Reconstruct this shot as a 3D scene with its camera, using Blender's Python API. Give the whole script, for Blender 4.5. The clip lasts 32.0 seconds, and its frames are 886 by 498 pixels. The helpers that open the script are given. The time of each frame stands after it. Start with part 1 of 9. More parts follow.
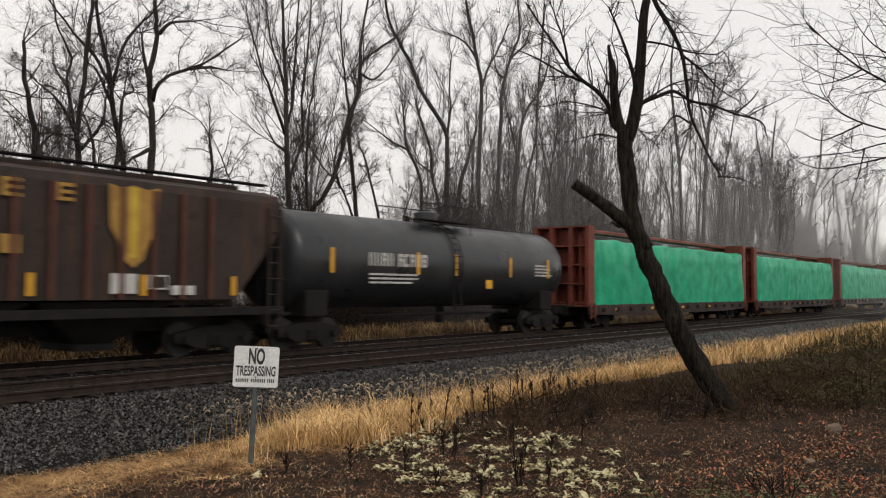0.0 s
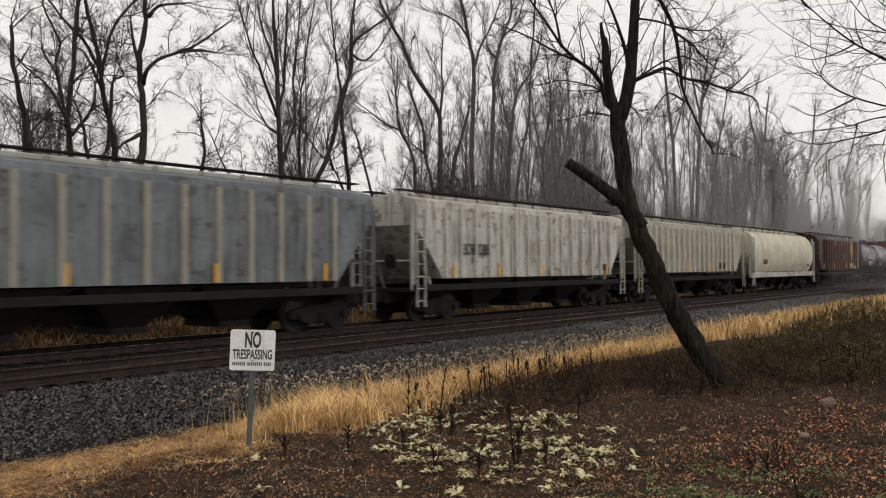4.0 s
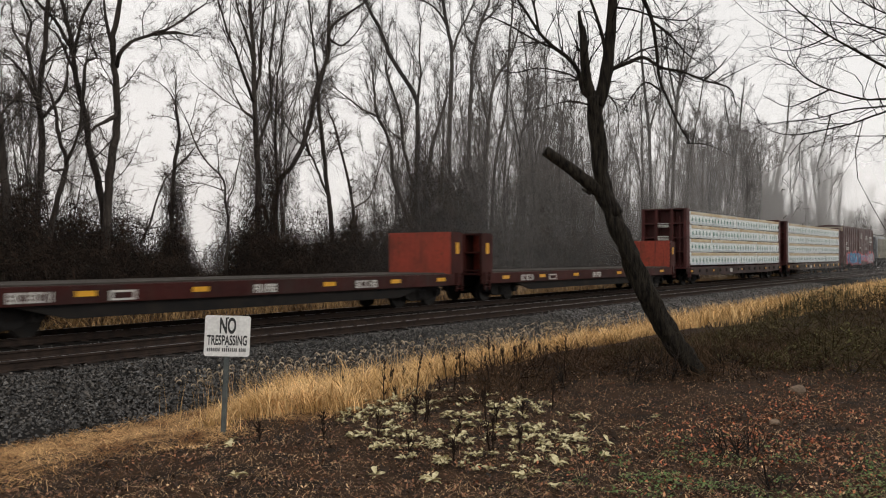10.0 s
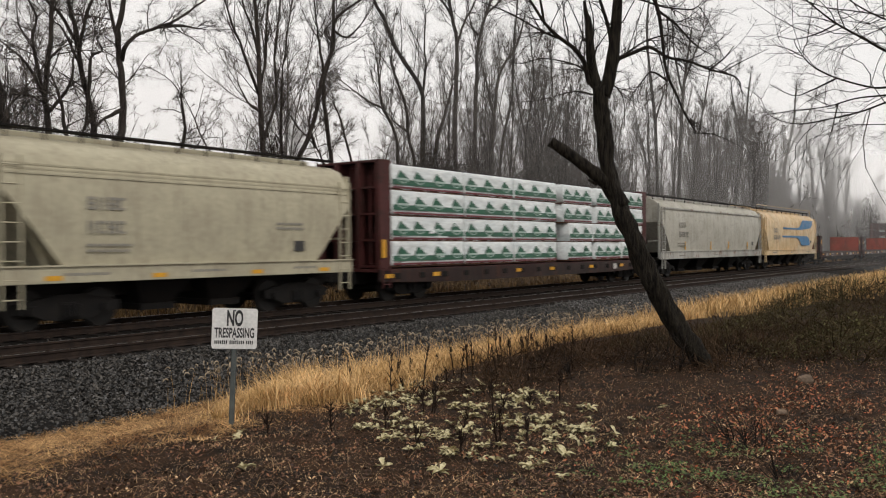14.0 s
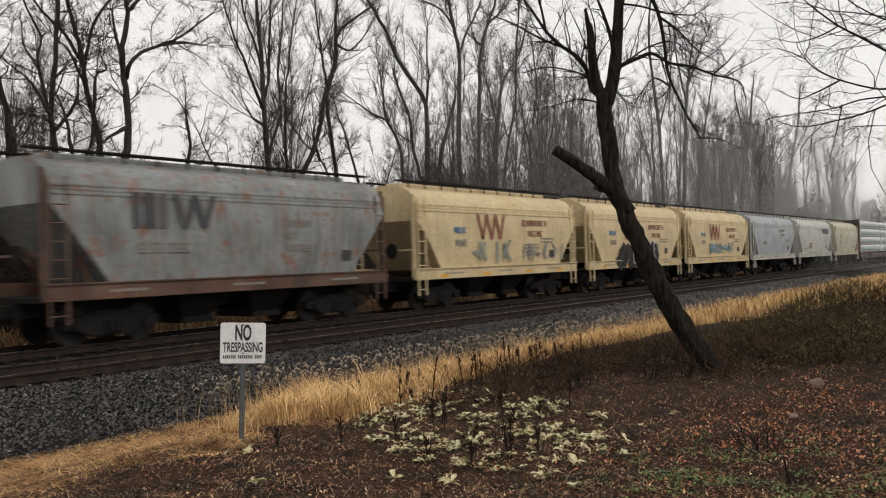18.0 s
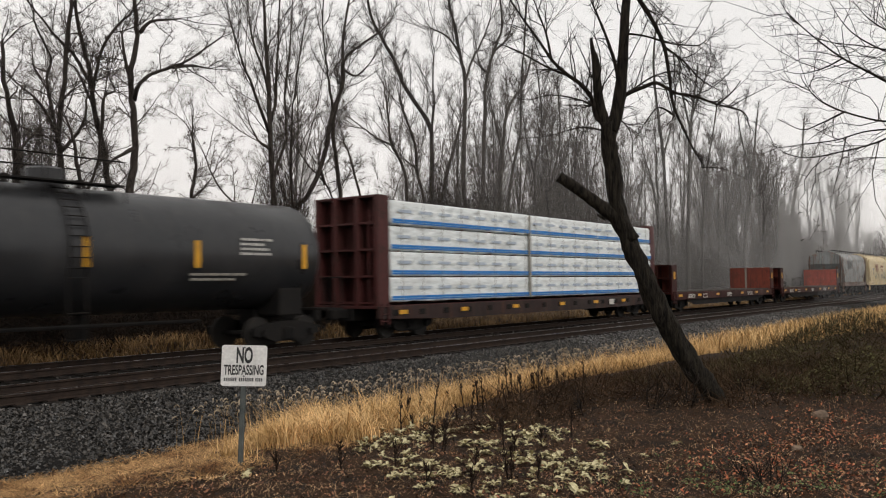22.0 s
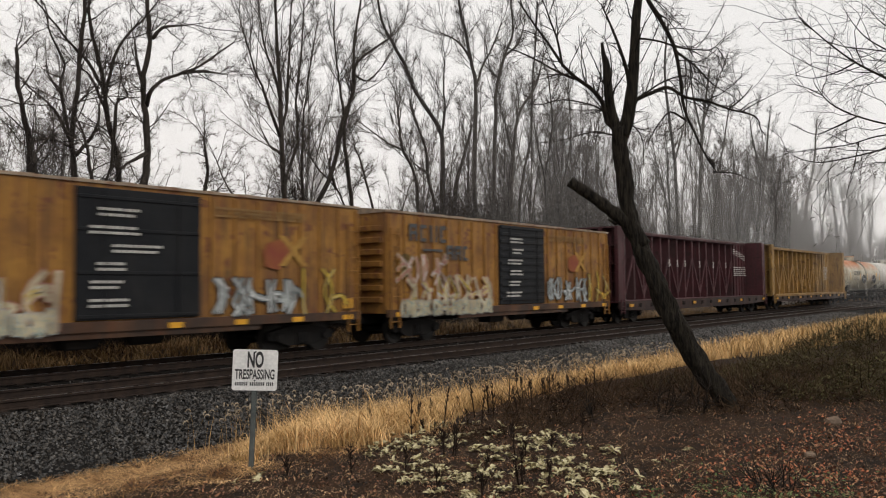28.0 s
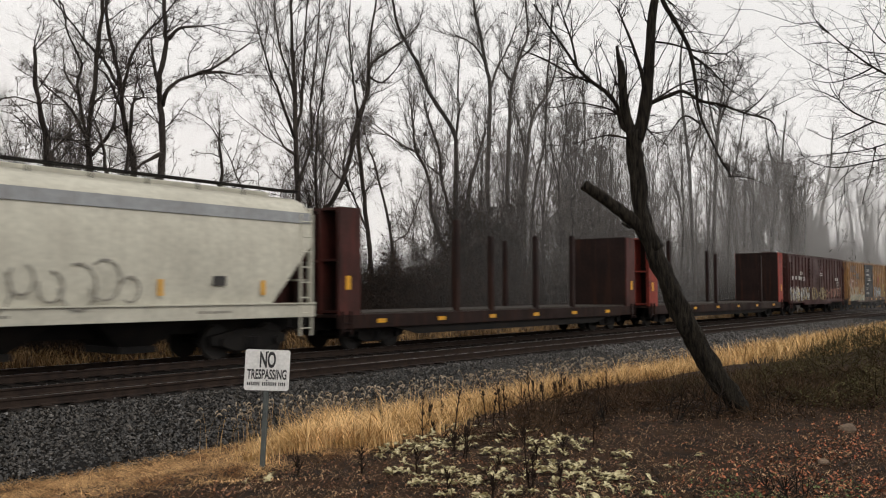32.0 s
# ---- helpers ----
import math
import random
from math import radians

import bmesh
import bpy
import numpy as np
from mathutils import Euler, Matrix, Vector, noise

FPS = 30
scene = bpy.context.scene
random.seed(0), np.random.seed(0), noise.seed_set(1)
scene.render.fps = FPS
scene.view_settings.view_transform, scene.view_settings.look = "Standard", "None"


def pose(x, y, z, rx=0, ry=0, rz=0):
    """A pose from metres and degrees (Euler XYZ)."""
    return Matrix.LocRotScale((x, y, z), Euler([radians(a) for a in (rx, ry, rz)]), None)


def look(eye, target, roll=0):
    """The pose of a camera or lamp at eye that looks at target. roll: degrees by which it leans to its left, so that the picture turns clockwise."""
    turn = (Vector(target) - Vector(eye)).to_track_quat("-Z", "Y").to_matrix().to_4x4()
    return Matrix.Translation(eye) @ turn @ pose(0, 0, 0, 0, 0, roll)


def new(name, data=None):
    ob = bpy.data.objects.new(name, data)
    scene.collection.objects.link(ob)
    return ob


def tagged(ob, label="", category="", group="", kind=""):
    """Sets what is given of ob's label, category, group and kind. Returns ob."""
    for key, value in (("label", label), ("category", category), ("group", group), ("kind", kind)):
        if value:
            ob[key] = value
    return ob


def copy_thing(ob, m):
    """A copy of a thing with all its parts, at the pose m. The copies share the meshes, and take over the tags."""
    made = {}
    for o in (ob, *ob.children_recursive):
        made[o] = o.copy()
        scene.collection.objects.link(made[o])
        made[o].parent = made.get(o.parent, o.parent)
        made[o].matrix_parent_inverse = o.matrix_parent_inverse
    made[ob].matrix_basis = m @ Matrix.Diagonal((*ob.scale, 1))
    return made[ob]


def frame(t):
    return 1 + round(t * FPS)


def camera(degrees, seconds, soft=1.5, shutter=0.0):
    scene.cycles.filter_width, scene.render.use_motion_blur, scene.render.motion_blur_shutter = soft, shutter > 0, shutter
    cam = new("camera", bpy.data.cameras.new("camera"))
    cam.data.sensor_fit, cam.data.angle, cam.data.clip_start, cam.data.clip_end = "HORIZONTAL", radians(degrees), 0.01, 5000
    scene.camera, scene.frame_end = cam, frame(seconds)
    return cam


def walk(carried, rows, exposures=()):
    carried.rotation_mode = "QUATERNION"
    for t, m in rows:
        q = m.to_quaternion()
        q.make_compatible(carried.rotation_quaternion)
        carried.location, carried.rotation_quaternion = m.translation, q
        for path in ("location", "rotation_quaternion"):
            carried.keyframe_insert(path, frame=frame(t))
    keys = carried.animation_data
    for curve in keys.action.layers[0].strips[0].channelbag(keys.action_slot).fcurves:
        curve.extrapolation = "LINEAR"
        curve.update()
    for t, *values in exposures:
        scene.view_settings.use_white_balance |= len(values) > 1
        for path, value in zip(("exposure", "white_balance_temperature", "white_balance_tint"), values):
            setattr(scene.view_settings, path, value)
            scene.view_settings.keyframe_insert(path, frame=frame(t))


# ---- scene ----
# ---------- camera: held in the hand, only its aim drifts ----------
EYE = (0.0, 0.0, 1.81)
FOV = 56.15
cam = camera(FOV, 32.0, 1.1, 0.3)


def aim(yaw, pitch, roll):
    return pose(*EYE, 90 + pitch, 0, yaw) @ pose(0, 0, 0, 0, 0, roll)


AIMS = [
    (0, -51.86, 2.74, 0.35), (0.5, -51.55, 2.50, 0.14), (1, -51.32, 2.06, -0.08), (1.5, -51.25, 1.91, -0.16), (2, -51.32, 1.84, -0.08),
    (2.5, -51.51, 1.67, -0.04), (3, -51.80, 1.56, -0.18), (3.5, -52.02, 1.48, -0.29), (5.5, -53.01, 1.03, -1.26), (6, -53.04, 0.40, -1.28),
    (6.5, -53.02, 0.33, -1.09), (7, -53.17, 0.43, -0.80), (7.5, -53.11, 0.41, -0.68), (8, -53.35, 0.42, -0.32), (8.5, -53.78, 0.34, 0.04),
    (9, -54.21, 0.39, -0.16), (9.5, -53.97, 0.47, -0.18), (10, -53.85, 0.51, -0.08), (10.5, -53.97, 0.40, -0.44), (11, -54.17, 0.20, -0.42),
    (11.5, -54.26, 0.17, -0.34), (12, -54.32, 0.18, -0.39), (12.5, -54.29, 0.17, -0.46), (13, -54.07, 0.14, -0.32), (13.5, -53.71, -0.04, -0.31),
    (14, -53.42, -0.07, -0.40), (14.5, -53.23, -0.06, -0.89), (16.5, -52.47, 0.74, -1.44), (17, -52.55, 0.53, -1.40), (17.5, -52.83, 0.37, -1.58),
    (18, -52.99, 0.65, -1.57), (18.5, -53.07, 1.12, -1.35), (19, -53.11, 1.43, -1.21), (19.5, -53.24, 1.67, -1.07), (20, -53.47, 1.96, -0.94),
    (20.5, -53.41, 2.09, -1.00), (21, -53.38, 2.15, -1.11), (21.5, -53.15, 2.33, -0.78), (22, -52.80, 2.40, -0.72), (22.5, -52.76, 2.55, -0.66),
    (23, -52.82, 2.68, -0.55), (23.5, -52.48, 2.72, -0.65), (24, -52.28, 2.84, -0.72), (24.5, -52.48, 3.10, -0.64), (25, -52.43, 3.04, -0.67),
    (25.5, -52.27, 2.84, -0.58), (27.5, -51.88, 3.04, -0.67), (28, -52.07, 2.74, -0.64), (28.5, -51.97, 2.47, -0.50), (29, -51.78, 2.46, -0.71),
    (29.5, -51.59, 2.54, -0.80), (30, -51.50, 2.65, -0.81), (30.5, -51.63, 2.77, -0.80), (31, -51.60, 2.85, -0.60), (31.5, -51.25, 2.77, -0.38),
    (32, -51.19, 2.89, -0.06),
]
walk(cam, [(t, aim(y, p, r)) for t, y, p, r in AIMS])

# ---------- overcast daylight ----------
world = bpy.data.worlds.new("overcast_sky")
scene.world = world
world.use_nodes = True
wn, wl = world.node_tree.nodes, world.node_tree.links
wn.clear()
w_out = wn.new("ShaderNodeOutputWorld")
w_bg = wn.new("ShaderNodeBackground")
w_sky = wn.new("ShaderNodeTexSky")
w_sky.sky_type = "NISHITA"
w_sky.sun_disc = False
w_sky.sun_elevation = radians(38)
w_sky.sun_rotation = radians(200)
w_hue = wn.new("ShaderNodeHueSaturation")
w_hue.inputs["Saturation"].default_value = 0.05
w_hue.inputs["Value"].default_value = 0.10
w_mix = wn.new("ShaderNodeMixRGB")
w_mix.inputs[0].default_value = 0.85
w_mix.inputs[2].default_value = (0.965, 0.938, 0.915, 1)
w_cloud = wn.new("ShaderNodeTexNoise")
w_cloud.inputs["Scale"].default_value = 1.3
w_cloud.inputs["Detail"].default_value = 3.0
w_ramp = wn.new("ShaderNodeMapRange")
w_ramp.inputs[3].default_value = 0.90
w_ramp.inputs[4].default_value = 1.08
w_mul = wn.new("ShaderNodeMixRGB")
w_mul.blend_type = "MULTIPLY"
w_mul.inputs[0].default_value = 1.0
w_tc = wn.new("ShaderNodeTexCoord")
wl.new(w_tc.outputs["Generated"], w_cloud.inputs["Vector"])
wl.new(w_sky.outputs[0], w_hue.inputs["Color"])
wl.new(w_hue.outputs[0], w_mix.inputs[1])
wl.new(w_cloud.outputs[0], w_ramp.inputs[0])
wl.new(w_mix.outputs[0], w_mul.inputs[1])
wl.new(w_ramp.outputs[0], w_mul.inputs[2])
wl.new(w_mul.outputs[0], w_bg.inputs["Color"])
wl.new(w_bg.outputs[0], w_out.inputs[0])
w_bg.inputs["Strength"].default_value = 1.0

sun = new("sun", bpy.data.lights.new("sun", "SUN"))
sun.data.energy = 0.9
sun.data.angle = radians(16)
sun.data.color = (1.0, 0.96, 0.9)
sun.matrix_world = look((-20, -55, 50), (0, 0, 0))
scene.view_settings.exposure = 0.0

# ---------- materials ----------
MATS = {}
RUST = (0.16, 0.055, 0.02)
GRIME = (0.035, 0.03, 0.027)


def surf(name, c1, c2, scale=2.0, rough=0.7, metal=0.0, bump=0.2, grain=40.0, streak=None, streak_amt=0.4,
         dirt=None, dirt_amt=0.0, rand=0.0, island=0.0, spec=None, stretch=(1, 1, 1), rough_var=0.12, up=None, chips=None, chip_amt=0.0):
    """A worn painted or natural surface: two tones in patches, fine grain, stains that run down, dirt in blotches."""
    if name in MATS:
        return MATS[name]
    if spec is None:
        spec = 0.1 if rough > 0.69 and metal == 0 else 0.4
    m = bpy.data.materials.new(name)
    m.use_nodes = True
    n, l = m.node_tree.nodes, m.node_tree.links
    b = n["Principled BSDF"]
    tc = n.new("ShaderNodeTexCoord")
    mp = n.new("ShaderNodeMapping")
    mp.inputs["Scale"].default_value = stretch
    l.new(tc.outputs["Object"], mp.inputs["Vector"])

    def noise_node(sc, det=4.0, vec=None):
        t = n.new("ShaderNodeTexNoise")
        t.inputs["Scale"].default_value = sc
        t.inputs["Detail"].default_value = det
        l.new(vec or mp.outputs[0], t.inputs["Vector"])
        return t

    def ramp(src, a, bb):
        r = n.new("ShaderNodeMapRange")
        r.inputs[1].default_value, r.inputs[2].default_value = a, bb
        l.new(src, r.inputs[0])
        return r

    def mix(fac, x, y, kind="MIX"):
        k = n.new("ShaderNodeMixRGB")
        k.blend_type = kind
        for i, v in ((0, fac), (1, x), (2, y)):
            if isinstance(v, (int, float)):
                k.inputs[i].default_value = v
            elif isinstance(v, tuple):
                k.inputs[i].default_value = (*v[:3], 1)
            else:
                l.new(v, k.inputs[i])
        return k.outputs[0]

    big = noise_node(scale, 5.0)
    col = mix(ramp(big.outputs[0], 0.35, 0.65).outputs[0], c1, c2)
    fine = noise_node(grain, 3.0)
    gr = ramp(fine.outputs[0], 0.2, 0.8)
    gr.inputs[3].default_value, gr.inputs[4].default_value = 0.82, 1.16
    col = mix(1.0, col, gr.outputs[0], "MULTIPLY")
    if streak:
        sm = n.new("ShaderNodeMapping")
        sm.inputs["Scale"].default_value = (2.6, 2.6, 0.22)
        l.new(tc.outputs["Object"], sm.inputs["Vector"])
        st = noise_node(1.6, 6.0, sm.outputs[0])
        fac = ramp(st.outputs[0], 0.52, 0.72)
        fac.inputs[4].default_value = streak_amt
        col = mix(fac.outputs[0], col, streak)
    if dirt:
        dn = noise_node(scale * 0.37 + 0.1, 6.0)
        fac = ramp(dn.outputs[0], 0.5, 0.7)
        fac.inputs[4].default_value = dirt_amt
        col = mix(fac.outputs[0], col, dirt)
    if chips:
        # thin runs and flaked spots with hard edges
        rm = n.new("ShaderNodeMapping")
        rm.inputs["Scale"].default_value = (9.0, 9.0, 0.55)
        l.new(tc.outputs["Object"], rm.inputs["Vector"])
        fac = ramp(noise_node(1.3, 5.0, rm.outputs[0]).outputs[0], 0.53, 0.66)
        fac.inputs[4].default_value = chip_amt
        col = mix(fac.outputs[0], col, GRIME)
        fl = noise_node(2.3, 8.0)
        fl.inputs["Roughness"].default_value = 0.72
        fac = ramp(fl.outputs[0], 0.565, 0.60)
        fac.inputs[4].default_value = min(1.0, chip_amt * 1.5)
        col = mix(fac.outputs[0], col, chips)
    if up:
        # weathering that has gathered on what faces the sky
        ge = n.new("ShaderNodeNewGeometry")
        sx = n.new("ShaderNodeSeparateXYZ")
        l.new(ge.outputs["Normal"], sx.inputs[0])
        fac = ramp(sx.outputs[2], 0.30, 0.72)
        ad = n.new("ShaderNodeMath")
        ad.operation = "MULTIPLY"
        l.new(fac.outputs[0], ad.inputs[0])
        l.new(ramp(noise_node(0.35, 4.0).outputs[0], 0.28, 0.46).outputs[0], ad.inputs[1])
        col = mix(ad.outputs[0], col, up)
    for amount, source in ((rand, "obj"), (island, "isl")):
        if amount:
            if source == "obj":
                oi = n.new("ShaderNodeObjectInfo")
                rn = oi.outputs["Random"]
            else:
                ge = n.new("ShaderNodeNewGeometry")
                rn = ge.outputs["Random Per Island"]
            v = ramp(rn, 0, 1)
            v.inputs[3].default_value, v.inputs[4].default_value = 1 - amount, 1 + amount
            col = mix(1.0, col, v.outputs[0], "MULTIPLY")
    l.new(col, b.inputs["Base Color"])
    rv = ramp(big.outputs[0], 0.3, 0.7)
    rv.inputs[3].default_value, rv.inputs[4].default_value = max(rough - rough_var, 0.05), min(rough + rough_var, 1)
    l.new(rv.outputs[0], b.inputs["Roughness"])
    b.inputs["Metallic"].default_value = metal
    b.inputs["Specular IOR Level"].default_value = spec
    if bump:
        bp = n.new("ShaderNodeBump")
        bp.inputs["Strength"].default_value = bump
        bp.inputs["Distance"].default_value = 0.02
        l.new(fine.outputs[0], bp.inputs["Height"])
        l.new(bp.outputs[0], b.inputs["Normal"])
    MATS[name] = m
    return m




def paint(name, c, c2=None, streak=RUST, amt=0.25, dirt=GRIME, damt=0.3, rough=0.5, **kw):
    c2 = c2 or tuple(v * 0.82 for v in c)
    kw.setdefault("spec", 0.18)
    kw.setdefault("chip_amt", 0.5)
    flake = streak if sum(streak) < sum(c) else tuple(v * 0.6 for v in c)
    return surf(name, c, c2, 0.8, rough, 0.0, 0.12, 7.0, streak, amt, dirt, damt, chips=flake, **kw)


BLACK_STEEL = surf("black_steel", (0.011, 0.0105, 0.0105), (0.019, 0.017, 0.0155), 3, 0.75, 0.0, 0.2, 30, dirt=(0.03, 0.023, 0.018), dirt_amt=0.4)
WHEEL_STEEL = surf("wheel_steel", (0.011, 0.010, 0.009), (0.022, 0.018, 0.015), 4, 0.7, 0.1, 0.15, 30)
RAIL_SIDE = surf("rail_rust", (0.022, 0.016, 0.014), (0.04, 0.028, 0.022), 5, 0.8, 0.0, 0.25, 60)
RAIL_TOP = surf("rail_shine", (0.42, 0.42, 0.43), (0.3, 0.29, 0.29), 3, 0.3, 1.0, 0.03, 80)
TIE_WOOD = surf("tie_wood", (0.012, 0.010, 0.009), (0.026, 0.021, 0.018), 3, 0.85, 0, 0.5, 30, stretch=(6, 1, 6), rand=0.25)
YELLOW = surf("reflector_yellow", (0.72, 0.36, 0.02), (0.6, 0.3, 0.02), 5, 0.4, 0, 0.02, 60, dirt=GRIME, dirt_amt=0.25)
WHITE_INK = surf("stencil_white", (0.55, 0.54, 0.5), (0.42, 0.4, 0.37), 6, 0.6, 0, 0.02, 60)
BLACK_INK = surf("stencil_black", (0.03, 0.03, 0.03), (0.05, 0.045, 0.04), 6, 0.6, 0, 0.02, 60)
GREY_INK = surf("stencil_grey", (0.2, 0.19, 0.17), (0.26, 0.24, 0.2), 6, 0.6, 0, 0.02, 60)
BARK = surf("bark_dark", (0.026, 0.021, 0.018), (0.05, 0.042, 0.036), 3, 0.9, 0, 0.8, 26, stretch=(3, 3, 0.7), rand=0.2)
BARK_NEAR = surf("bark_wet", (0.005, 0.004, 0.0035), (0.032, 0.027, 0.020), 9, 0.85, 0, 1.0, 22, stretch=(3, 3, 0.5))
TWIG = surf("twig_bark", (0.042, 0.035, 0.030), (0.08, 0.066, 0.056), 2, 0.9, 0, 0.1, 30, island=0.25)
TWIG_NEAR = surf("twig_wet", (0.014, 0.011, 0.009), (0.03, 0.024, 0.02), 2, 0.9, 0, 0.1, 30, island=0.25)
BRUSH = surf("brush_dark", (0.012, 0.008, 0.006), (0.036, 0.023, 0.016), 1.2, 0.9, 0, 0.1, 20, island=0.4)
BRUSH_WARM = surf("brush_brown", (0.022, 0.013, 0.008), (0.085, 0.052, 0.03), 1.6, 0.9, 0, 0.1, 20, island=0.7)
VINE_LEAF = surf("vine_leaf", (0.012, 0.012, 0.009), (0.028, 0.023, 0.016), 1.5, 0.8, 0, 0.1, 20, island=0.5)
FLAT_STRAW = surf("matted_grass", (0.62, 0.38, 0.17), (0.15, 0.07, 0.028), 2.6, 0.8, 0, 0.1, 30, island=0.85)
STRAW = surf("dry_grass", (0.78, 0.52, 0.25), (0.42, 0.25, 0.095), 1.6, 0.8, 0, 0.1, 30, island=0.35)
STRAW_FAR = surf("dry_grass_bank", (0.32, 0.20, 0.09), (0.12, 0.07, 0.034), 0.8, 0.85, 0, 0.1, 30, island=0.4)
LITTER_TAN = surf("fallen_leaf_tan", (0.58, 0.39, 0.22), (0.12, 0.06, 0.03), 3.0, 0.7, 0, 0.1, 40, island=0.6)
SEED = surf("seed_head", (0.42, 0.35, 0.26), (0.3, 0.24, 0.17), 2, 0.9, 0, 0.1, 30, island=0.3)
LITTER = surf("fallen_leaf", (0.19, 0.080, 0.036), (0.014, 0.009, 0.006), 2.6, 0.6, 0, 0.1, 40, island=0.92)
LITTER_RED = surf("fallen_leaf_red", (0.30, 0.07, 0.032), (0.33, 0.18, 0.10), 14.0, 0.7, 0, 0.1, 40, island=0.8)
PALE_LEAF = surf("frosted_leaf", (0.62, 0.55, 0.34), (0.32, 0.28, 0.14), 2.6, 0.65, 0, 0.15, 25, island=0.35)
GREEN_LEAF = surf("ground_green", (0.085, 0.14, 0.045), (0.15, 0.18, 0.08), 2.0, 0.7, 0, 0.1, 30, island=0.4)
SOIL = surf("soil_litter", (0.012, 0.0075, 0.0045), (0.044, 0.024, 0.013), 3.4, 0.95, 0, 0.9, 26, dirt=(0.044, 0.024, 0.013), dirt_amt=0.5)
GRAVEL = surf("ballast_bed", (0.006, 0.0056, 0.0053), (0.016, 0.0145, 0.013), 6, 0.95, 0, 1.0, 26, dirt=(0.012, 0.010, 0.009), dirt_amt=0.5)
STONE = surf("ballast_stone", (0.004, 0.0037, 0.0034), (0.060, 0.052, 0.044), 16, 0.36, 0, 0.3, 30, island=0.95, spec=0.5)
FIELD_STONE = surf("field_stone", (0.22, 0.16, 0.115), (0.12, 0.09, 0.068), 8, 0.9, 0, 0.5, 40)
GALV = surf("galvanised_post", (0.15, 0.165, 0.16), (0.10, 0.112, 0.11), 6, 0.55, 0.7, 0.1, 50, streak=(0.1, 0.09, 0.08), streak_amt=0.4)
SIGN_WHITE = surf("sign_white", (0.74, 0.73, 0.71), (0.66, 0.65, 0.63), 3, 0.45, 0, 0.02, 30, streak=(0.4, 0.38, 0.34), streak_amt=0.3)
SIGN_INK = surf("sign_black", (0.02, 0.02, 0.022), (0.03, 0.03, 0.03), 3, 0.5, 0, 0.02, 30)


# ---------- mesh helpers ----------
class Geo:
    """Collects vertices and faces of one part."""

    def __init__(self):
        self.v, self.f = [], []

    def add(self, vs, fs):
        o = len(self.v)
        self.v.extend(vs)
        self.f.extend([tuple(i + o for i in q) for q in fs])
        return self

    def box(self, x0, x1, y0, y1, z0, z1, c=0.0):
        if c <= 0:
            vs = [(x, y, z) for x in (x0, x1) for y in (y0, y1) for z in (z0, z1)]
            return self.add(vs, [(0, 1, 3, 2), (4, 6, 7, 5), (0, 4, 5, 1), (2, 3, 7, 6), (0, 2, 6, 4), (1, 5, 7, 3)])
        bm = bmesh.new()
        bmesh.ops.create_cube(bm, size=1)
        for q in bm.verts:
            q.co = Vector(((x0 + x1) / 2 + q.co.x * (x1 - x0), (y0 + y1) / 2 + q.co.y * (y1 - y0), (z0 + z1) / 2 + q.co.z * (z1 - z0)))
        bmesh.ops.bevel(bm, geom=list(bm.edges), offset=c, segments=2, affect="EDGES", profile=0.5)
        bm.verts.index_update()
        vs, fs = [tuple(q.co) for q in bm.verts], [[q.index for q in k.verts] for k in bm.faces]
        bm.free()
        return self.add(vs, fs)

    def beam(self, p, q, w, h, up=(0, 0, 1)):
        p, q = Vector(p), Vector(q)
        d = (q - p).normalized()
        s = d.cross(Vector(up))
        if s.length < 1e-4:
            s = d.cross(Vector((1, 0, 0)))
        s.normalize()
        u = s.cross(d)
        vs = [tuple(e + s * a * w / 2 + u * b * h / 2) for e in (p, q) for a, b in ((-1, -1), (1, -1), (1, 1), (-1, 1))]
        return self.add(vs, [(3, 2, 1, 0), (4, 5, 6, 7), (0, 1, 5, 4), (1, 2, 6, 5), (2, 3, 7, 6), (3, 0, 4, 7)])

    def tube(self, pts, radii, n=8, caps=True):
        pts = [Vector(p) for p in pts]
        if isinstance(radii, (int, float)):
            radii = [radii] * len(pts)
        vs, fs = [], []
        ref = Vector((0.31, 0.2, 0.93))
        for i, p in enumerate(pts):
            d = (pts[min(i + 1, len(pts) - 1)] - pts[max(i - 1, 0)])
            if d.length < 1e-7:
                d = Vector((0, 0, 1))
            d.normalize()
            if abs(d.dot(ref)) > 0.97:
                ref = Vector((0.93, 0.2, 0.31))
            s = d.cross(ref).normalized()
            u = s.cross(d)
            for k in range(n):
                a = 2 * math.pi * k / n
                vs.append(tuple(p + (s * math.cos(a) + u * math.sin(a)) * radii[i]))
        for i in range(len(pts) - 1):
            for k in range(n):
                fs.append((i * n + k, i * n + (k + 1) % n, (i + 1) * n + (k + 1) % n, (i + 1) * n + k))
        if caps:
            fs.append(tuple(range(n))[::-1])
            fs.append(tuple(range((len(pts) - 1) * n, len(pts) * n)))
        return self.add(vs, fs)

    def disc(self, c, axis, r, t, n=24):
        c, a = Vector(c), Vector(axis).normalized()
        return self.tube([c - a * t / 2, c + a * t / 2], r, n)

    def poly(self, pts2, y, t=0.004):
        """A thin plate with the outline pts2 in x and z, its face at y towards -y."""
        k = len(pts2)
        vs = [(x, y, z) for x, z in pts2] + [(x, y + t, z) for x, z in pts2]
        fs = [tuple(range(k)), tuple(range(2 * k - 1, k - 1, -1))]
        fs += [(i, i + k, (i + 1) % k + k, (i + 1) % k) for i in range(k)]
        return self.add(vs, fs)

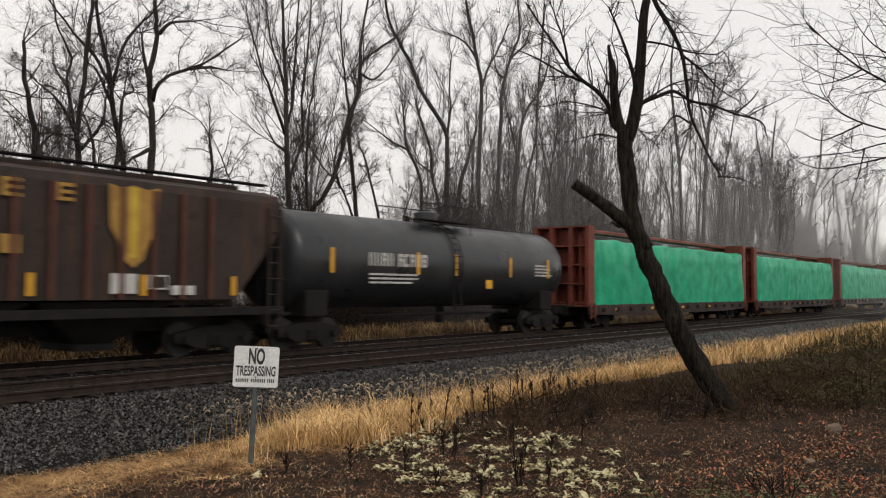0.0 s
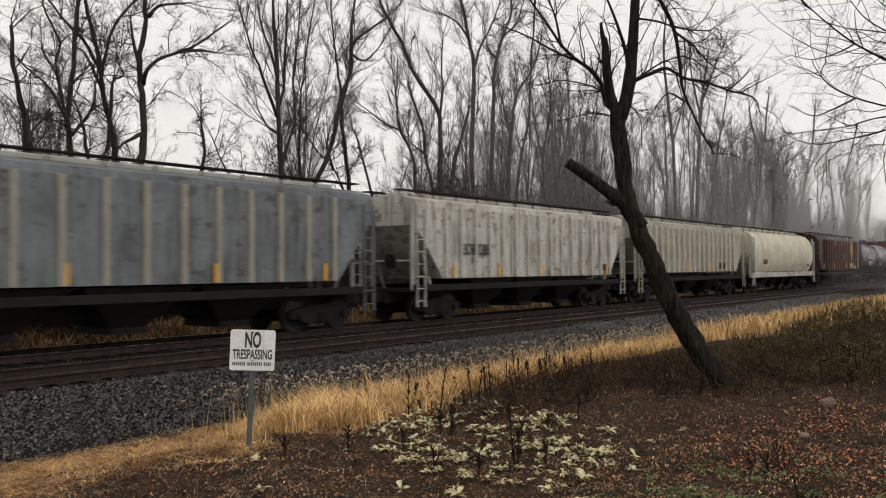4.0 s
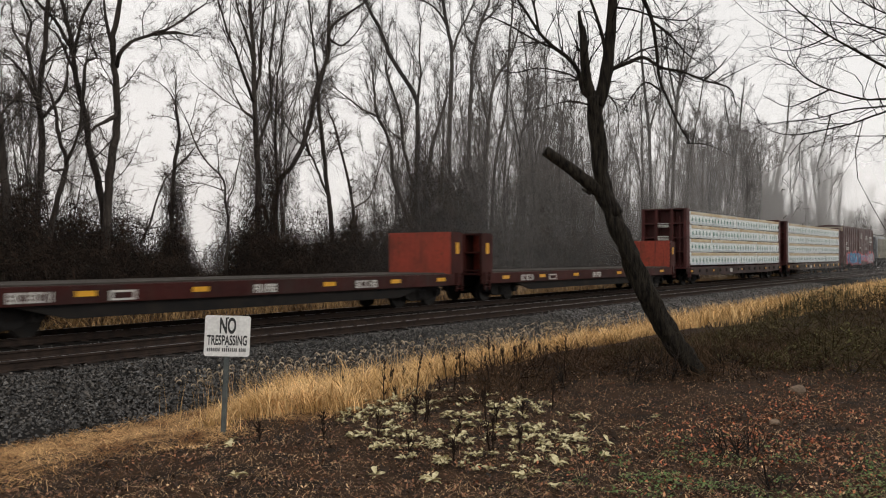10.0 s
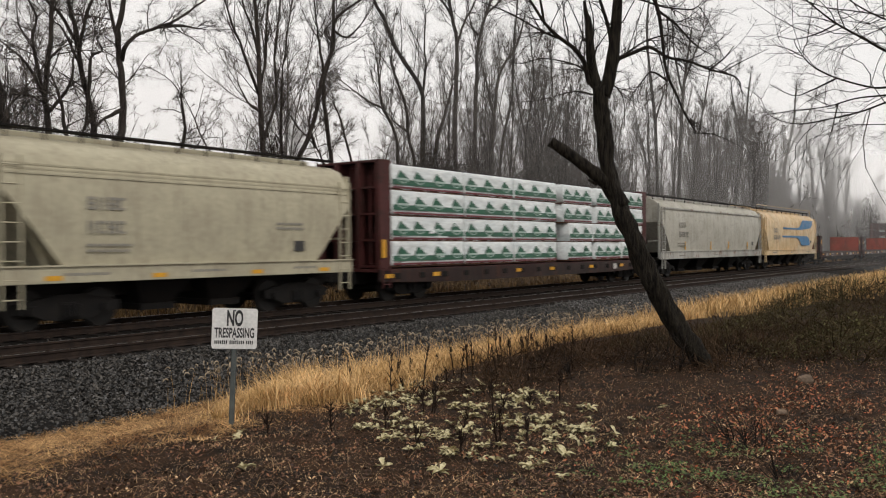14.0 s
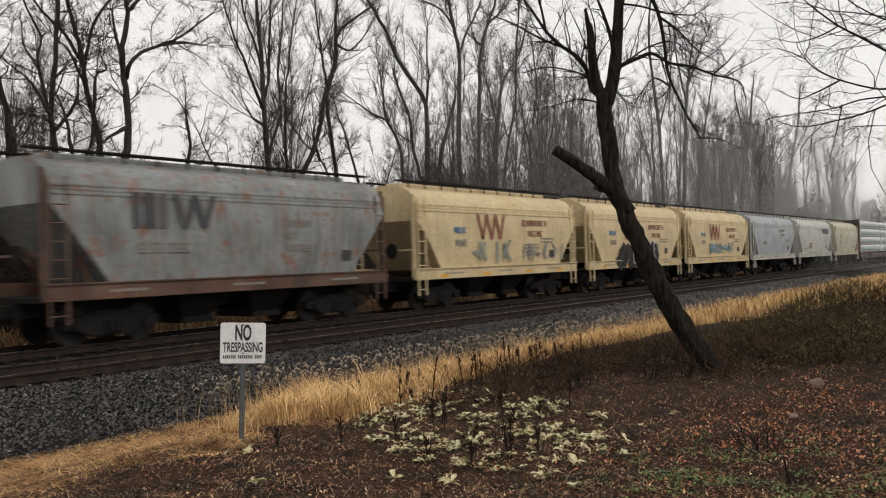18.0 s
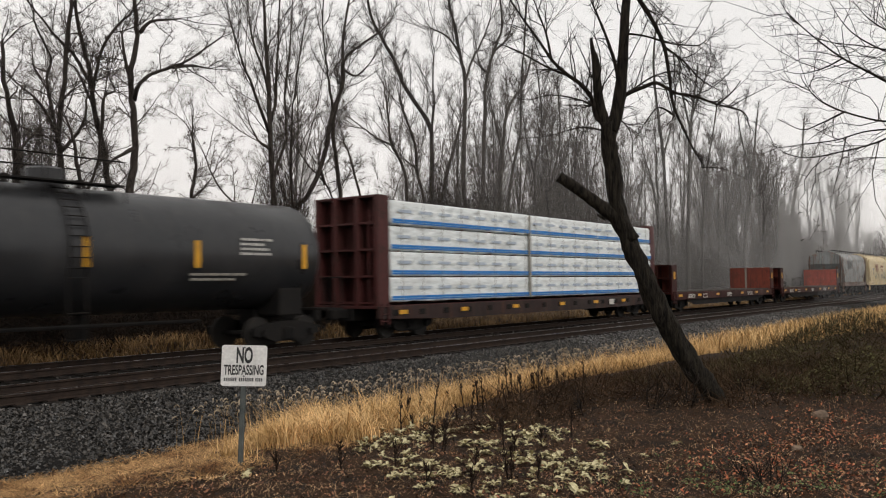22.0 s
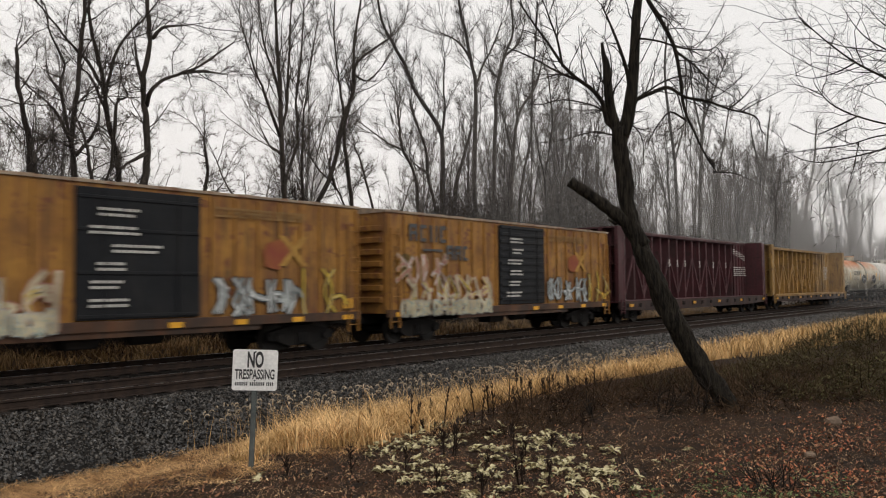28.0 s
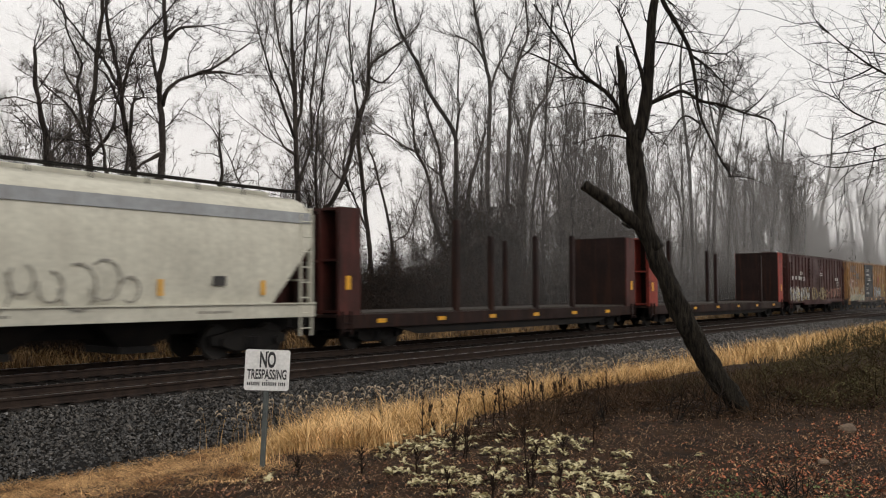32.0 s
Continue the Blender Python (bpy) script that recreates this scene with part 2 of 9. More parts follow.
    def mesh(self, name, mat, smooth=False):
        me = bpy.data.meshes.new(name)
        me.from_pydata(self.v, [], self.f)
        me.materials.append(mat)
        if smooth:
            me.shade_smooth()
        me.update()
        return me


def part(name, geo, mat, parent, label="", smooth=False):
    ob = new(name, geo if isinstance(geo, bpy.types.Mesh) else geo.mesh(name, mat, smooth))
    ob.parent = parent
    if label:
        ob["label"] = label
    return ob


def thing(name, label, category, group="", kind="", at=None):
    ob = new(name)
    ob.empty_display_size = 0.3
    tagged(ob, label, category, group, kind)
    if at is not None:
        ob.matrix_basis = at
    return ob


def recalc(me):
    bm = bmesh.new()
    bm.from_mesh(me)
    bmesh.ops.recalc_face_normals(bm, faces=bm.faces)
    bm.to_mesh(me)
    bm.free()
    return me

# ---------- the ground, one sheet to the horizon ----------
NEAR_Y, FAR_Y, RAIL_GAUGE = 15.40, 19.40, 1.435


def smooth01(a, b, v):
    k = min(max((v - a) / (b - a), 0.0), 1.0)
    return k * k * (3 - 2 * k)


def ground_z(x, y):
    if y < 13.9:
        z = -0.04 - 0.12 * smooth01(2.0, 7.5, y) - 0.42 * smooth01(7.3, 10.9, y)
    elif y < 21.0:
        z = -0.58
    else:
        z = -0.62 + 0.50 * smooth01(21.3, 24.5, y) + 0.15 * smooth01(25, 34, y)
    if y < 10.5:
        w = 1 - smooth01(8.0, 10.5, y)
        z += 0.62 * smooth01(13, 26, x) * smooth01(-4, 2, y) * (1 - smooth01(3.5, 7.8, y))
        z += 0.22 * w * math.exp(-((x - 12.6) ** 2 / 7 + (y - 5.0) ** 2 / 5))
    amp = 0.05 + 0.35 * smooth01(40, 200, abs(x) + abs(y - 17))
    if 12 < y < 22.5:
        amp = 0.0
    return z + amp * noise.noise(Vector((x * 0.45, y * 0.45, 0.3)))


def spaced(lo, a, b, hi, step):
    out = [a + i * step for i in range(int((b - a) / step) + 1)]
    k, s = a, step
    while k > lo:
        s *= 1.35
        k -= s
        out.insert(0, max(k, lo))
    k, s = b, step
    while k < hi:
        s *= 1.35
        k += s
        out.append(min(k, hi))
    return out


def make_ground():
    xs, ys = spaced(-1500, 0, 36, 1800, 0.3), spaced(-1500, 0, 36, 1800, 0.3)
    vs = [(x, y, ground_z(x, y)) for x in xs for y in ys]
    w = len(ys)
    fs = [(i * w + j, (i + 1) * w + j, (i + 1) * w + j + 1, i * w + j + 1) for i in range(len(xs) - 1) for j in range(w - 1)]
    ob = new("ground", Geo().add(vs, fs).mesh("ground", SOIL, True))
    tagged(ob, "dark damp soil with rotting leaf litter, sloping to the tracks", "ground", kind="structure")


make_ground()


def make_ballast():
    prof = [(10.75, -0.62), (11.0, -0.55), (12.4, -0.38), (13.7, -0.215), (14.2, -0.20), (16.6, -0.20), (17.4, -0.24), (18.2, -0.20), (20.6, -0.20),
            (21.1, -0.26), (22.3, -0.52), (22.8, -0.98)]
    xs = spaced(-900, -4, 60, 1300, 0.8)
    vs = [(x, y + (0.12 * noise.noise(Vector((x * 0.8, y, 4))) if 10.5 < y < 13 else 0), z + 0.03 * noise.noise(Vector((x, y * 2, 9)))) for x in xs for y, z in prof]
    w = len(prof)
    fs = [(i * w + j, (i + 1) * w + j, (i + 1) * w + j + 1, i * w + j + 1) for i in range(len(xs) - 1) for j in range(w - 1)]
    ob = new("ballast", Geo().add(vs, fs).mesh("ballast", GRAVEL, True))
    tagged(ob, "bed of dark grey crushed stone under the tracks", "ballast", kind="structure")
    # loose stones on the near shoulder and between the rails
    rng = np.random.default_rng(4)
    base = np.array([(1, 0, 0), (-1, 0, 0), (0, 1, 0), (0, -1, 0), (0, 0, 1), (0, 0, -1)], float)
    tri = np.array([(0, 2, 4), (2, 1, 4), (1, 3, 4), (3, 0, 4), (2, 0, 5), (1, 2, 5), (3, 1, 5), (0, 3, 5)])
    py, pz = np.array([p[0] for p in prof]), np.array([p[1] for p in prof])
    n = 78000
    x = np.where(rng.random(n) < 0.9, 2.5 + 62 * rng.random(n) ** 1.7, -12 + 14.5 * rng.random(n))
    y = np.where(rng.random(n) < 0.96, 10.55 + 3.6 * rng.random(n), 14.2 + 4.0 * rng.random(n))
    z = np.interp(y, py, pz)
    size = (0.011 + 0.024 * rng.random(n) ** 1.8) * (1 + (x > 25) * 0.7)
    q = rng.normal(size=(n, 4))
    q /= np.linalg.norm(q, axis=1)[:, None]
    a, b, c, d = q.T
    rot = np.stack([1 - 2 * (c * c + d * d), 2 * (b * c - a * d), 2 * (b * d + a * c), 2 * (b * c + a * d), 1 - 2 * (b * b + d * d), 2 * (c * d - a * b),
                    2 * (b * d - a * c), 2 * (c * d + a * b), 1 - 2 * (b * b + c * c)], -1).reshape(n, 3, 3)
    scl = size[:, None, None] * (0.7 + 0.8 * rng.random((n, 1, 3))) * (0.75 + 0.5 * rng.random((n, 6, 1)))
    v = np.einsum("nij,nkj->nki", rot, base[None] * scl) + np.stack([x, y, z + size * (0.1 + 0.9 * rng.random(n))], -1)[:, None]
    f = (tri[None] + 6 * np.arange(n)[:, None, None]).reshape(-1, 3)
    me = bpy.data.meshes.new("ballast_stones")
    me.from_pydata(v.reshape(-1, 3).tolist(), [], f.tolist())
    me.materials.append(STONE)
    tagged(new("ballast_stones", me), "loose angular grey stones of the track bed", "gravel", kind="stuff")


make_ballast()


# ---------- the two tracks ----------
def rail_geo(x0, x1):
    prof = [(-0.07, -0.172), (0.07, -0.172), (0.07, -0.16), (0.012, -0.145), (0.01, -0.05), (0.036, -0.04), (0.036, -0.008), (0.028, -0.001),
            (-0.028, -0.001), (-0.036, -0.008), (-0.036, -0.04), (-0.01, -0.05), (-0.012, -0.145), (-0.07, -0.16)]
    k = len(prof)
    g = Geo()
    g.add([(x, y, z) for x in (x0, x1) for y, z in prof], [(i, (i + 1) % k, (i + 1) % k + k, i + k) for i in range(k)] + [tuple(range(k))[::-1], tuple(range(k, 2 * k))])
    return g


def make_track(y, label, shine):
    tr = thing("railway_track", label, "railway track", "railway tracks", "structure", pose(0, y, 0))
    rail = rail_geo(-900, 1300).mesh("rail", RAIL_SIDE)
    top = Geo().box(-900, 1300, -shine, shine, -0.002, 0.001).mesh("running_band", RAIL_TOP)
    for s in (-1, 1):
        r = part("rail", rail, None, tr, "rusted steel rail with a worn bright head")
        r.location = (0, s * RAIL_GAUGE / 2 + s * 0.036, 0)
        part("running_band", top, None, r, "bright worn strip")
    tie = Geo().box(-0.115, 0.115, -1.3, 1.3, -0.36, -0.178, 0.012).mesh("tie", TIE_WOOD)
    plate = Geo()
    for s in (-1, 1):
        plate.box(-0.09, 0.09, s * 0.754 - 0.17, s * 0.754 + 0.17, -0.179, -0.160)
        for e in (-0.1, 0.1):
            plate.box(-0.02, 0.02, s * 0.754 + e - 0.02, s * 0.754 + e + 0.02, -0.161, -0.14)
    plate = plate.mesh("tie_plates", RAIL_SIDE)
    rng = random.Random(int(y))
    for i in range(130):
        o = part("tie", tie, None, tr)
        o.location = (1.0 + i * 0.55, rng.uniform(-0.05, 0.05), rng.uniform(-0.012, 0.012))
        o.rotation_euler = (0, 0, rng.uniform(-0.02, 0.02))
    g = Geo()
    for i in range(320):
        x = 1.0 + (130 + i) * 0.55
        g.box(x - 0.115, x + 0.115, -1.3, 1.3, -0.36, -0.178)
    for i in range(130):
        x = 0.45 - i * 0.55
        g.box(x - 0.115, x + 0.115, -1.3, 1.3, -0.36, -0.178)
    part("ties_beyond", g, TIE_WOOD, tr)["kind"] = "stuff"
    g = Geo()
    for i in range(130):
        x = 1.0 + i * 0.55
        for s in (-1, 1):
            g.box(x - 0.09, x + 0.09, s * 0.754 - 0.17, s * 0.754 + 0.17, -0.180, -0.163)
    part("tie_plates", g, RAIL_SIDE, tr)["kind"] = "stuff"


make_track(NEAR_Y, "empty railway track with bright-topped rails on dark ties", 0.026)
make_track(FAR_Y, "railway track that carries the freight train", 0.028)


# ---------- the sign ----------
def make_sign():
    base = ground_z(5.99, 7.39)
    turn = math.degrees(math.atan2(5.99, 7.39))
    s = thing("no_trespassing_sign", "white metal no trespassing sign on a galvanised post in dry grass", "sign", at=pose(5.99, 7.39, base, 0, 0, -turn - 4))
    s.matrix_basis = s.matrix_basis @ pose(0, 0, 0, 0, 2.5, 0)
    top = 1.16 - base
    prof = [(-0.030, 0.022), (-0.013, 0.022), (-0.013, -0.011), (0.013, -0.011), (0.013, 0.022), (0.030, 0.022), (0.030, 0.027), (0.018, 0.027), (0.018, -0.016), (-0.018, -0.016), (-0.018, 0.027), (-0.030, 0.027)]
    k = len(prof)
    g = Geo().add([(x, y, z) for z in (-0.3, top - 0.02) for x, y in prof], [(i, (i + 1) % k, (i + 1) % k + k, i + k) for i in range(k)] + [tuple(range(k))[::-1], tuple(range(k, 2 * k))])
    part("post", g, GALV, s, "galvanised steel channel post")
    w, h, r, zc = 0.245, 0.225, 0.03, top - 0.225
    out = []
    for cx, cz, a0 in ((w - r, h - r, 0), (-w + r, h - r, 90), (-w + r, -h + r, 180), (w - r, -h + r, 270)):
        for k in range(6):
            a = radians(a0 + k * 18)
            out.append((cx + r * math.cos(a), zc + cz + r * math.sin(a)))
    plate = part("plate", Geo().poly(out[::-1], -0.026, 0.004), SIGN_WHITE, s)
    for i, (txt, size, z, wide) in enumerate((("NO", 0.235, 0.035, 0.175), ("TRESPASSING", 0.15, -0.098, 0.43))):
        cu = bpy.data.curves.new("lettering", "FONT")
        cu.body, cu.size, cu.align_x, cu.extrude = txt, size, "CENTER", 0.0008
        cu.offset = 0.008 if i == 0 else 0.0038
        cu.materials.append(SIGN_INK)
        t = new("lettering", cu)
        t.parent = plate
        bpy.context.view_layer.update()
        t.matrix_basis = pose(0, -0.0275, zc + z, 90) @ Matrix.Diagonal((wide / max(t.dimensions.x, 0.01), 1, 1, 1))
        t["label"] = "black capital letters"
    for x0, n in ((-0.213, 7), (-0.05, 8), (0.128, 4)):
        g = Geo()
        for k in range(n):
            a = x0 + k * 0.0205
            g.poly([(a, zc - 0.133), (a + 0.013, zc - 0.133), (a + 0.013, zc - 0.172), (a, zc - 0.172)][::-1], -0.0275, 0.001)
        part("owner_bar", g, SIGN_INK, plate, "plain black bars")
    for z in (zc + 0.2, zc - 0.115):
        part("bolt", Geo().disc((0, -0.029, z), (0, 1, 0), 0.01, 0.01, 8), GALV, s)


make_sign()


# ---------- trees ----------
def curve_through(pts, per=4):
    """Smooth path through a few control points."""
    p = [Vector(q) for q in pts]
    p = [p[0] * 2 - p[1]] + p + [p[-1] * 2 - p[-2]]
    out = []
    for i in range(1, len(p) - 2):
        for k in range(per):
            t = k / per
            out.append(0.5 * (2 * p[i] + (p[i + 1] - p[i - 1]) * t + (2 * p[i - 1] - 5 * p[i] + 4 * p[i + 1] - p[i + 2]) * t * t + (3 * p[i] - p[i - 1] - 3 * p[i + 1] + p[i + 2]) * t ** 3))
    out.append(p[-2])
    return out


def bend_path(rng, start, way, length, steps, wander, lift):
    pts, p, d = [Vector(start)], Vector(start), Vector(way).normalized()
    for _ in range(steps):
        d = (d + Vector((rng.uniform(-1, 1), rng.uniform(-1, 1), rng.uniform(-1, 1))) * wander + Vector((0, 0, lift))).normalized()
        p = p + d * (length / steps)
        pts.append(p.copy())
    return pts


def fine_twig(twigs, a, c, r):
    """The last thin shoot: three-sided, running to a point."""
    d = (c - a).normalized()
    s = d.cross(Vector((0.31, 0.2, 0.93))).normalized()
    u = s.cross(d)
    twigs.add([tuple(a + s * r), tuple(a + (u * 0.87 - s * 0.5) * r), tuple(a + (-u * 0.87 - s * 0.5) * r), tuple(c)], [(0, 1, 3), (1, 2, 3), (2, 0, 3)])


def limb(wood, twigs, rng, start, way, length, r, level, o):
    """One branch with its side branches, down to twigs."""
    steps = max(3, min(7, int(length / 0.6))) if level < 3 else 2
    pts = bend_path(rng, start, way, length, steps, o["wander"] * (1 + 0.35 * level), o["lift"])
    tip = max(r * 0.3, 0.004)
    radii = [r + (tip - r) * (i / steps) for i in range(steps + 1)]
    thick = r > 0.035
    if level >= o["levels"]:
        fine_twig(twigs, pts[0], pts[-1], r)
        return
    (wood if thick else twigs).tube(pts, radii, 7 if thick else (4 if r > 0.02 else 3), False)
    count = o["kids"][min(level, len(o["kids"]) - 1)]
    count = max(1, int(count * rng.uniform(0.7, 1.3)))
    for k in range(count):
        f = rng.uniform(0.22 if level else o["bare"], 0.98)
        i = min(int(f * steps), steps - 1)
        base = pts[i].lerp(pts[i + 1], f * steps - i)
        axis = (pts[i + 1] - pts[i]).normalized()
        side = axis.cross(Vector((rng.uniform(-1, 1), rng.uniform(-1, 1), rng.uniform(-1, 1)))).normalized()
        a = radians(rng.uniform(*o["angle"]))
        way2 = axis * math.cos(a) + side * math.sin(a)
        ln = length * rng.uniform(*o["shrink"]) * (1.15 - 0.6 * f)
        rr = max(min(radii[i] * rng.uniform(0.4, 0.7), ln * 0.013 + 0.003), 0.004)
        if ln > 0.12:
            limb(wood, twigs, rng, base, way2, ln, rr, level + 1, o)


# ---------- twigs by the thousand: each step grows shoots out of the paths of the step before ----------
def unit(v):
    return v / (np.linalg.norm(v, axis=-1, keepdims=True) + 1e-9)


def shoots(rng, paths, rad, per, span, angle, ln, steps, wander, lift, rmin, rmax, fade=0.55):
    """Side shoots of many paths at once: paths (n, k, 3) with base radii rad. Returns their paths and radii."""
    n, k, _ = paths.shape
    size = np.linalg.norm(np.diff(paths, axis=1), axis=2).sum(1)
    idx = np.repeat(np.arange(n), per)
    m = len(idx)
    f = span[0] + (span[1] - span[0]) * rng.random(m)
    at = f * (k - 1)
    i = np.minimum(at.astype(int), k - 2)
    u = (at - i)[:, None]
    p = paths[idx, i] * (1 - u) + paths[idx, i + 1] * u
    axis = unit(paths[idx, i + 1] - paths[idx, i])
    side = unit(np.cross(axis, rng.normal(size=(m, 3))))
    a = np.radians(angle[0] + (angle[1] - angle[0]) * rng.random(m))[:, None]
    d = axis * np.cos(a) + side * np.sin(a)
    length = (size[idx] if ln[1] < 1 else 1.0) * (ln[0] + (ln[1] - ln[0]) * rng.random(m)) * (1.15 - fade * f)
    out = [p]
    for _ in range(steps):
        d = unit(d + wander * rng.normal(size=(m, 3)) + np.array([0, 0, lift]))
        p = p + d * (length / steps)[:, None]
        out.append(p)
    r = np.clip(rad[idx] * (1 - 0.6 * f) * (0.4 + 0.3 * rng.random(m)), rmin, rmax)
    return np.stack(out, 1), r


def tube_arrays(paths, r, sides, tip=0.35):
    """Thin tapering tubes along many paths at once."""
    n, k, _ = paths.shape
    d = np.empty_like(paths)
    d[:, 1:-1] = paths[:, 2:] - paths[:, :-2]
    d[:, 0], d[:, -1] = paths[:, 1] - paths[:, 0], paths[:, -1] - paths[:, -2]
    d = unit(d)
    s = unit(np.cross(d, np.array([0.31, 0.2, 0.93])))
    u = np.cross(s, d)
    rr = r[:, None] * np.linspace(1, tip, k)[None]
    a = np.arange(sides) * 2 * np.pi / sides
    v = paths[:, :, None] + rr[:, :, None, None] * (s[:, :, None] * np.cos(a)[None, None, :, None] + u[:, :, None] * np.sin(a)[None, None, :, None])
    j = np.arange(sides)
    q = np.stack([j, (j + 1) % sides, (j + 1) % sides + sides, j + sides], -1)
    f = (q[None, None] + sides * np.arange(k - 1)[None, :, None, None] + sides * k * np.arange(n)[:, None, None, None]).reshape(-1, 4)
    return v.reshape(-1, 3), f


def quad_mesh(name, pieces, mat, smooth=False):
    """One mesh from (vertices, quads) pairs."""
    off, vs, fs = 0, [], []
    for v, f in pieces:
        vs.append(v)
        fs.append(f + off)
        off += len(v)
    v, f = np.concatenate(vs), np.concatenate(fs)
    me = bpy.data.meshes.new(name)
    me.vertices.add(len(v))
    me.vertices.foreach_set("co", v.astype(np.float32).ravel())
    me.loops.add(f.size)
    me.loops.foreach_set("vertex_index", f.astype(np.int32).ravel())
    me.polygons.add(len(f))
    me.polygons.foreach_set("loop_start", np.arange(0, f.size, 4, dtype=np.int32))
    me.update(calc_edges=True)
    me.validate()
    me.materials.append(mat)
    if smooth:
        me.shade_smooth()
    return me


HABIT = {
    # limbs a metre, their length, angle, wander and lift; then the same for the fine growth; the lowest height of limbs
    "c": dict(limbs=1.5, ln=(0.8, 2.8), angle=(30, 75), wander=0.30, lift=0.04, fine=(25, 70), low=5.0),
    "u": dict(limbs=1.6, ln=(1.0, 3.4), angle=(18, 48), wander=0.17, lift=0.10, fine=(18, 50), low=5.0),
    "d": dict(limbs=2.0, ln=(0.4, 1.3), angle=(35, 80), wander=0.30, lift=0.00, fine=(30, 75), low=1.5),
    "t": dict(limbs=1.4, ln=(1.0, 1.9), angle=(30, 70), wander=0.26, lift=0.05, fine=(25, 65), low=2.0),
}


def fine_growth(rng, limbs, r, h, per=(7, 6, 3), thin=1.0):
    """Shoots, twigs and twig tips of the limbs, as tubes."""
    s1, r1 = shoots(rng, limbs, r, per[0], (0.15, 1.0), h["fine"], (0.25, 0.60), 3, h["wander"], h["lift"], 0.0085 * thin, 0.016 * thin)
    s2, r2 = shoots(rng, s1, r1, per[1], (0.1, 1.0), h["fine"], (0.28, 0.62), 2, h["wander"], h["lift"], 0.0062 * thin, 0.0095 * thin)
    out = [tube_arrays(s1, r1, 3), tube_arrays(s2, r2, 3)]
    if per[2]:
        s3, r3 = shoots(rng, s2, r2, per[2], (0.15, 1.0), h["fine"], (0.35, 0.8), 1, 0.1, h["lift"], 0.0048 * thin, 0.0065 * thin)
        out.append(tube_arrays(s3, r3, 3, 0.3))
    return out


def clothe(tr, wood, leaders, radii, habit, seed, twiggy=1.0, per=(7, 6, 2)):
    """Limbs and twigs for leaders given as point lists; adds trunk and crown to the thing tr."""
    rng = np.random.default_rng(seed)
    h = HABIT[habit]
    limbs, rl = [], []
    for path, r in zip(leaders, radii):
        pts = np.array([tuple(q) for q in path])
        size = np.linalg.norm(np.diff(pts, axis=0), axis=1).sum()
        k = max(2, int(size * h["limbs"] * twiggy))
        p, q = shoots(rng, pts[None], np.array([r]), k, (0.12, 1.0), h["angle"], h["ln"], 6, h["wander"] * 0.6, h["lift"], 0.012, 0.025, 0.35)
        # the tip runs on as two thin limbs
        t, tq = shoots(rng, pts[None, -4:], np.array([r]), 3, (0.85, 1.0), (4, 30), (1.2, 2.6), 6, h["wander"] * 0.5, h["lift"], 0.012, 0.022, 0.1)
        keep = p[:, 0, 2] > h["low"] - 1.5 * rng.random(len(p))
        limbs += [p[keep], t]
        rl += [q[keep], tq]
    limbs, rl = np.concatenate(limbs), np.concatenate(rl)
    gv, gf = tube_arrays(limbs, rl, 5, 0.4)
    wood.add([tuple(q) for q in gv.tolist()], gf.tolist())
    part("trunk", wood, BARK, tr, smooth=True)
    part("crown", quad_mesh("crown", fine_growth(rng, limbs, rl, h, per), TWIG), None, tr, "bare fine twigs")


def wood_tree(y, radius, habit, *leaders, twiggy=1.0):
    """A tree of the wood's edge: leaders through a few points (x, z) of its plane, then limbs, shoots and twigs at random."""
    x0 = leaders[0][0][0]
    z0 = ground_z(x0, y)
    seed = int(x0 * 97 + y)
    rng = random.Random(seed)
    wood, paths, radii = Geo(), [], []
    label = {"c": "crooked leafless tree with dark trunk and fine twigs", "u": "tall leafless tree with upright dark limbs and fine twigs", "d": "dead broken tree trunk with short bare twigs", "t": "thin crooked leafless tree"}[habit]
    tr = thing("bare_tree", label, "tree", "bare trees of the wood", at=pose(x0, y, z0))
    base, eye, seen = Vector((x0, y, z0)), Vector(EYE), []
    for k, pts in enumerate(leaders):
        # depth wanders off the plane along the line of sight; a side leader starts at the depth of what it grows from
        depth, p3 = min(seen, key=lambda q: (q[0] - pts[0][0]) ** 2 + (q[1] - pts[0][1]) ** 2)[2] if seen else 1.0, []
        if k == 0:
            p3.append(Vector((rng.uniform(-0.15, 0.15), 0, -0.4)))
        for i, (x, z) in enumerate(pts):
            if i and seen:
                depth += rng.uniform(-0.018, 0.018)
            elif i > 2:
                depth += rng.uniform(-0.010, 0.010)
            p3.append(eye + (Vector((x, y, z)) - eye) * depth - base)
            if k == 0:
                if i:
                    xa, za = pts[i - 1]
                    seen_step = [(xa + (x - xa) * q / 4, za + (z - za) * q / 4, last + (depth - last) * q / 4) for q in (1, 2, 3)]
                    row += seen_step
                else:
                    row = []
                row.append((x, z, depth))
                last = depth
        if k == 0:
            seen = row
        path = curve_through(p3, 3)
        m = len(path) - 1
        path = [q + Vector((rng.uniform(-1, 1), rng.uniform(-1, 1), 0)) * (0.03 if 0 < i < m else 0) for i, q in enumerate(path)]
        r0, r1 = (radius * 0.88, radius * 0.32) if k == 0 else (radius * 0.42, radius * 0.15)
        rr = [(r0 + (r1 - r0) * (i / m)) * rng.uniform(0.92, 1.08) for i in range(m + 1)]
        if k == 0:
            rr[0] *= 1.4
        wood.tube(path, rr, 8)
        paths.append(path)
        radii.append(r0)
    clothe(tr, wood, paths, radii, habit, seed, twiggy)


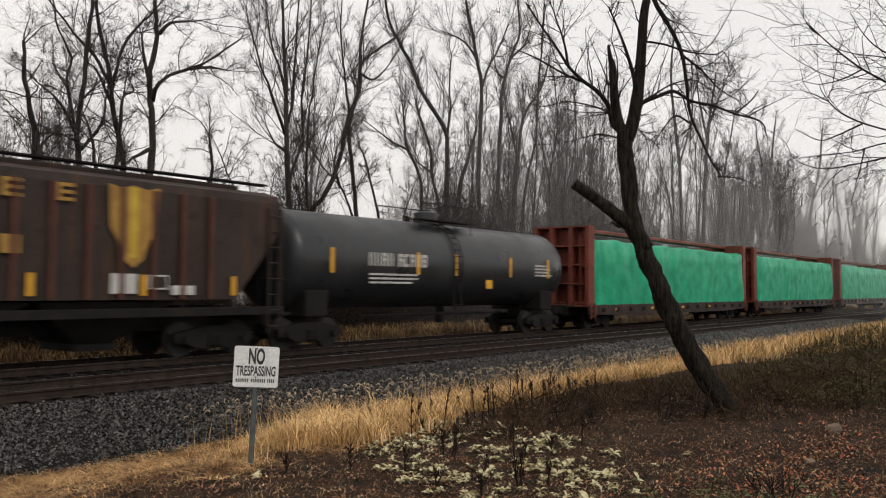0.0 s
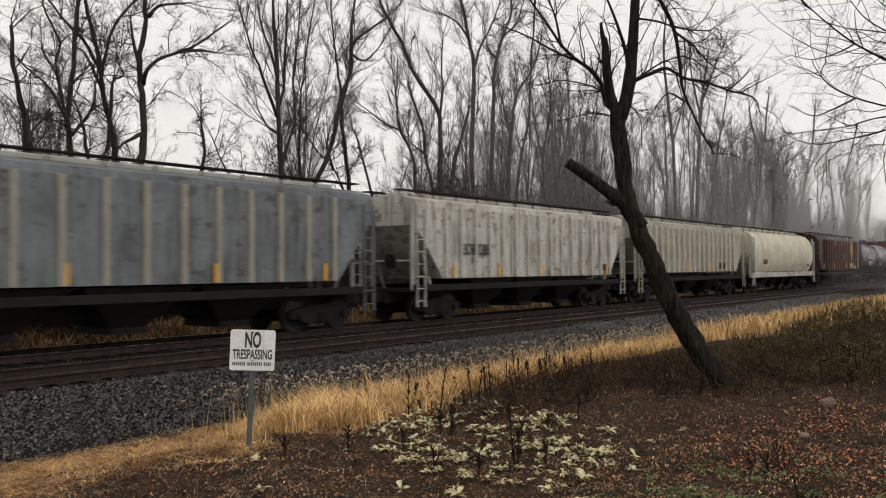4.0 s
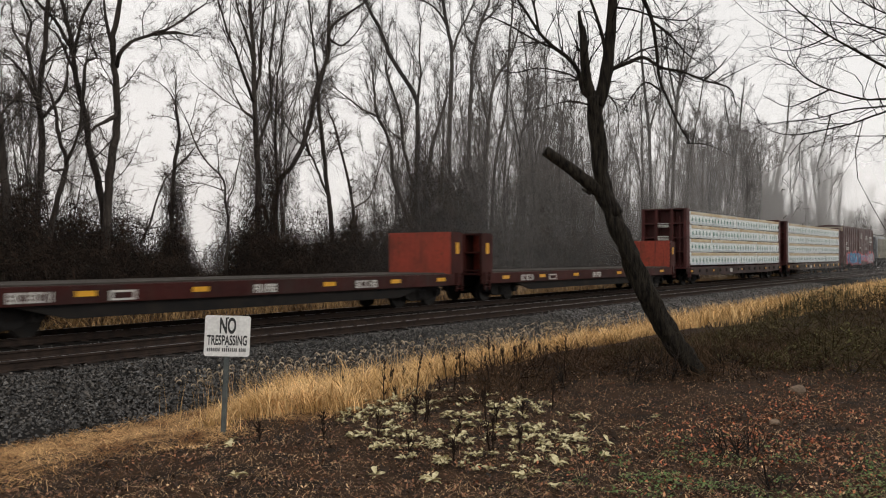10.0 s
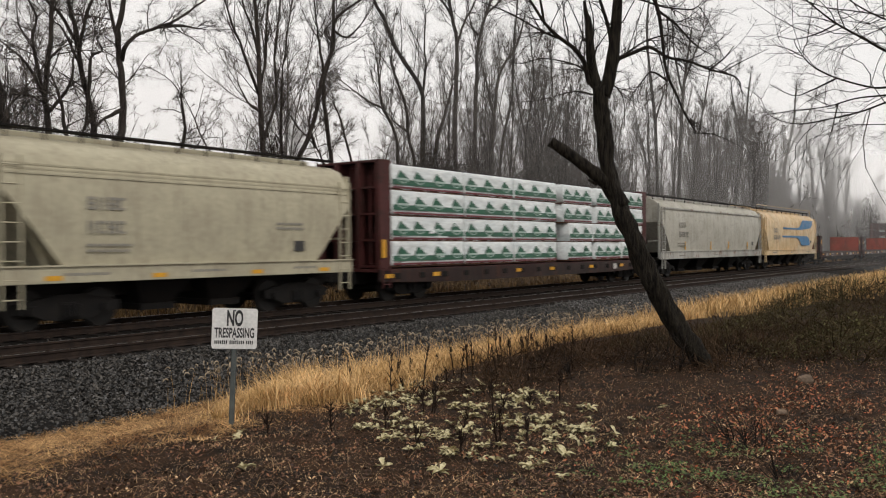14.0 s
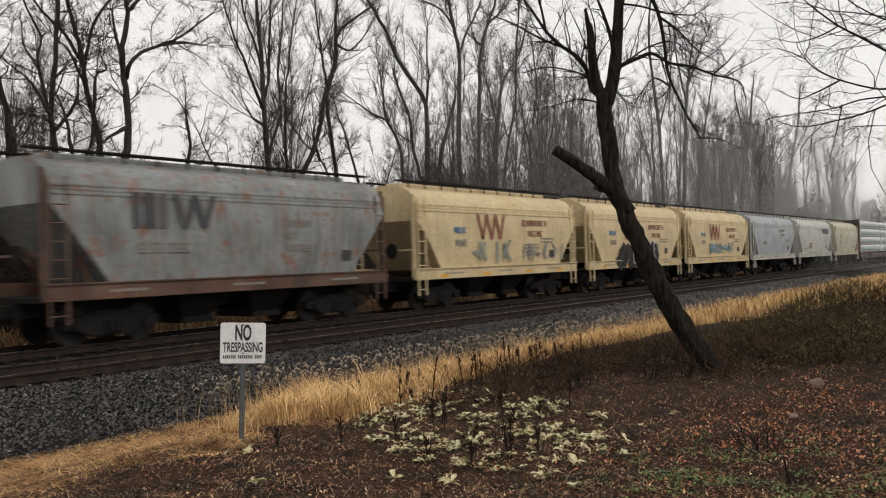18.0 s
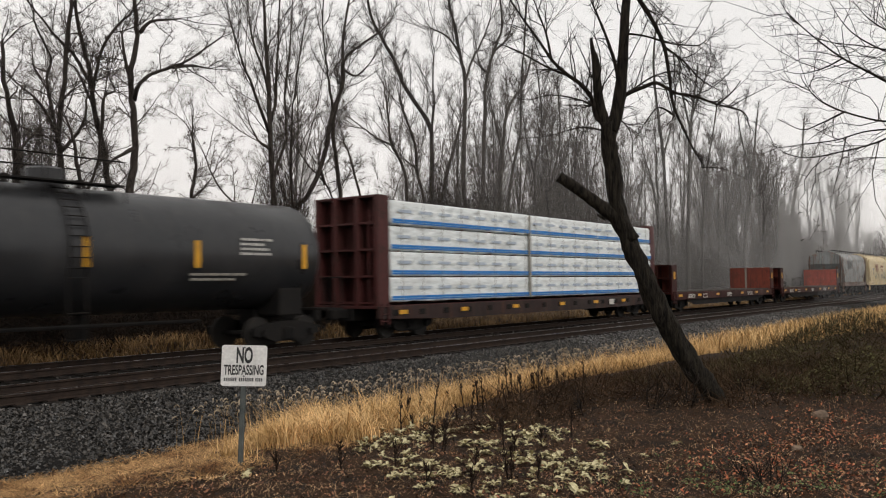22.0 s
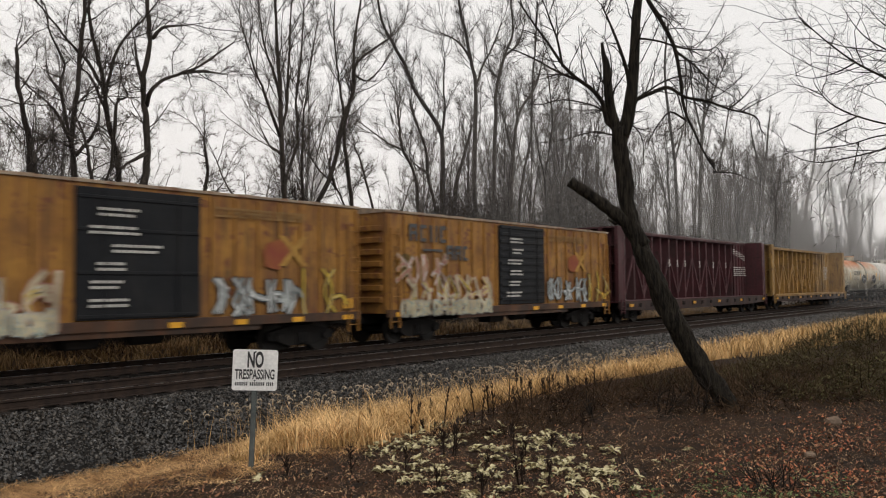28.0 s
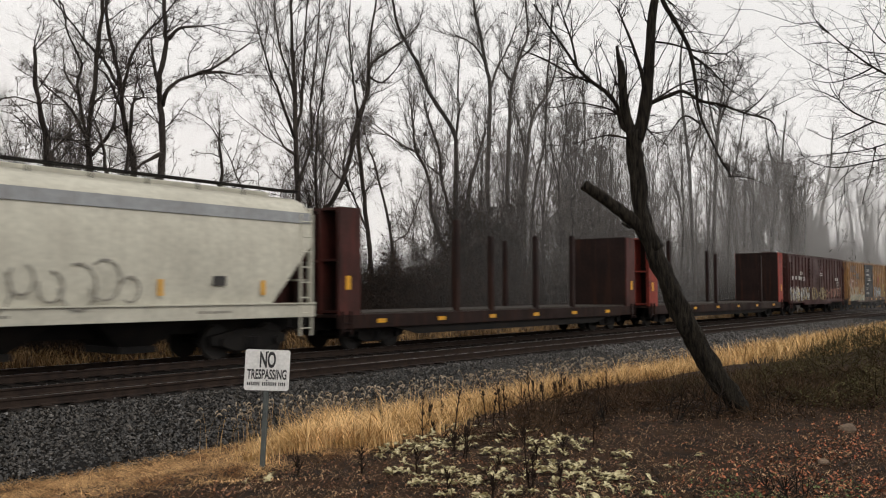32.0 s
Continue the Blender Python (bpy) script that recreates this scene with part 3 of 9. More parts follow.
def forest_tree(seed, height, radius, label, stems=3, spread=0.16, per=(6, 5, 2)):
    """A slender tree of the wood: a trunk that parts into steep leaders. Its base lies at the origin."""
    rng = random.Random(seed)
    wood, paths, radii = Geo(), [], []
    split = height * rng.uniform(0.25, 0.42)
    trunk = bend_path(rng, (0, 0, -0.4), (rng.uniform(-0.06, 0.06), rng.uniform(-0.06, 0.06), 1), split + 0.4, 5, 0.06, 0.03)
    wood.tube(trunk, [radius * (1.3 if i == 0 else 1 - 0.25 * i / 5) for i in range(6)], 8)
    paths.append(trunk)
    radii.append(radius * 0.6)
    turn = rng.uniform(0, 6.28)
    for k in range(stems):
        a = turn + k * 6.28 / stems + rng.uniform(-0.5, 0.5)
        s = spread * rng.uniform(0.4, 1.3) if k else 0.03
        path = bend_path(rng, trunk[-1], (math.cos(a) * s, math.sin(a) * s, 1), (height - split - 1.5) * rng.uniform(0.72, 1.0), 9, 0.09, 0.03)
        r = radius * (0.72 if k == 0 else 0.5)
        wood.tube(path, [r + (r * 0.3 - r) * i / 9 for i in range(10)], 7)
        paths.append(path)
        radii.append(r)
    tr = thing("bare_tree", label, "tree", "bare trees of the wood")
    clothe(tr, wood, paths, radii, "u", seed, 0.9, per)
    return tr


def woods():
    rng = random.Random(21)
    kinds = [forest_tree(60 + s, 18.0 + s * 0.8, 0.16, "slim leafless tree with upright dark limbs") for s in range(3)]
    kinds += [forest_tree(80 + s, 15.5 + s * 1.2, 0.11, "thin leafless tree in the mist", 3 if s % 2 else 2, 0.2) for s in range(4)]
    slim, thin = [0, 1, 2], [3, 4, 5, 6]
    used = set()

    def plant(kind, x, y):
        k = rng.choice(kind)
        m = pose(x, y, ground_z(x, y) - 0.05, rng.uniform(-3, 3), rng.uniform(-3, 3), rng.uniform(0, 360)) @ Matrix.Diagonal((*[rng.uniform(0.9, 1.1)] * 3, 1))
        if k in used:
            copy_thing(kinds[k], m)
        else:
            kinds[k].matrix_basis = m
            used.add(k)

    # bearing (x over y) and distance from the camera's line
    for b, y in ((0.36, 30), (0.53, 42), (0.58, 48), (0.93, 40), (1.2, 41), (1.3, 38), (1.36, 36), (1.45, 37), (1.5, 35), (1.56, 38), (1.6, 34), (1.66, 37), (1.75, 34), (1.85, 33), (1.95, 36), (2.05, 33), (2.2, 34), (2.35, 31), (2.48, 33), (2.65, 30), (2.78, 29), (2.95, 31),
                 (3.1, 28), (3.4, 29), (3.7, 27), (4.2, 27), (4.8, 25), (5.4, 25)):
        plant(thin if y > 32 else slim, b * y, y)
    for i in range(44):
        y = rng.uniform(32, 46)
        plant(thin, y * rng.uniform(1.35, 3.6), y)
    for i in range(56):
        y, x = rng.uniform(46, 95), rng.uniform(20, 250)
        if (0.60 < x / y < 0.86 or 0.98 < x / y < 1.12) and y < 90:
            continue
        plant(thin, x, y)
    for i in range(34):
        plant(slim + thin, rng.uniform(66, 165), rng.uniform(24, 40))
    for i in range(8):
        plant(thin, rng.uniform(90, 220), rng.uniform(-14, 5))
    for i in range(10):
        plant(thin, rng.uniform(-60, 8), rng.uniform(30, 70))
    for k in range(len(kinds)):
        if k not in used:
            plant([k], 90 + 6 * k, 36)


woods()

# the trees along the wood's edge, one by one
wood_tree(27, 0.24, "c", [(13.29, 1.84), (13.25, 3.29), (13.11, 4.93), (13.04, 6.38)])
wood_tree(27.5, 0.17, "c", [(13.08, 1.84), (13.08, 4.04), (13.14, 6.26), (12.99, 7.44), (12.73, 8.60), (12.64, 9.87)])
wood_tree(28, 0.16, "c", [(14.70, 1.72), (14.79, 3.38), (14.91, 5.14), (14.91, 6.52), (14.81, 7.10), (14.96, 8.50), (15.10, 10.12), (15.23, 11.75), (15.27, 12.97)], [(14.83, 7.00), (14.56, 8.24), (14.40, 8.99), (14.52, 9.80), (14.07, 10.67), (13.79, 11.76)], [(14.79, 7.13), (14.26, 7.99), (13.98, 8.33), (13.51, 8.63)], [(14.95, 6.62), (15.40, 7.17), (15.74, 7.72), (15.87, 8.55), (15.93, 9.28)])
wood_tree(28.5, 0.16, "c", [(17.60, 2.84), (17.38, 4.31), (17.04, 5.55), (16.82, 6.79), (16.60, 7.81), (16.39, 8.61), (16.30, 9.22), (16.07, 10.41), (15.77, 11.59), (15.65, 12.99)], [(16.37, 9.02), (16.61, 10.32), (17.07, 11.37), (17.65, 12.05), (18.00, 12.46), (18.61, 13.40)], [(16.30, 9.32), (15.64, 10.22), (15.13, 10.62), (14.23, 11.50), (13.65, 12.03)], [(16.72, 7.72), (16.79, 8.88), (17.24, 9.22), (16.99, 9.77)], [(16.50, 8.11), (16.17, 8.99), (15.75, 9.73), (15.33, 9.95)])
wood_tree(28, 0.21, "c", [(17.29, 1.99), (17.43, 3.87), (17.44, 4.49), (17.58, 5.56), (17.77, 6.63), (17.73, 8.12), (17.62, 9.17), (17.60, 10.01), (17.84, 11.13), (17.80, 11.98), (17.76, 13.48)], [(17.74, 8.87), (17.98, 9.55), (18.51, 10.02), (19.38, 10.48), (20.03, 10.83), (20.84, 11.46), (21.83, 12.27)], [(19.38, 10.48), (20.30, 10.71), (21.25, 10.78)], [(17.96, 11.49), (18.40, 12.02), (19.40, 12.38)], [(17.63, 9.59), (17.33, 10.38), (17.22, 11.31)], [(17.78, 7.06), (17.08, 6.66), (16.68, 6.31)])
wood_tree(27, 0.13, "c", [(14.60, 1.72), (14.72, 2.95), (15.10, 4.31), (15.23, 5.09), (14.97, 5.84), (14.85, 6.79), (14.71, 7.25)], [(15.21, 4.89), (15.62, 5.90), (15.79, 6.91), (15.88, 7.71), (15.95, 8.72)], [(15.21, 4.80), (14.81, 4.71), (14.51, 4.84)])
wood_tree(29, 0.13, "d", [(20.89, 1.73), (20.90, 3.58), (20.92, 4.98), (21.12, 6.16), (21.26, 6.88), (21.13, 7.57), (21.05, 8.18)], [(20.92, 5.33), (21.68, 5.97), (22.05, 6.48)], [(19.42, 2.31), (20.02, 3.56), (20.43, 4.72), (20.92, 5.33)])
wood_tree(28, 0.08, "t", [(22.88, 1.40), (22.99, 3.12), (22.82, 4.07), (22.72, 5.02), (21.91, 5.68), (21.35, 6.33), (20.94, 7.16)], [(22.82, 3.83), (23.32, 5.06), (23.64, 6.30), (24.03, 7.07), (24.84, 7.78)], [(22.74, 4.59), (22.18, 4.71), (21.47, 4.83)])
wood_tree(29, 0.19, "u", [(25.47, 1.52), (25.46, 5.51), (25.32, 7.56), (25.25, 9.88), (25.11, 11.93), (24.96, 13.45), (24.89, 15.76)], [(25.37, 6.28), (25.72, 7.35), (26.25, 8.72), (26.17, 10.55), (26.48, 12.74), (26.71, 16.01)], [(25.34, 9.38), (25.59, 10.46), (25.71, 12.05), (25.81, 13.91), (25.94, 16.06)], [(25.17, 8.83), (24.59, 10.03), (24.12, 10.97), (23.51, 12.10), (22.92, 13.71)], [(25.22, 8.07), (24.57, 8.37), (24.10, 8.99)], [(25.32, 10.28), (24.87, 11.62), (24.31, 12.78), (24.00, 14.24)])
wood_tree(29.5, 0.17, "u", [(26.95, 1.50), (26.98, 3.77), (27.18, 5.33), (27.92, 6.06), (28.69, 7.15), (29.21, 8.32), (29.59, 9.64), (29.85, 10.68), (30.56, 11.96), (30.67, 13.29), (31.52, 14.15), (33.45, 15.49)], [(29.84, 10.54), (29.55, 12.06), (29.37, 13.16), (29.13, 14.82), (29.24, 16.84)], [(27.18, 4.98), (26.96, 7.25), (27.07, 9.70), (27.39, 11.93), (27.87, 14.23)], [(30.66, 12.85), (31.62, 12.74), (32.73, 13.71)])
wood_tree(30, 0.16, "u", [(31.32, 2.73), (31.14, 4.49), (30.88, 5.93), (30.59, 7.95), (30.29, 9.80), (30.64, 11.11), (31.00, 12.41), (31.12, 14.51), (31.49, 16.39), (31.69, 17.95)], [(30.95, 5.06), (30.35, 6.04), (29.76, 6.95), (28.61, 7.74), (27.69, 8.61)], [(29.76, 6.86), (29.31, 8.10), (29.52, 8.98), (30.13, 9.78)])
wood_tree(29.5, 0.12, "d", [(32.50, 2.73), (32.40, 4.21), (32.12, 5.39), (31.51, 7.11), (30.99, 8.47), (30.59, 9.12)], [(32.45, 4.36), (33.68, 5.01), (34.41, 6.44), (35.06, 7.74), (35.91, 8.52)])
wood_tree(30, 0.16, "u", [(38.19, 2.77), (37.04, 4.87), (36.26, 6.29), (36.10, 7.88), (35.53, 8.94), (34.82, 9.65), (34.75, 10.74), (34.54, 11.81)], [(34.87, 9.56), (33.66, 9.81), (32.76, 10.15), (31.68, 10.53)])
wood_tree(30.5, 0.17, "u", [(39.37, 2.79), (39.16, 5.15), (38.39, 6.79), (37.75, 8.58), (37.57, 10.05), (36.68, 11.58), (36.20, 12.48)], [(37.75, 8.58), (36.62, 9.02), (36.13, 9.38)])
wood_tree(31, 0.21, "u", [(39.81, 1.26), (39.79, 4.86), (39.77, 8.31), (39.79, 11.08), (38.46, 12.53), (37.08, 13.70), (36.34, 14.88), (35.38, 15.82), (34.45, 16.89), (33.92, 18.50)], [(39.79, 11.08), (40.12, 12.87), (40.05, 14.26), (40.22, 16.40)])
wood_tree(30, 0.24, "u", [(39.23, 1.26), (39.33, 4.80), (39.68, 7.19), (40.06, 8.59), (40.92, 10.42), (41.55, 11.91)])
wood_tree(31, 0.22, "u", [(43.34, 1.19), (43.27, 5.00), (43.14, 8.62), (43.29, 11.56), (43.39, 14.88), (42.88, 16.62), (42.49, 17.99), (41.93, 19.30), (41.38, 20.96)], [(43.39, 14.88), (44.33, 16.55), (45.41, 17.92), (46.41, 19.69)], [(42.88, 16.62), (41.58, 17.41), (39.85, 17.54)])
wood_tree(31, 0.21, "u", [(45.26, 1.15), (45.13, 5.07), (45.38, 8.83), (45.64, 12.64), (45.70, 14.55), (46.16, 16.17), (47.04, 17.90), (47.95, 19.68), (47.62, 22.35)], [(46.09, 15.96), (45.10, 16.33), (44.69, 17.76)], [(46.90, 17.67), (48.49, 18.81), (49.67, 20.90)])
wood_tree(30.5, 0.21, "u", [(45.86, 1.14), (46.26, 5.08), (46.63, 7.76), (46.92, 10.08), (47.28, 12.43), (48.05, 14.11), (49.97, 16.03), (51.06, 18.28)], [(47.00, 10.47), (46.11, 12.65), (45.48, 13.87)])
wood_tree(31, 0.16, "u", [(48.01, 1.10), (48.15, 5.18), (48.87, 9.16), (50.11, 12.50), (50.30, 15.36), (50.81, 18.73), (51.34, 22.57)])
wood_tree(31, 0.14, "u", [(51.60, 1.03), (52.25, 5.34), (51.93, 9.44), (53.07, 13.74), (52.72, 17.04)], [(52.01, 9.45), (50.87, 12.19), (50.54, 13.77)])
wood_tree(31, 0.15, "u", [(54.63, 0.97), (54.19, 4.56), (54.18, 8.37), (55.83, 12.84), (55.65, 16.74)])
wood_tree(31, 0.14, "u", [(57.55, 0.91), (58.13, 5.56), (57.96, 10.00), (58.93, 14.61)])
wood_tree(29, 0.10, "c", [(46.60, 4.28), (45.59, 4.98), (48.51, 7.21), (52.87, 7.71)], [(46.60, 4.46), (44.96, 6.24), (42.70, 6.21)])
wood_tree(26, 0.21, "u", [(64.40, 3.26), (64.23, 6.00), (63.80, 11.92), (63.05, 14.56), (62.20, 18.95), (63.12, 22.80)], [(63.80, 11.92), (66.06, 15.48), (66.91, 18.95)])
wood_tree(25.5, 0.24, "u", [(67.30, 3.28), (67.95, 10.43), (68.45, 13.85), (69.33, 16.89), (70.69, 20.59)], [(68.64, 14.59), (66.78, 17.42), (66.19, 19.67)], [(68.99, 15.86), (71.52, 18.75), (74.65, 21.91)])
wood_tree(26, 0.16, "u", [(71.87, 3.34), (73.30, 10.97), (75.02, 14.25), (76.86, 18.20)])
wood_tree(26, 0.23, "u", [(83.57, 3.46), (86.03, 10.41), (87.56, 14.65), (89.60, 19.69)], [(86.57, 12.20), (83.80, 15.92), (83.11, 18.09)])
wood_tree(26, 0.28, "u", [(99.66, 3.63), (103.02, 11.71), (106.62, 16.14), (108.58, 21.29)], [(103.60, 12.43), (112.32, 17.49), (118.92, 21.68)])


# ---------- the leaning tree and its neighbour ----------
def big_limb(geo, pts, r0, r1, n=10, rough=0.0, rng=None, per=4):
    path = curve_through(pts, per)
    m = len(path) - 1
    geo.tube(path, [(r0 + (r1 - r0) * (i / m)) * (1 + (rng.uniform(-rough, rough) if rng else 0)) for i in range(m + 1)], n)
    return path


def leaning_tree():
    at = Vector((11.98, 4.11, ground_z(11.98, 4.11) - 0.05))
    right, away = Vector((0.59, -0.807, 0)), Vector((0.807, 0.59, 0))
    lift = 0.15 - at.z

    def w(r, z, d=0.0):
        return right * r + away * d + Vector((0, 0, z + lift))

    rng = random.Random(5)
    tree = thing("leaning_tree", "dark leaning bare tree with a broken limb stub and forked top", "tree", at=Matrix.Translation(at))
    trunk = Geo()
    big_limb(trunk, [w(0.04, -0.35), w(-0.10, 0), w(-0.46, 0.53), w(-0.82, 1.19), w(-1.11, 1.85), w(-1.34, 2.43), w(-1.45, 2.92), w(-1.51, 3.42), w(-1.54, 3.98)], 0.152, 0.105, 26, 0.03, rng, 9)
    trunk.v = [tuple(Vector(q) + 0.05 * noise.noise_vector(Vector((q[0] * 9, q[1] * 9, q[2] * 2.2))) + 0.022 * noise.noise_vector(Vector((q[0] * 26, q[1] * 26, q[2] * 6)))) for q in trunk.v]
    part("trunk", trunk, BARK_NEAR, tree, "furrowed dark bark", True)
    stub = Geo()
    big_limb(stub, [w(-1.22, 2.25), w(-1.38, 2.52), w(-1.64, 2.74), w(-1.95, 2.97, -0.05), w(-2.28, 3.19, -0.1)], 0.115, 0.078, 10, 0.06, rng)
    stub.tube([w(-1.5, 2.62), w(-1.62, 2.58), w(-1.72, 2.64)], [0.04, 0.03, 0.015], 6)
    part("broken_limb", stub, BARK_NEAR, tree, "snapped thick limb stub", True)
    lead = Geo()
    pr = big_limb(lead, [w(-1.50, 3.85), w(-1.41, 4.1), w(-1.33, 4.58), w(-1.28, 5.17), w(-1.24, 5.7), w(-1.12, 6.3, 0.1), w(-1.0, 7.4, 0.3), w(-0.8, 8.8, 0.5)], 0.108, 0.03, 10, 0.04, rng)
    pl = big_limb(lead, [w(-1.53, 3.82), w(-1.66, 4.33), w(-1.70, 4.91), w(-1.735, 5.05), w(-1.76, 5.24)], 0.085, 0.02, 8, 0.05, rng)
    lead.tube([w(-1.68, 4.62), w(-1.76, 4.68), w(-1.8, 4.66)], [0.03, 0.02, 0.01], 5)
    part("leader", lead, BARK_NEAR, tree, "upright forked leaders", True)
    arms = [
        ([w(-1.56, 3.95), w(-1.70, 4.07, 0.00), w(-1.77, 4.34, -0.02), w(-1.93, 4.55, -0.04), w(-2.14, 4.70, -0.06), w(-2.34, 4.89, -0.09), w(-2.54, 5.19, -0.11), w(-2.78, 5.53, -0.13), w(-2.98, 5.83, -0.15)], 0.042, 15),
        ([w(-2.14, 4.70, -0.00), w(-2.42, 4.81, -0.05), w(-2.83, 5.03, -0.10), w(-3.15, 5.15, -0.15), w(-3.37, 5.22, -0.20)], 0.018, 9),
        ([w(-2.34, 4.89, -0.00), w(-2.41, 5.27, -0.03), w(-2.53, 5.61, -0.07), w(-2.65, 5.95, -0.10)], 0.021, 9),
        ([w(-1.62, 4.18), w(-1.77, 4.24, 0.00), w(-1.94, 4.34, 0.05), w(-2.35, 4.43, 0.10), w(-2.68, 4.37, 0.15), w(-2.97, 4.45, 0.20)], 0.017, 9),
        ([w(-1.52, 3.86), w(-1.66, 3.88, 0.00), w(-1.86, 3.93, 0.03), w(-2.11, 3.89, 0.05), w(-2.44, 3.81, 0.08), w(-2.86, 3.79, 0.10)], 0.017, 9),
        ([w(-1.38, 4.15), w(-1.34, 4.23, 0.00), w(-1.39, 4.75, 0.01), w(-1.50, 5.17, 0.03), w(-1.62, 5.51, 0.04), w(-1.75, 5.84, 0.05)], 0.042, 12),
        ([w(-1.37, 4.33), w(-1.23, 4.41, 0.00), w(-1.02, 4.49, -0.01), w(-0.82, 4.55, -0.03), w(-0.57, 4.40, -0.04), w(-0.29, 4.34, -0.06), w(0.04, 4.21, -0.07), w(0.37, 4.11, -0.09), w(0.47, 3.99, -0.10)], 0.035, 16),
        ([w(-1.14, 6.25, 0.1), w(-1.12, 6.1, 0.05), w(-1.06, 5.83, -0.01), w(-0.92, 5.58, -0.03), w(-0.72, 5.15, -0.04), w(-0.65, 4.73, -0.05), w(-0.60, 4.23, -0.06), w(-0.46, 3.86, -0.08), w(-0.31, 3.52, -0.09), w(-0.18, 3.31, -0.10)], 0.042, 17),
        ([w(-0.20, 3.31, -0.00), w(0.10, 3.27, -0.07), w(0.42, 3.10, -0.15)], 0.013, 6),
        ([w(-1.29, 5.27), w(-1.21, 5.29, 0.00), w(-0.92, 5.26, 0.05), w(-0.59, 5.17, 0.10), w(-0.18, 5.14, 0.15), w(-0.02, 5.18, 0.20), w(0.21, 4.82, 0.25)], 0.020, 12),
        ([w(-0.72, 5.11, -0.00), w(-0.44, 4.86, -0.07), w(-0.20, 4.56, -0.13), w(0.06, 4.37, -0.20)], 0.020, 9),
        ([w(-1.36, 4.38), w(-1.19, 4.45, 0.00), w(-0.86, 4.66, 0.05), w(-0.52, 4.75, 0.10), w(-0.28, 4.64, 0.15), w(-0.10, 4.46, 0.20)], 0.017, 9),
        ([w(-1.46, 4.0), w(-1.33, 4.00, 0.00), w(-1.21, 3.79, -0.05), w(-1.21, 3.40, -0.10)], 0.015, 4),
        ([w(-0.56, 4.07, 0.00), w(-0.78, 4.20, 0.02), w(-0.95, 4.03, 0.03), w(-1.13, 3.75, 0.05)], 0.017, 6),
        ([w(0.04, 4.21, -0.00), w(0.25, 4.38, -0.05), w(0.38, 4.55, -0.10)], 0.015, 4),
        ([w(-1.2, 6.0), w(-1.7, 6.5, -0.2), w(-2.5, 6.9, -0.3), w(-3.3, 7.5, -0.4)], 0.03, 10),
        ([w(-1.1, 6.6), w(-0.5, 7.0, 0.3), w(0.4, 7.1, 0.5), w(1.3, 7.2, 0.8)], 0.03, 10),
    ]
    nrng = np.random.default_rng(55)
    h = dict(wander=0.26, lift=0.03, fine=(25, 68))
    fine = []
    for pts, r, n in arms:
        g = Geo()
        path = big_limb(g, pts, r, max(r * 0.25, 0.005), 7, 0.06, rng)
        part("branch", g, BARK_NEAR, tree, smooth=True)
        p = np.array([tuple(q) for q in path])[None]
        s1, r1 = shoots(nrng, p, np.array([r]), n, (0.12, 1.0), (25, 65), (0.35, 1.1), 4, 0.16, 0.03, 0.004, 0.010)
        fine.append(tube_arrays(s1, r1, 4))
        fine += fine_growth(nrng, s1, r1, h, (5, 3, 0), 0.33)
    for path, r, n in ((pr, 0.06, 16), (pl, 0.03, 4)):
        s1, r1 = shoots(nrng, np.array([tuple(q) for q in path])[None], np.array([r]), n, (0.2, 1.0), (25, 65), (0.5, 1.3), 4, 0.16, 0.03, 0.004, 0.012)
        fine.append(tube_arrays(s1, r1, 4))
        fine += fine_growth(nrng, s1, r1, h, (5, 4, 0), 0.33)
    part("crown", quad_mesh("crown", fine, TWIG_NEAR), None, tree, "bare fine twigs")


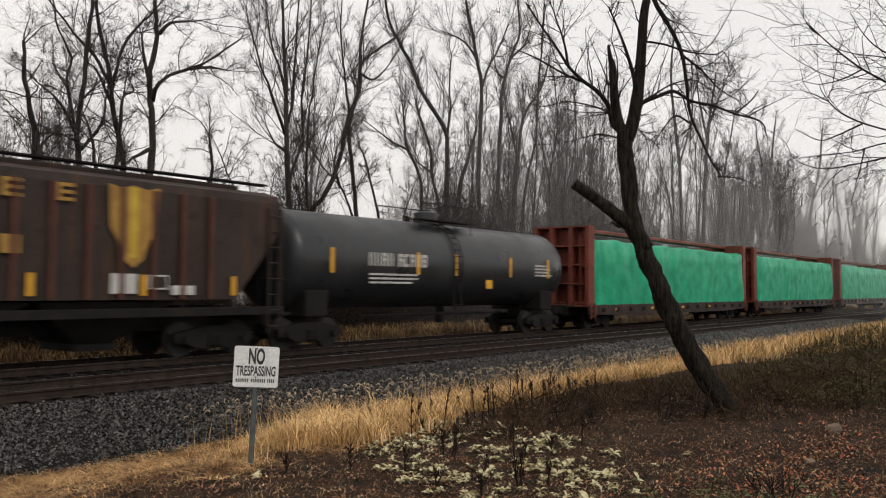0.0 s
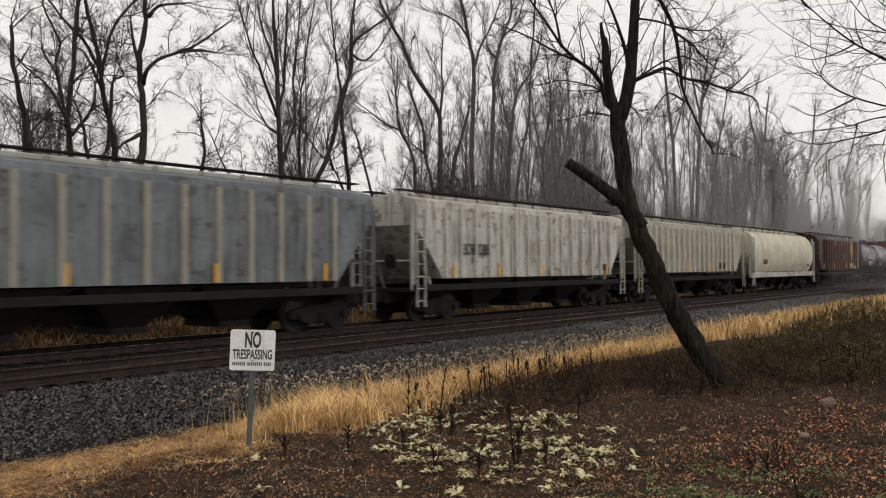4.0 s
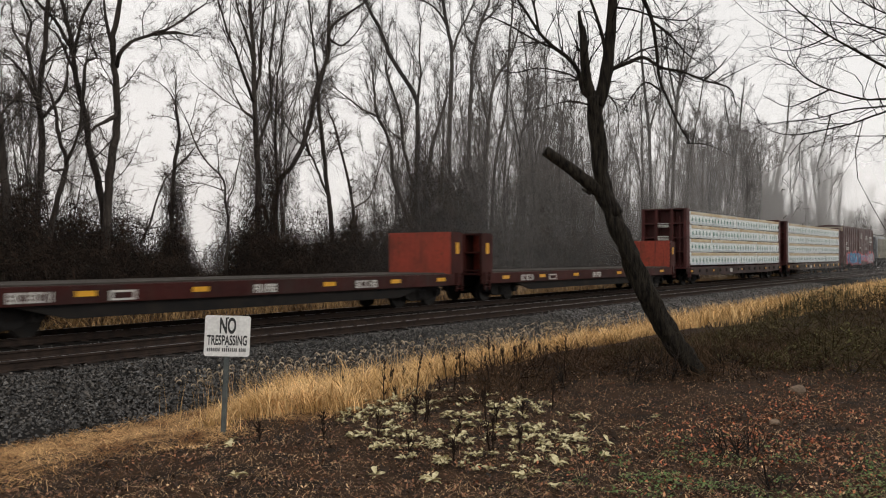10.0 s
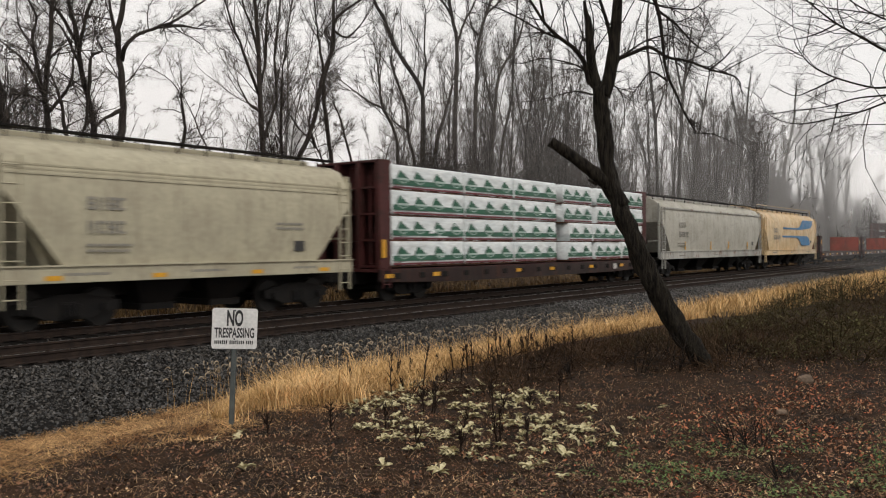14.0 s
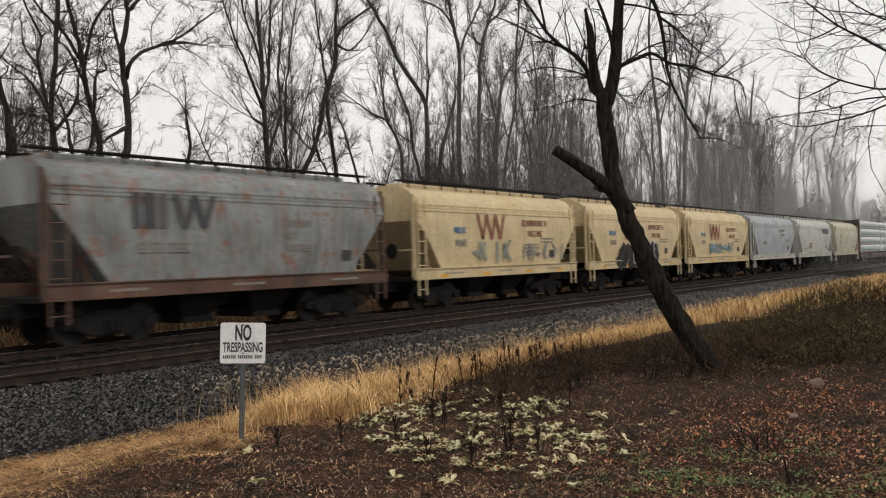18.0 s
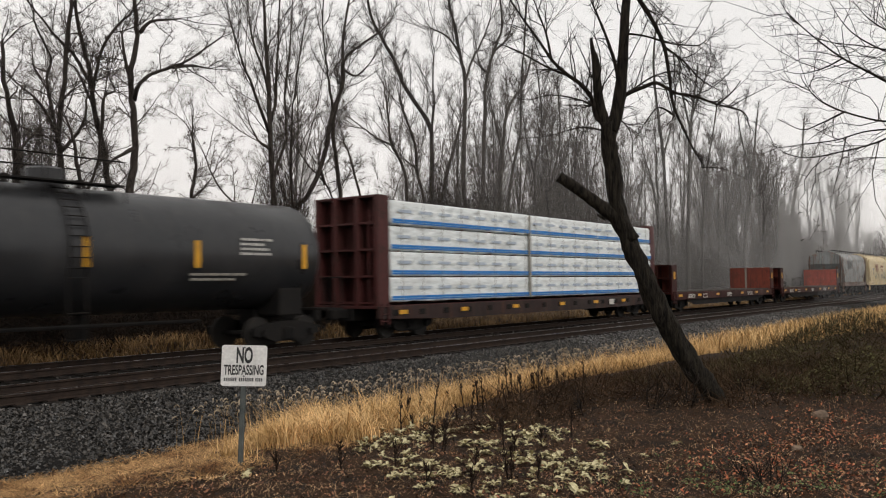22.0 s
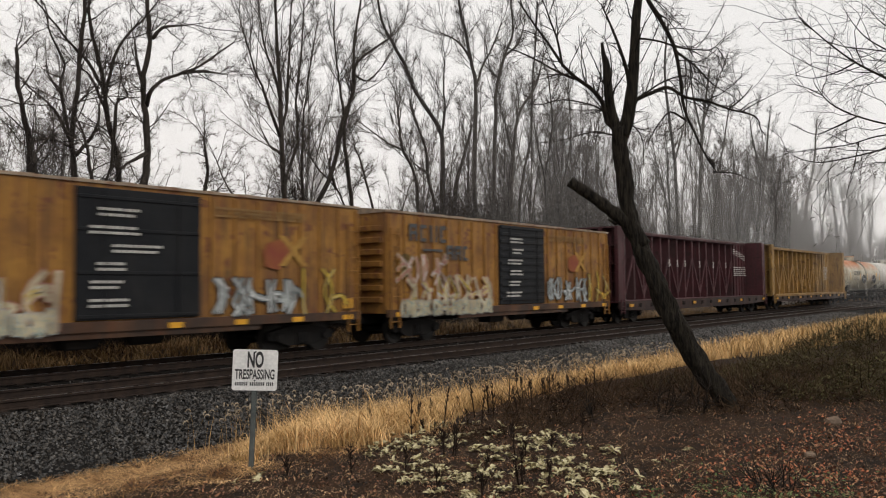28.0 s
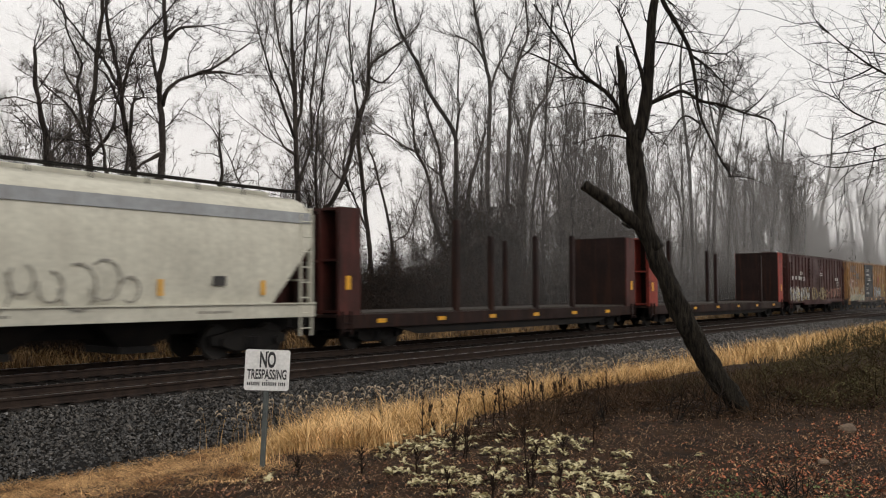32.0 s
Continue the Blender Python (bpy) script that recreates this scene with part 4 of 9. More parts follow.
def edge_tree():
    at = Vector((10.6, -1.6, ground_z(10.6, -1.6)))
    rng = random.Random(9)
    tree = thing("spreading_tree", "bare tree whose thin limbs reach out over the verge", "tree", at=Matrix.Translation(at))
    trunk = Geo()

    def v(x, y, z):
        return Vector((x, y, z)) - at

    big_limb(trunk, [v(10.6, -1.6, -0.4), v(10.55, -1.55, 1.4), v(10.6, -1.6, 3.4), v(10.5, -1.5, 5.6), v(10.6, -1.6, 9.0)], 0.2, 0.04, 10, 0.04, rng)
    part("trunk", trunk, BARK_NEAR, tree, smooth=True)
    nrng = np.random.default_rng(77)
    h = dict(wander=0.24, lift=0.02, fine=(25, 60))
    fine = []
    for pts, r, n in (
            ([v(10.58, -1.58, 2.4), v(10.1, 0.1, 3.29), v(9.45, 1.01, 3.51), v(9.40, 1.36, 3.74), v(9.36, 1.60, 3.92), v(9.32, 1.85, 4.11), v(9.28, 2.06, 4.32), v(9.24, 2.21, 4.49), v(9.21, 2.34, 4.66)], 0.020, 14),
            ([v(10.58, -1.58, 2.9), v(10.1, 0.1, 3.34), v(9.94, 1.07, 3.45), v(9.90, 1.44, 3.48), v(9.87, 1.62, 3.50), v(9.81, 1.96, 3.64), v(9.76, 2.18, 3.79), v(9.73, 2.32, 4.00), v(9.72, 2.35, 4.10)], 0.017, 14),
            ([v(10.58, -1.58, 3.0), v(10.1, 0.1, 3.40), v(10.44, 1.12, 3.50), v(10.39, 1.52, 3.48), v(10.34, 1.84, 3.47), v(10.28, 2.13, 3.40), v(10.20, 2.48, 3.38), v(10.12, 2.78, 3.35)], 0.015, 14),
            ([v(10.58, -1.58, 2.2), v(10.1, 0.1, 3.12), v(9.69, 1.05, 3.35), v(9.65, 1.41, 3.29), v(9.61, 1.66, 3.21), v(9.55, 1.98, 3.15), v(9.49, 2.25, 3.12), v(9.43, 2.47, 3.19), v(9.39, 2.62, 3.33)], 0.015, 14),
            ([v(10.58, -1.58, 3.6), v(10.1, 0.1, 4.02), v(10.19, 1.08, 4.13), v(10.15, 1.45, 4.28), v(10.09, 1.82, 4.40), v(10.04, 2.08, 4.47), v(9.97, 2.39, 4.61), v(9.89, 2.71, 4.62)], 0.011, 14),
            ([v(10.58, -1.58, 3.2), v(10.1, 0.1, 3.76), v(9.45, 1.00, 3.90), v(9.40, 1.39, 4.08), v(9.35, 1.69, 4.30), v(9.32, 1.84, 4.50), v(9.30, 1.94, 4.72)], 0.014, 14),
            ([v(10.58, -1.58, 3.5), v(10.1, 0.1, 4.10), v(9.95, 1.05, 4.25), v(9.90, 1.41, 4.40), v(9.86, 1.66, 4.60), v(9.83, 1.82, 4.84)], 0.014, 14),
            ([v(10.30, 2.02, 4.34), v(10.26, 2.22, 4.25), v(10.21, 2.46, 4.21), v(10.16, 2.65, 4.27)], 0.010, 6),
            ([v(9.57, 1.89, 3.58), v(9.51, 2.13, 3.47), v(9.47, 2.30, 3.43), v(9.42, 2.53, 3.57)], 0.010, 6),
            ([v(10.58, -1.58, 2.5), v(10.1, 0.1, 3.00), v(10.19, 1.11, 3.13), v(10.14, 1.49, 3.12), v(10.10, 1.75, 3.14), v(10.07, 1.93, 3.14)], 0.008, 14),
            ([v(9.81, 1.92, 3.36), v(9.80, 1.98, 3.09), v(9.80, 2.01, 2.99)], 0.008, 6),
            ([v(10.58, -1.58, 3.3), v(10.1, 0.1, 3.81), v(10.44, 1.11, 3.94), v(10.39, 1.50, 4.05), v(10.35, 1.77, 4.08), v(10.30, 2.05, 4.06)], 0.011, 14),
    ):
        g = Geo()
        path = big_limb(g, pts, r, max(r * 0.2, 0.003), 6)
        part("limb", g, BARK_NEAR, tree, smooth=True)
        p = np.array([tuple(q) for q in path])[None]
        s1, r1 = shoots(nrng, p, np.array([r]), min(n, 10) if n > 6 else 3, (0.38 if n > 10 else 0.1, 1.0), (30, 65), (0.12, 0.42), 5, 0.30, 0.02, 0.003, 0.006)
        fine.append(tube_arrays(s1, r1, 4))
        fine += fine_growth(nrng, s1, r1, h, (4, 2, 0), 0.25)
    part("crown", quad_mesh("crown", fine, TWIG_NEAR), None, tree, "bare fine twigs with small buds")


leaning_tree()
edge_tree()


# ---------- grasses, litter and low plants ----------
def np_mesh(name, v, f, mat):
    me = bpy.data.meshes.new(name)
    me.from_pydata(v.reshape(-1, 3).tolist(), [], f.tolist())
    me.materials.append(mat)
    return me


def heights(x, y):
    return np.array([ground_z(a, b) for a, b in zip(x, y)])


def blades(x, y, z, h, w, lean, rng, droop=0.5, segs=3):
    """Bent ribbons standing at x, y, z."""
    n = len(x)
    a = rng.random(n) * 2 * np.pi
    da, wa = np.stack([np.cos(a), np.sin(a)], -1), np.stack([-np.sin(a), np.cos(a)], -1)
    ln = lean * (0.3 + rng.random(n)) * h
    rows = []
    for k in range(segs + 1):
        t = k / segs
        c = np.stack([x, y, z], -1).astype(float)
        c[:, :2] += da * (ln * t ** 1.8)[:, None]
        c[:, 2] += h * (t - droop * t ** 2.4 * np.clip(lean * (0.4 + 0.6 * rng.random(n)), 0, 0.9))
        ww = w * (1 - 0.85 * t)
        e = np.zeros((n, 3))
        e[:, :2] = wa * ww[:, None] / 2
        rows += [c - e, c + e]
    v = np.stack(rows, 1)
    k = 2 * (segs + 1)
    quad = np.array([(2 * i, 2 * i + 1, 2 * i + 3, 2 * i + 2) for i in range(segs)])
    f = (quad[None] + k * np.arange(n)[:, None, None]).reshape(-1, 4)
    return v, f


def ribbons(p, d, length, width, rng):
    """Thin bent stems from p along d, in any direction."""
    n = len(p)
    d = d / np.linalg.norm(d, axis=1)[:, None]
    q = rng.normal(size=(n, 3))
    w = np.cross(d, q)
    w /= np.linalg.norm(w, axis=1)[:, None] + 1e-9
    bend = np.cross(d, w) * (0.5 * (rng.random(n) - 0.5) * length)[:, None]
    ln, ww = length[:, None], width[:, None] / 2
    mid, end = p + d * ln * 0.5 + bend, p + d * ln + bend * 0.3
    v = np.stack([p - w * ww, p + w * ww, mid - w * ww * 0.8, mid + w * ww * 0.8, end - w * ww * 0.3, end + w * ww * 0.3], 1)
    f = (np.array([(0, 1, 3, 2), (2, 3, 5, 4)])[None] + 6 * np.arange(n)[:, None, None]).reshape(-1, 4)
    return v, f


def stuff(name, me, label, category):
    return tagged(new(name, me), label, category, kind="stuff")


def verge_edge(x):
    """The camera-side edge of the dry grass strip."""
    return 7.45 + 0.25 * math.sin(x * 1.3) + 0.12 * math.sin(x * 3.7 + 1) + 0.9 * smooth01(10, 15, x) - 0.2 * smooth01(5, 3, x)


def make_grass():
    rng = np.random.default_rng(11)
    # blades fan out of tussocks
    m = 1500
    tx = 6.15 + 29.5 * rng.random(m) ** 1.6
    lo = np.array([verge_edge(a) for a in tx])
    hi = 10.25 + 0.25 * np.sin(tx * 2.1) + 0.2 * np.sin(tx * 5.3)
    ty = lo + (hi - lo) * rng.random(m) ** 0.9
    stand = tx > 0.80 * ty + 0.1 + 0.25 * rng.normal(size=m)
    tx, ty = tx[stand], ty[stand]
    m = len(tx)
    n = 32000
    i = rng.integers(0, m, n)
    x = tx[i] + 0.10 * rng.normal(size=n)
    y = ty[i] + 0.10 * rng.normal(size=n)
    size = (0.55 + 0.8 * rng.random(m))[i]
    clump = 0.75 + 0.5 * np.array([noise.noise(Vector((a * 1.6, b * 1.6, 2))) for a, b in zip(x, y)])
    h = (0.32 + 0.42 * rng.random(n)) * clump * size * (0.45 + 0.55 * np.clip((x - 0.8 * y) / 0.9, 0, 1))
    v, f = blades(x, y, heights(x, y) - 0.02, h, 0.008 + 0.009 * rng.random(n), 0.85, rng, 0.65)
    stuff("dry_grass", np_mesh("dry_grass", v, f, STRAW), "tall golden dry grass along the ballast", "grass")
    # flattened straw
    n = 34000
    x = np.where(rng.random(n) < 0.85, 3.4 + 6.0 * rng.random(n), -8 + 12 * rng.random(n))
    y = 7.0 + 4.0 * rng.random(n)
    edge = 7.15 + 0.15 * np.sin(x * 3.2) + 0.3 * np.clip((5.6 - x) / 1.2, 0, 1)
    keep = (y > edge + 0.2 * rng.normal(size=n)) & (y < 10.7 + 0.2 * rng.normal(size=n))
    keep &= np.array([noise.noise(Vector((a * 1.3, b * 2.3, 31))) for a, b in zip(x, y)]) > -0.22 + 0.4 * (rng.random(n) - 0.5)
    x, y = x[keep], y[keep]
    v, f = blades(x, y, heights(x, y) + 0.0, 0.02 + 0.065 * rng.random(len(x)) ** 1.5, 0.005 + 0.006 * rng.random(len(x)), 5.5, rng, 0.5)
    stuff("flattened_straw", np_mesh("flattened_straw", v, f, FLAT_STRAW), "matted straw-coloured dead grass", "grass")
    # far tufts by the track and the bank behind it
    n = 12000
    x = 23 + 40 * rng.random(n)
    y = np.where(rng.random(n) < 0.6, 3.0 + 5.0 * rng.random(n), 8.3 + 2.0 * rng.random(n))
    v, f = blades(x, y, heights(x, y), 0.35 + 0.45 * rng.random(n), 0.02 + 0.015 * rng.random(n), 0.6, rng)
    stuff("verge_grass", np_mesh("verge_grass", v, f, STRAW), "pale dry grass farther along the track", "grass")
    n = 26000
    x = 4 + 130 * rng.random(n) ** 1.4
    y = 22.4 + 3.4 * rng.random(n)
    v, f = blades(x, y, heights(x, y), 0.22 + 0.35 * rng.random(n), 0.025 + 0.02 * rng.random(n), 0.8, rng)
    stuff("bank_grass", np_mesh("bank_grass", v, f, STRAW_FAR), "brown and straw grass on the bank behind the train", "grass")
    # nodding seed heads
    n = 430
    x = 7.2 + 15 * rng.random(n) ** 1.1
    y = 8.9 + 1.5 * rng.random(n)
    z = heights(x, y)
    v, f = blades(x, y, z, 0.48 + 0.25 * rng.random(n), 0.006 * np.ones(n), 0.35, rng, 0.2)
    stuff("grass_stalks", np_mesh("grass_stalks", v, f, STRAW), "thin dry grass stalks", "grass")
    g = Geo()
    r2 = random.Random(3)
    for i in range(n):
        p = Vector(v[i, 6:8].mean(0))
        a = r2.uniform(0, 6.28)
        d = Vector((math.cos(a), math.sin(a), 0))
        g.tube([p, p + d * 0.025 + Vector((0, 0, 0.025)), p + d * 0.06 + Vector((0, 0, 0.02)), p + d * 0.085 - Vector((0, 0, 0.02))], [0.005, 0.010, 0.009, 0.003], 4, False)
    stuff("seed_heads", g.mesh("seed_heads", SEED), "pale nodding foxtail seed heads", "grass")


def leaf_bits(x, y, z, size, rng, tilt=0.5):
    """Small folded leaves that lie about."""
    n = len(x)
    a = rng.random(n) * 2 * np.pi
    u = np.stack([np.cos(a), np.sin(a), tilt * (rng.random(n) - 0.5)], -1)
    w = np.stack([-np.sin(a), np.cos(a), tilt * (rng.random(n) - 0.5)], -1)
    up = np.array([0, 0, 1.0])
    c = np.stack([x, y, z], -1)
    s = size[:, None]
    fold = (0.25 * rng.random(n))[:, None]
    v = np.stack([c - u * s, c - u * s * 0.1 + w * s * 0.55 + up * s * fold, c + u * s, c - u * s * 0.1 - w * s * 0.55 + up * s * fold], 1)
    tri = np.array([(0, 2, 1), (0, 3, 2)])
    return v, (tri[None] + 4 * np.arange(n)[:, None, None]).reshape(-1, 3)


def make_litter():
    rng = np.random.default_rng(19)
    n = 62000
    d = 4.2 + 15 * rng.random(n) ** 1.5
    b = np.radians(20 + 68 * rng.random(n))
    x, y = d * np.sin(b), d * np.cos(b)
    wide = rng.random(n) < 0.2
    x = np.where(wide, -9 + 17 * rng.random(n), x)
    y = np.where(wide, -8 + 16 * rng.random(n), y)
    k = y < 9.0
    x, y = x[k], y[k]
    v, f = leaf_bits(x, y, heights(x, y) + 0.004 + 0.02 * rng.random(len(x)), 0.007 + 0.018 * rng.random(len(x)) ** 2, rng, 1.8)
    stuff("leaf_litter", np_mesh("leaf_litter", v, f, LITTER), "brown rotting leaves covering the ground", "leaves")
    n = 36000
    d = 4.2 + 12 * rng.random(n) ** 1.5
    b = np.radians(22 + 66 * rng.random(n))
    x, y = d * np.sin(b), d * np.cos(b)
    wide = rng.random(n) < 0.15
    x = np.where(wide, -9 + 17 * rng.random(n), x)
    y = np.where(wide, -8 + 16 * rng.random(n), y)
    k = y < 8.3
    x, y = x[k], y[k]
    v, f = leaf_bits(x, y, heights(x, y) + 0.01 + 0.02 * rng.random(len(x)), 0.004 + 0.013 * rng.random(len(x)) ** 2.5, rng, 1.8)
    stuff("tan_leaves", np_mesh("tan_leaves", v, f, LITTER_TAN), "bits of tan dead leaf on the dark soil", "leaves")
    n = 4600
    x = np.concatenate([9.6 + 1.5 * rng.normal(size=n // 2), 8.0 + 1.6 * rng.normal(size=n // 2)])
    y = np.concatenate([2.3 + 0.55 * rng.normal(size=n // 2), 1.9 + 0.9 * rng.normal(size=n // 2)])
    k = (np.array([noise.noise(Vector((p * 0.9, q * 0.9, 51))) for p, q in zip(x, y)]) + 0.3 * (rng.random(n) - 0.5) > -0.05) & (np.hypot(x, y) > 4)
    x, y = x[k], y[k]
    v, f = leaf_bits(x, y, heights(x, y) + 0.01 + 0.025 * rng.random(len(x)), 0.009 + 0.016 * rng.random(len(x)) ** 1.5, rng, 1.7)
    stuff("red_leaves", np_mesh("red_leaves", v, f, LITTER_RED), "scattered red and tan fallen leaves", "leaves")
    n = 6400
    x = np.concatenate([6.9 + 0.75 * rng.normal(size=n // 2), 7.3 + 1.0 * rng.normal(size=n // 2)])
    y = np.concatenate([2.5 + 0.55 * rng.normal(size=n // 2), 1.3 + 0.5 * rng.normal(size=n // 2)])
    patch = np.array([noise.noise(Vector((a * 2.2, b2 * 2.2, 7))) for a, b2 in zip(x, y)]) > 0.0
    x, y = x[patch], y[patch]
    v, f = leaf_bits(x, y, heights(x, y) + 0.015 + 0.035 * rng.random(len(x)), 0.009 + 0.011 * rng.random(len(x)), rng, 1.1)
    stuff("ground_ivy", np_mesh("ground_ivy", v, f, GREEN_LEAF), "low green creeping leaves", "plants")
    # thin sticks and dead stems on the ground
    n = 15000
    d = 4.4 + 11 * rng.random(n) ** 1.3
    b = np.radians(22 + 66 * rng.random(n))
    x, y = d * np.sin(b), d * np.cos(b)
    k = y < 8.5
    x, y = x[k], y[k]
    v, f = blades(x, y, heights(x, y) + 0.005, 0.012 + 0.05 * rng.random(len(x)) ** 1.6, 0.003 + 0.003 * rng.random(len(x)), 5.0, rng, 0.2)
    stuff("dead_stems", np_mesh("dead_stems", v, f, LITTER_TAN), "thin dead stems lying on the soil", "twigs")


def make_thicket():
    rng = np.random.default_rng(23)
    # brown tangle round the leaning tree
    n = 20000
    x = 8.6 + 10 * rng.random(n)
    y = 2.6 + 6.0 * rng.random(n)
    front = 2.9 + (12.5 - np.minimum(x, 12.5)) * 0.85 + 0.5 * np.array([noise.noise(Vector((a * 0.8, 2.0, 8))) for a in x])
    k = (y > front) & (y < 6.9 + 0.8 * rng.random(n)) & (np.array([noise.noise(Vector((a * 0.9, b * 0.9, 14))) for a, b in zip(x, y)]) > -0.25)
    x, y, front = x[k], y[k], front[k]
    m = len(x)
    h = (0.08 + 0.34 * rng.random(m) ** 1.5) * np.clip((y - front) / 1.2 + 0.35, 0.3, 1) * (1 - 0.45 * np.clip((x - 12) / 4, 0, 1))
    p = np.stack([x, y, heights(x, y) + 0.5 * h * rng.random(m)], -1)
    d = rng.normal(size=(m, 3)) + np.array([0, 0, 0.5])
    v, f = ribbons(p, d, h * 1.1 + 0.05, 0.006 + 0.008 * rng.random(m), rng)
    stuff("brown_thicket", np_mesh("brown_thicket", v, f, BRUSH_WARM), "tangle of dead brown stems round the leaning tree", "undergrowth")
    # bushes on the low bank
    n = 15000
    x = 13.0 + 16 * rng.random(n) ** 1.2
    y = -0.5 + 6.8 * rng.random(n)
    lump = np.array([noise.noise(Vector((a * 0.45, b * 0.6, 5))) + 0.5 * noise.noise(Vector((a * 1.6, b * 1.6, 9))) for a, b in zip(x, y)])
    side = np.clip((x / np.maximum(y, 0.4) - 2.9) / 1.6, 0, 1)
    k = (y > 1.6 - 0.09 * (x - 12)) & (lump > -0.3)
    x, y, lump, side = x[k], y[k], lump[k], side[k]
    m = len(x)
    top = (0.14 + 0.36 * side) * (0.75 + 0.9 * np.clip(lump, -0.2, 0.6))
    z = heights(x, y) + top * rng.random(m) ** 0.8
    d = rng.normal(size=(m, 3)) + np.array([0, 0, 0.6])
    v, f = ribbons(np.stack([x, y, z], -1), d, 0.12 + 0.3 * rng.random(m), 0.008 + 0.010 * rng.random(m), rng)
    olive = surf("olive_stem", (0.06, 0.047, 0.022), (0.045, 0.03, 0.017), 0.5, 0.9, 0, 0.1, 20, island=0.6)
    leafy = surf("olive_leaf", (0.085, 0.08, 0.03), (0.05, 0.045, 0.02), 0.5, 0.85, 0, 0.1, 20, island=0.6)
    stuff("olive_thicket", np_mesh("olive_thicket", v, f, olive), "olive-brown bushy growth on the low bank", "undergrowth")
    k = rng.random(m) < 0.25 + 0.75 * side
    v, f = leaf_bits(x[k], y[k], z[k] + 0.06, 0.012 + 0.02 * rng.random(k.sum()), rng, 1.8)
    stuff("thicket_leaves", np_mesh("thicket_leaves", v, f, leafy), "small dull leaves in the bushy growth", "undergrowth")


def leaf_mesh(seed):
    """One broad downy leaf that arches out from the origin along +x."""
    rng = random.Random(seed)
    ln, w, rise = 1.0, rng.uniform(0.34, 0.5), rng.uniform(0.1, 0.7)
    side = rng.uniform(-0.35, 0.35)
    vs, fs = [], []
    for i in range(6):
        t = i / 5
        ww = w * math.sin(math.pi * (0.08 + 0.9 * t)) ** 0.8 * 0.5
        z = rise * math.sin(t * 2.2) * 0.6 - 0.12 * t * t
        for s in (-1, 0, 1):
            vs.append((t * ln, s * ww + side * t * t + rng.uniform(-0.03, 0.03), z + abs(s) * 0.09 + rng.uniform(-0.04, 0.04)))
    for i in range(5):
        for s in range(2):
            a = i * 3 + s
            fs.append((a, a + 3, a + 4, a + 1))
    return Geo().add(vs, fs).mesh("leaf", PALE_LEAF, True)


def make_rosettes():
    rng = random.Random(33)
    leaves = [leaf_mesh(i) for i in range(6)]
    spots = []
    while len(spots) < 265:
        r, a = math.sqrt(rng.random()), rng.uniform(0, 6.28)
        u, q = r * math.cos(a) * 2.4, r * math.sin(a) * 1.35
        x, y = 7.9 + u * 0.63 - q * 0.78, 5.6 + u * 0.78 + q * 0.63
        if noise.noise(Vector((x * 1.4, y * 1.4, 12))) < 0.02 and rng.random() < 0.88:
            continue
        spots.append((x, y, rng.uniform(0.04, 0.095)))
    spots += [(rng.gauss(6.9, 0.75), rng.gauss(4.4, 0.55), rng.uniform(0.05, 0.10)) for _ in range(46)]
    spots += [(8.55, 4.28, 0.22), (5.35, 6.85, 0.13), (5.55, 6.75, 0.16), (5.75, 6.95, 0.14), (4.75, 5.7, 0.17), (6.05, 3.6, 0.2), (5.6, 4.2, 0.2), (6.6, 3.55, 0.22), (7.6, 3.9, 0.16), (6.25, 4.6, 0.2), (5.5, 4.75, 0.18), (9.0, 3.6, 0.12)]
    for x, y, s in spots:
        s = s * 0.55 if s > 0.11 else s
        p = thing("rosette_plant", "pale yellow-green downy rosette plant in the leaf litter", "plant", "pale rosette plants", at=pose(x, y, ground_z(x, y) + 0.01))
        k = rng.randint(6, 9)
        for i in range(k):
            o = part("leaf", leaves[rng.randint(0, 5)], None, p)
            sc = s * rng.uniform(0.5, 1.15)
            o.matrix_basis = pose(0, 0, rng.uniform(0, 0.03), rng.uniform(-30, 30), rng.uniform(-22, 16), i * 360 / k + rng.uniform(-40, 40)) @ Matrix.Diagonal((sc, sc, sc, 1))


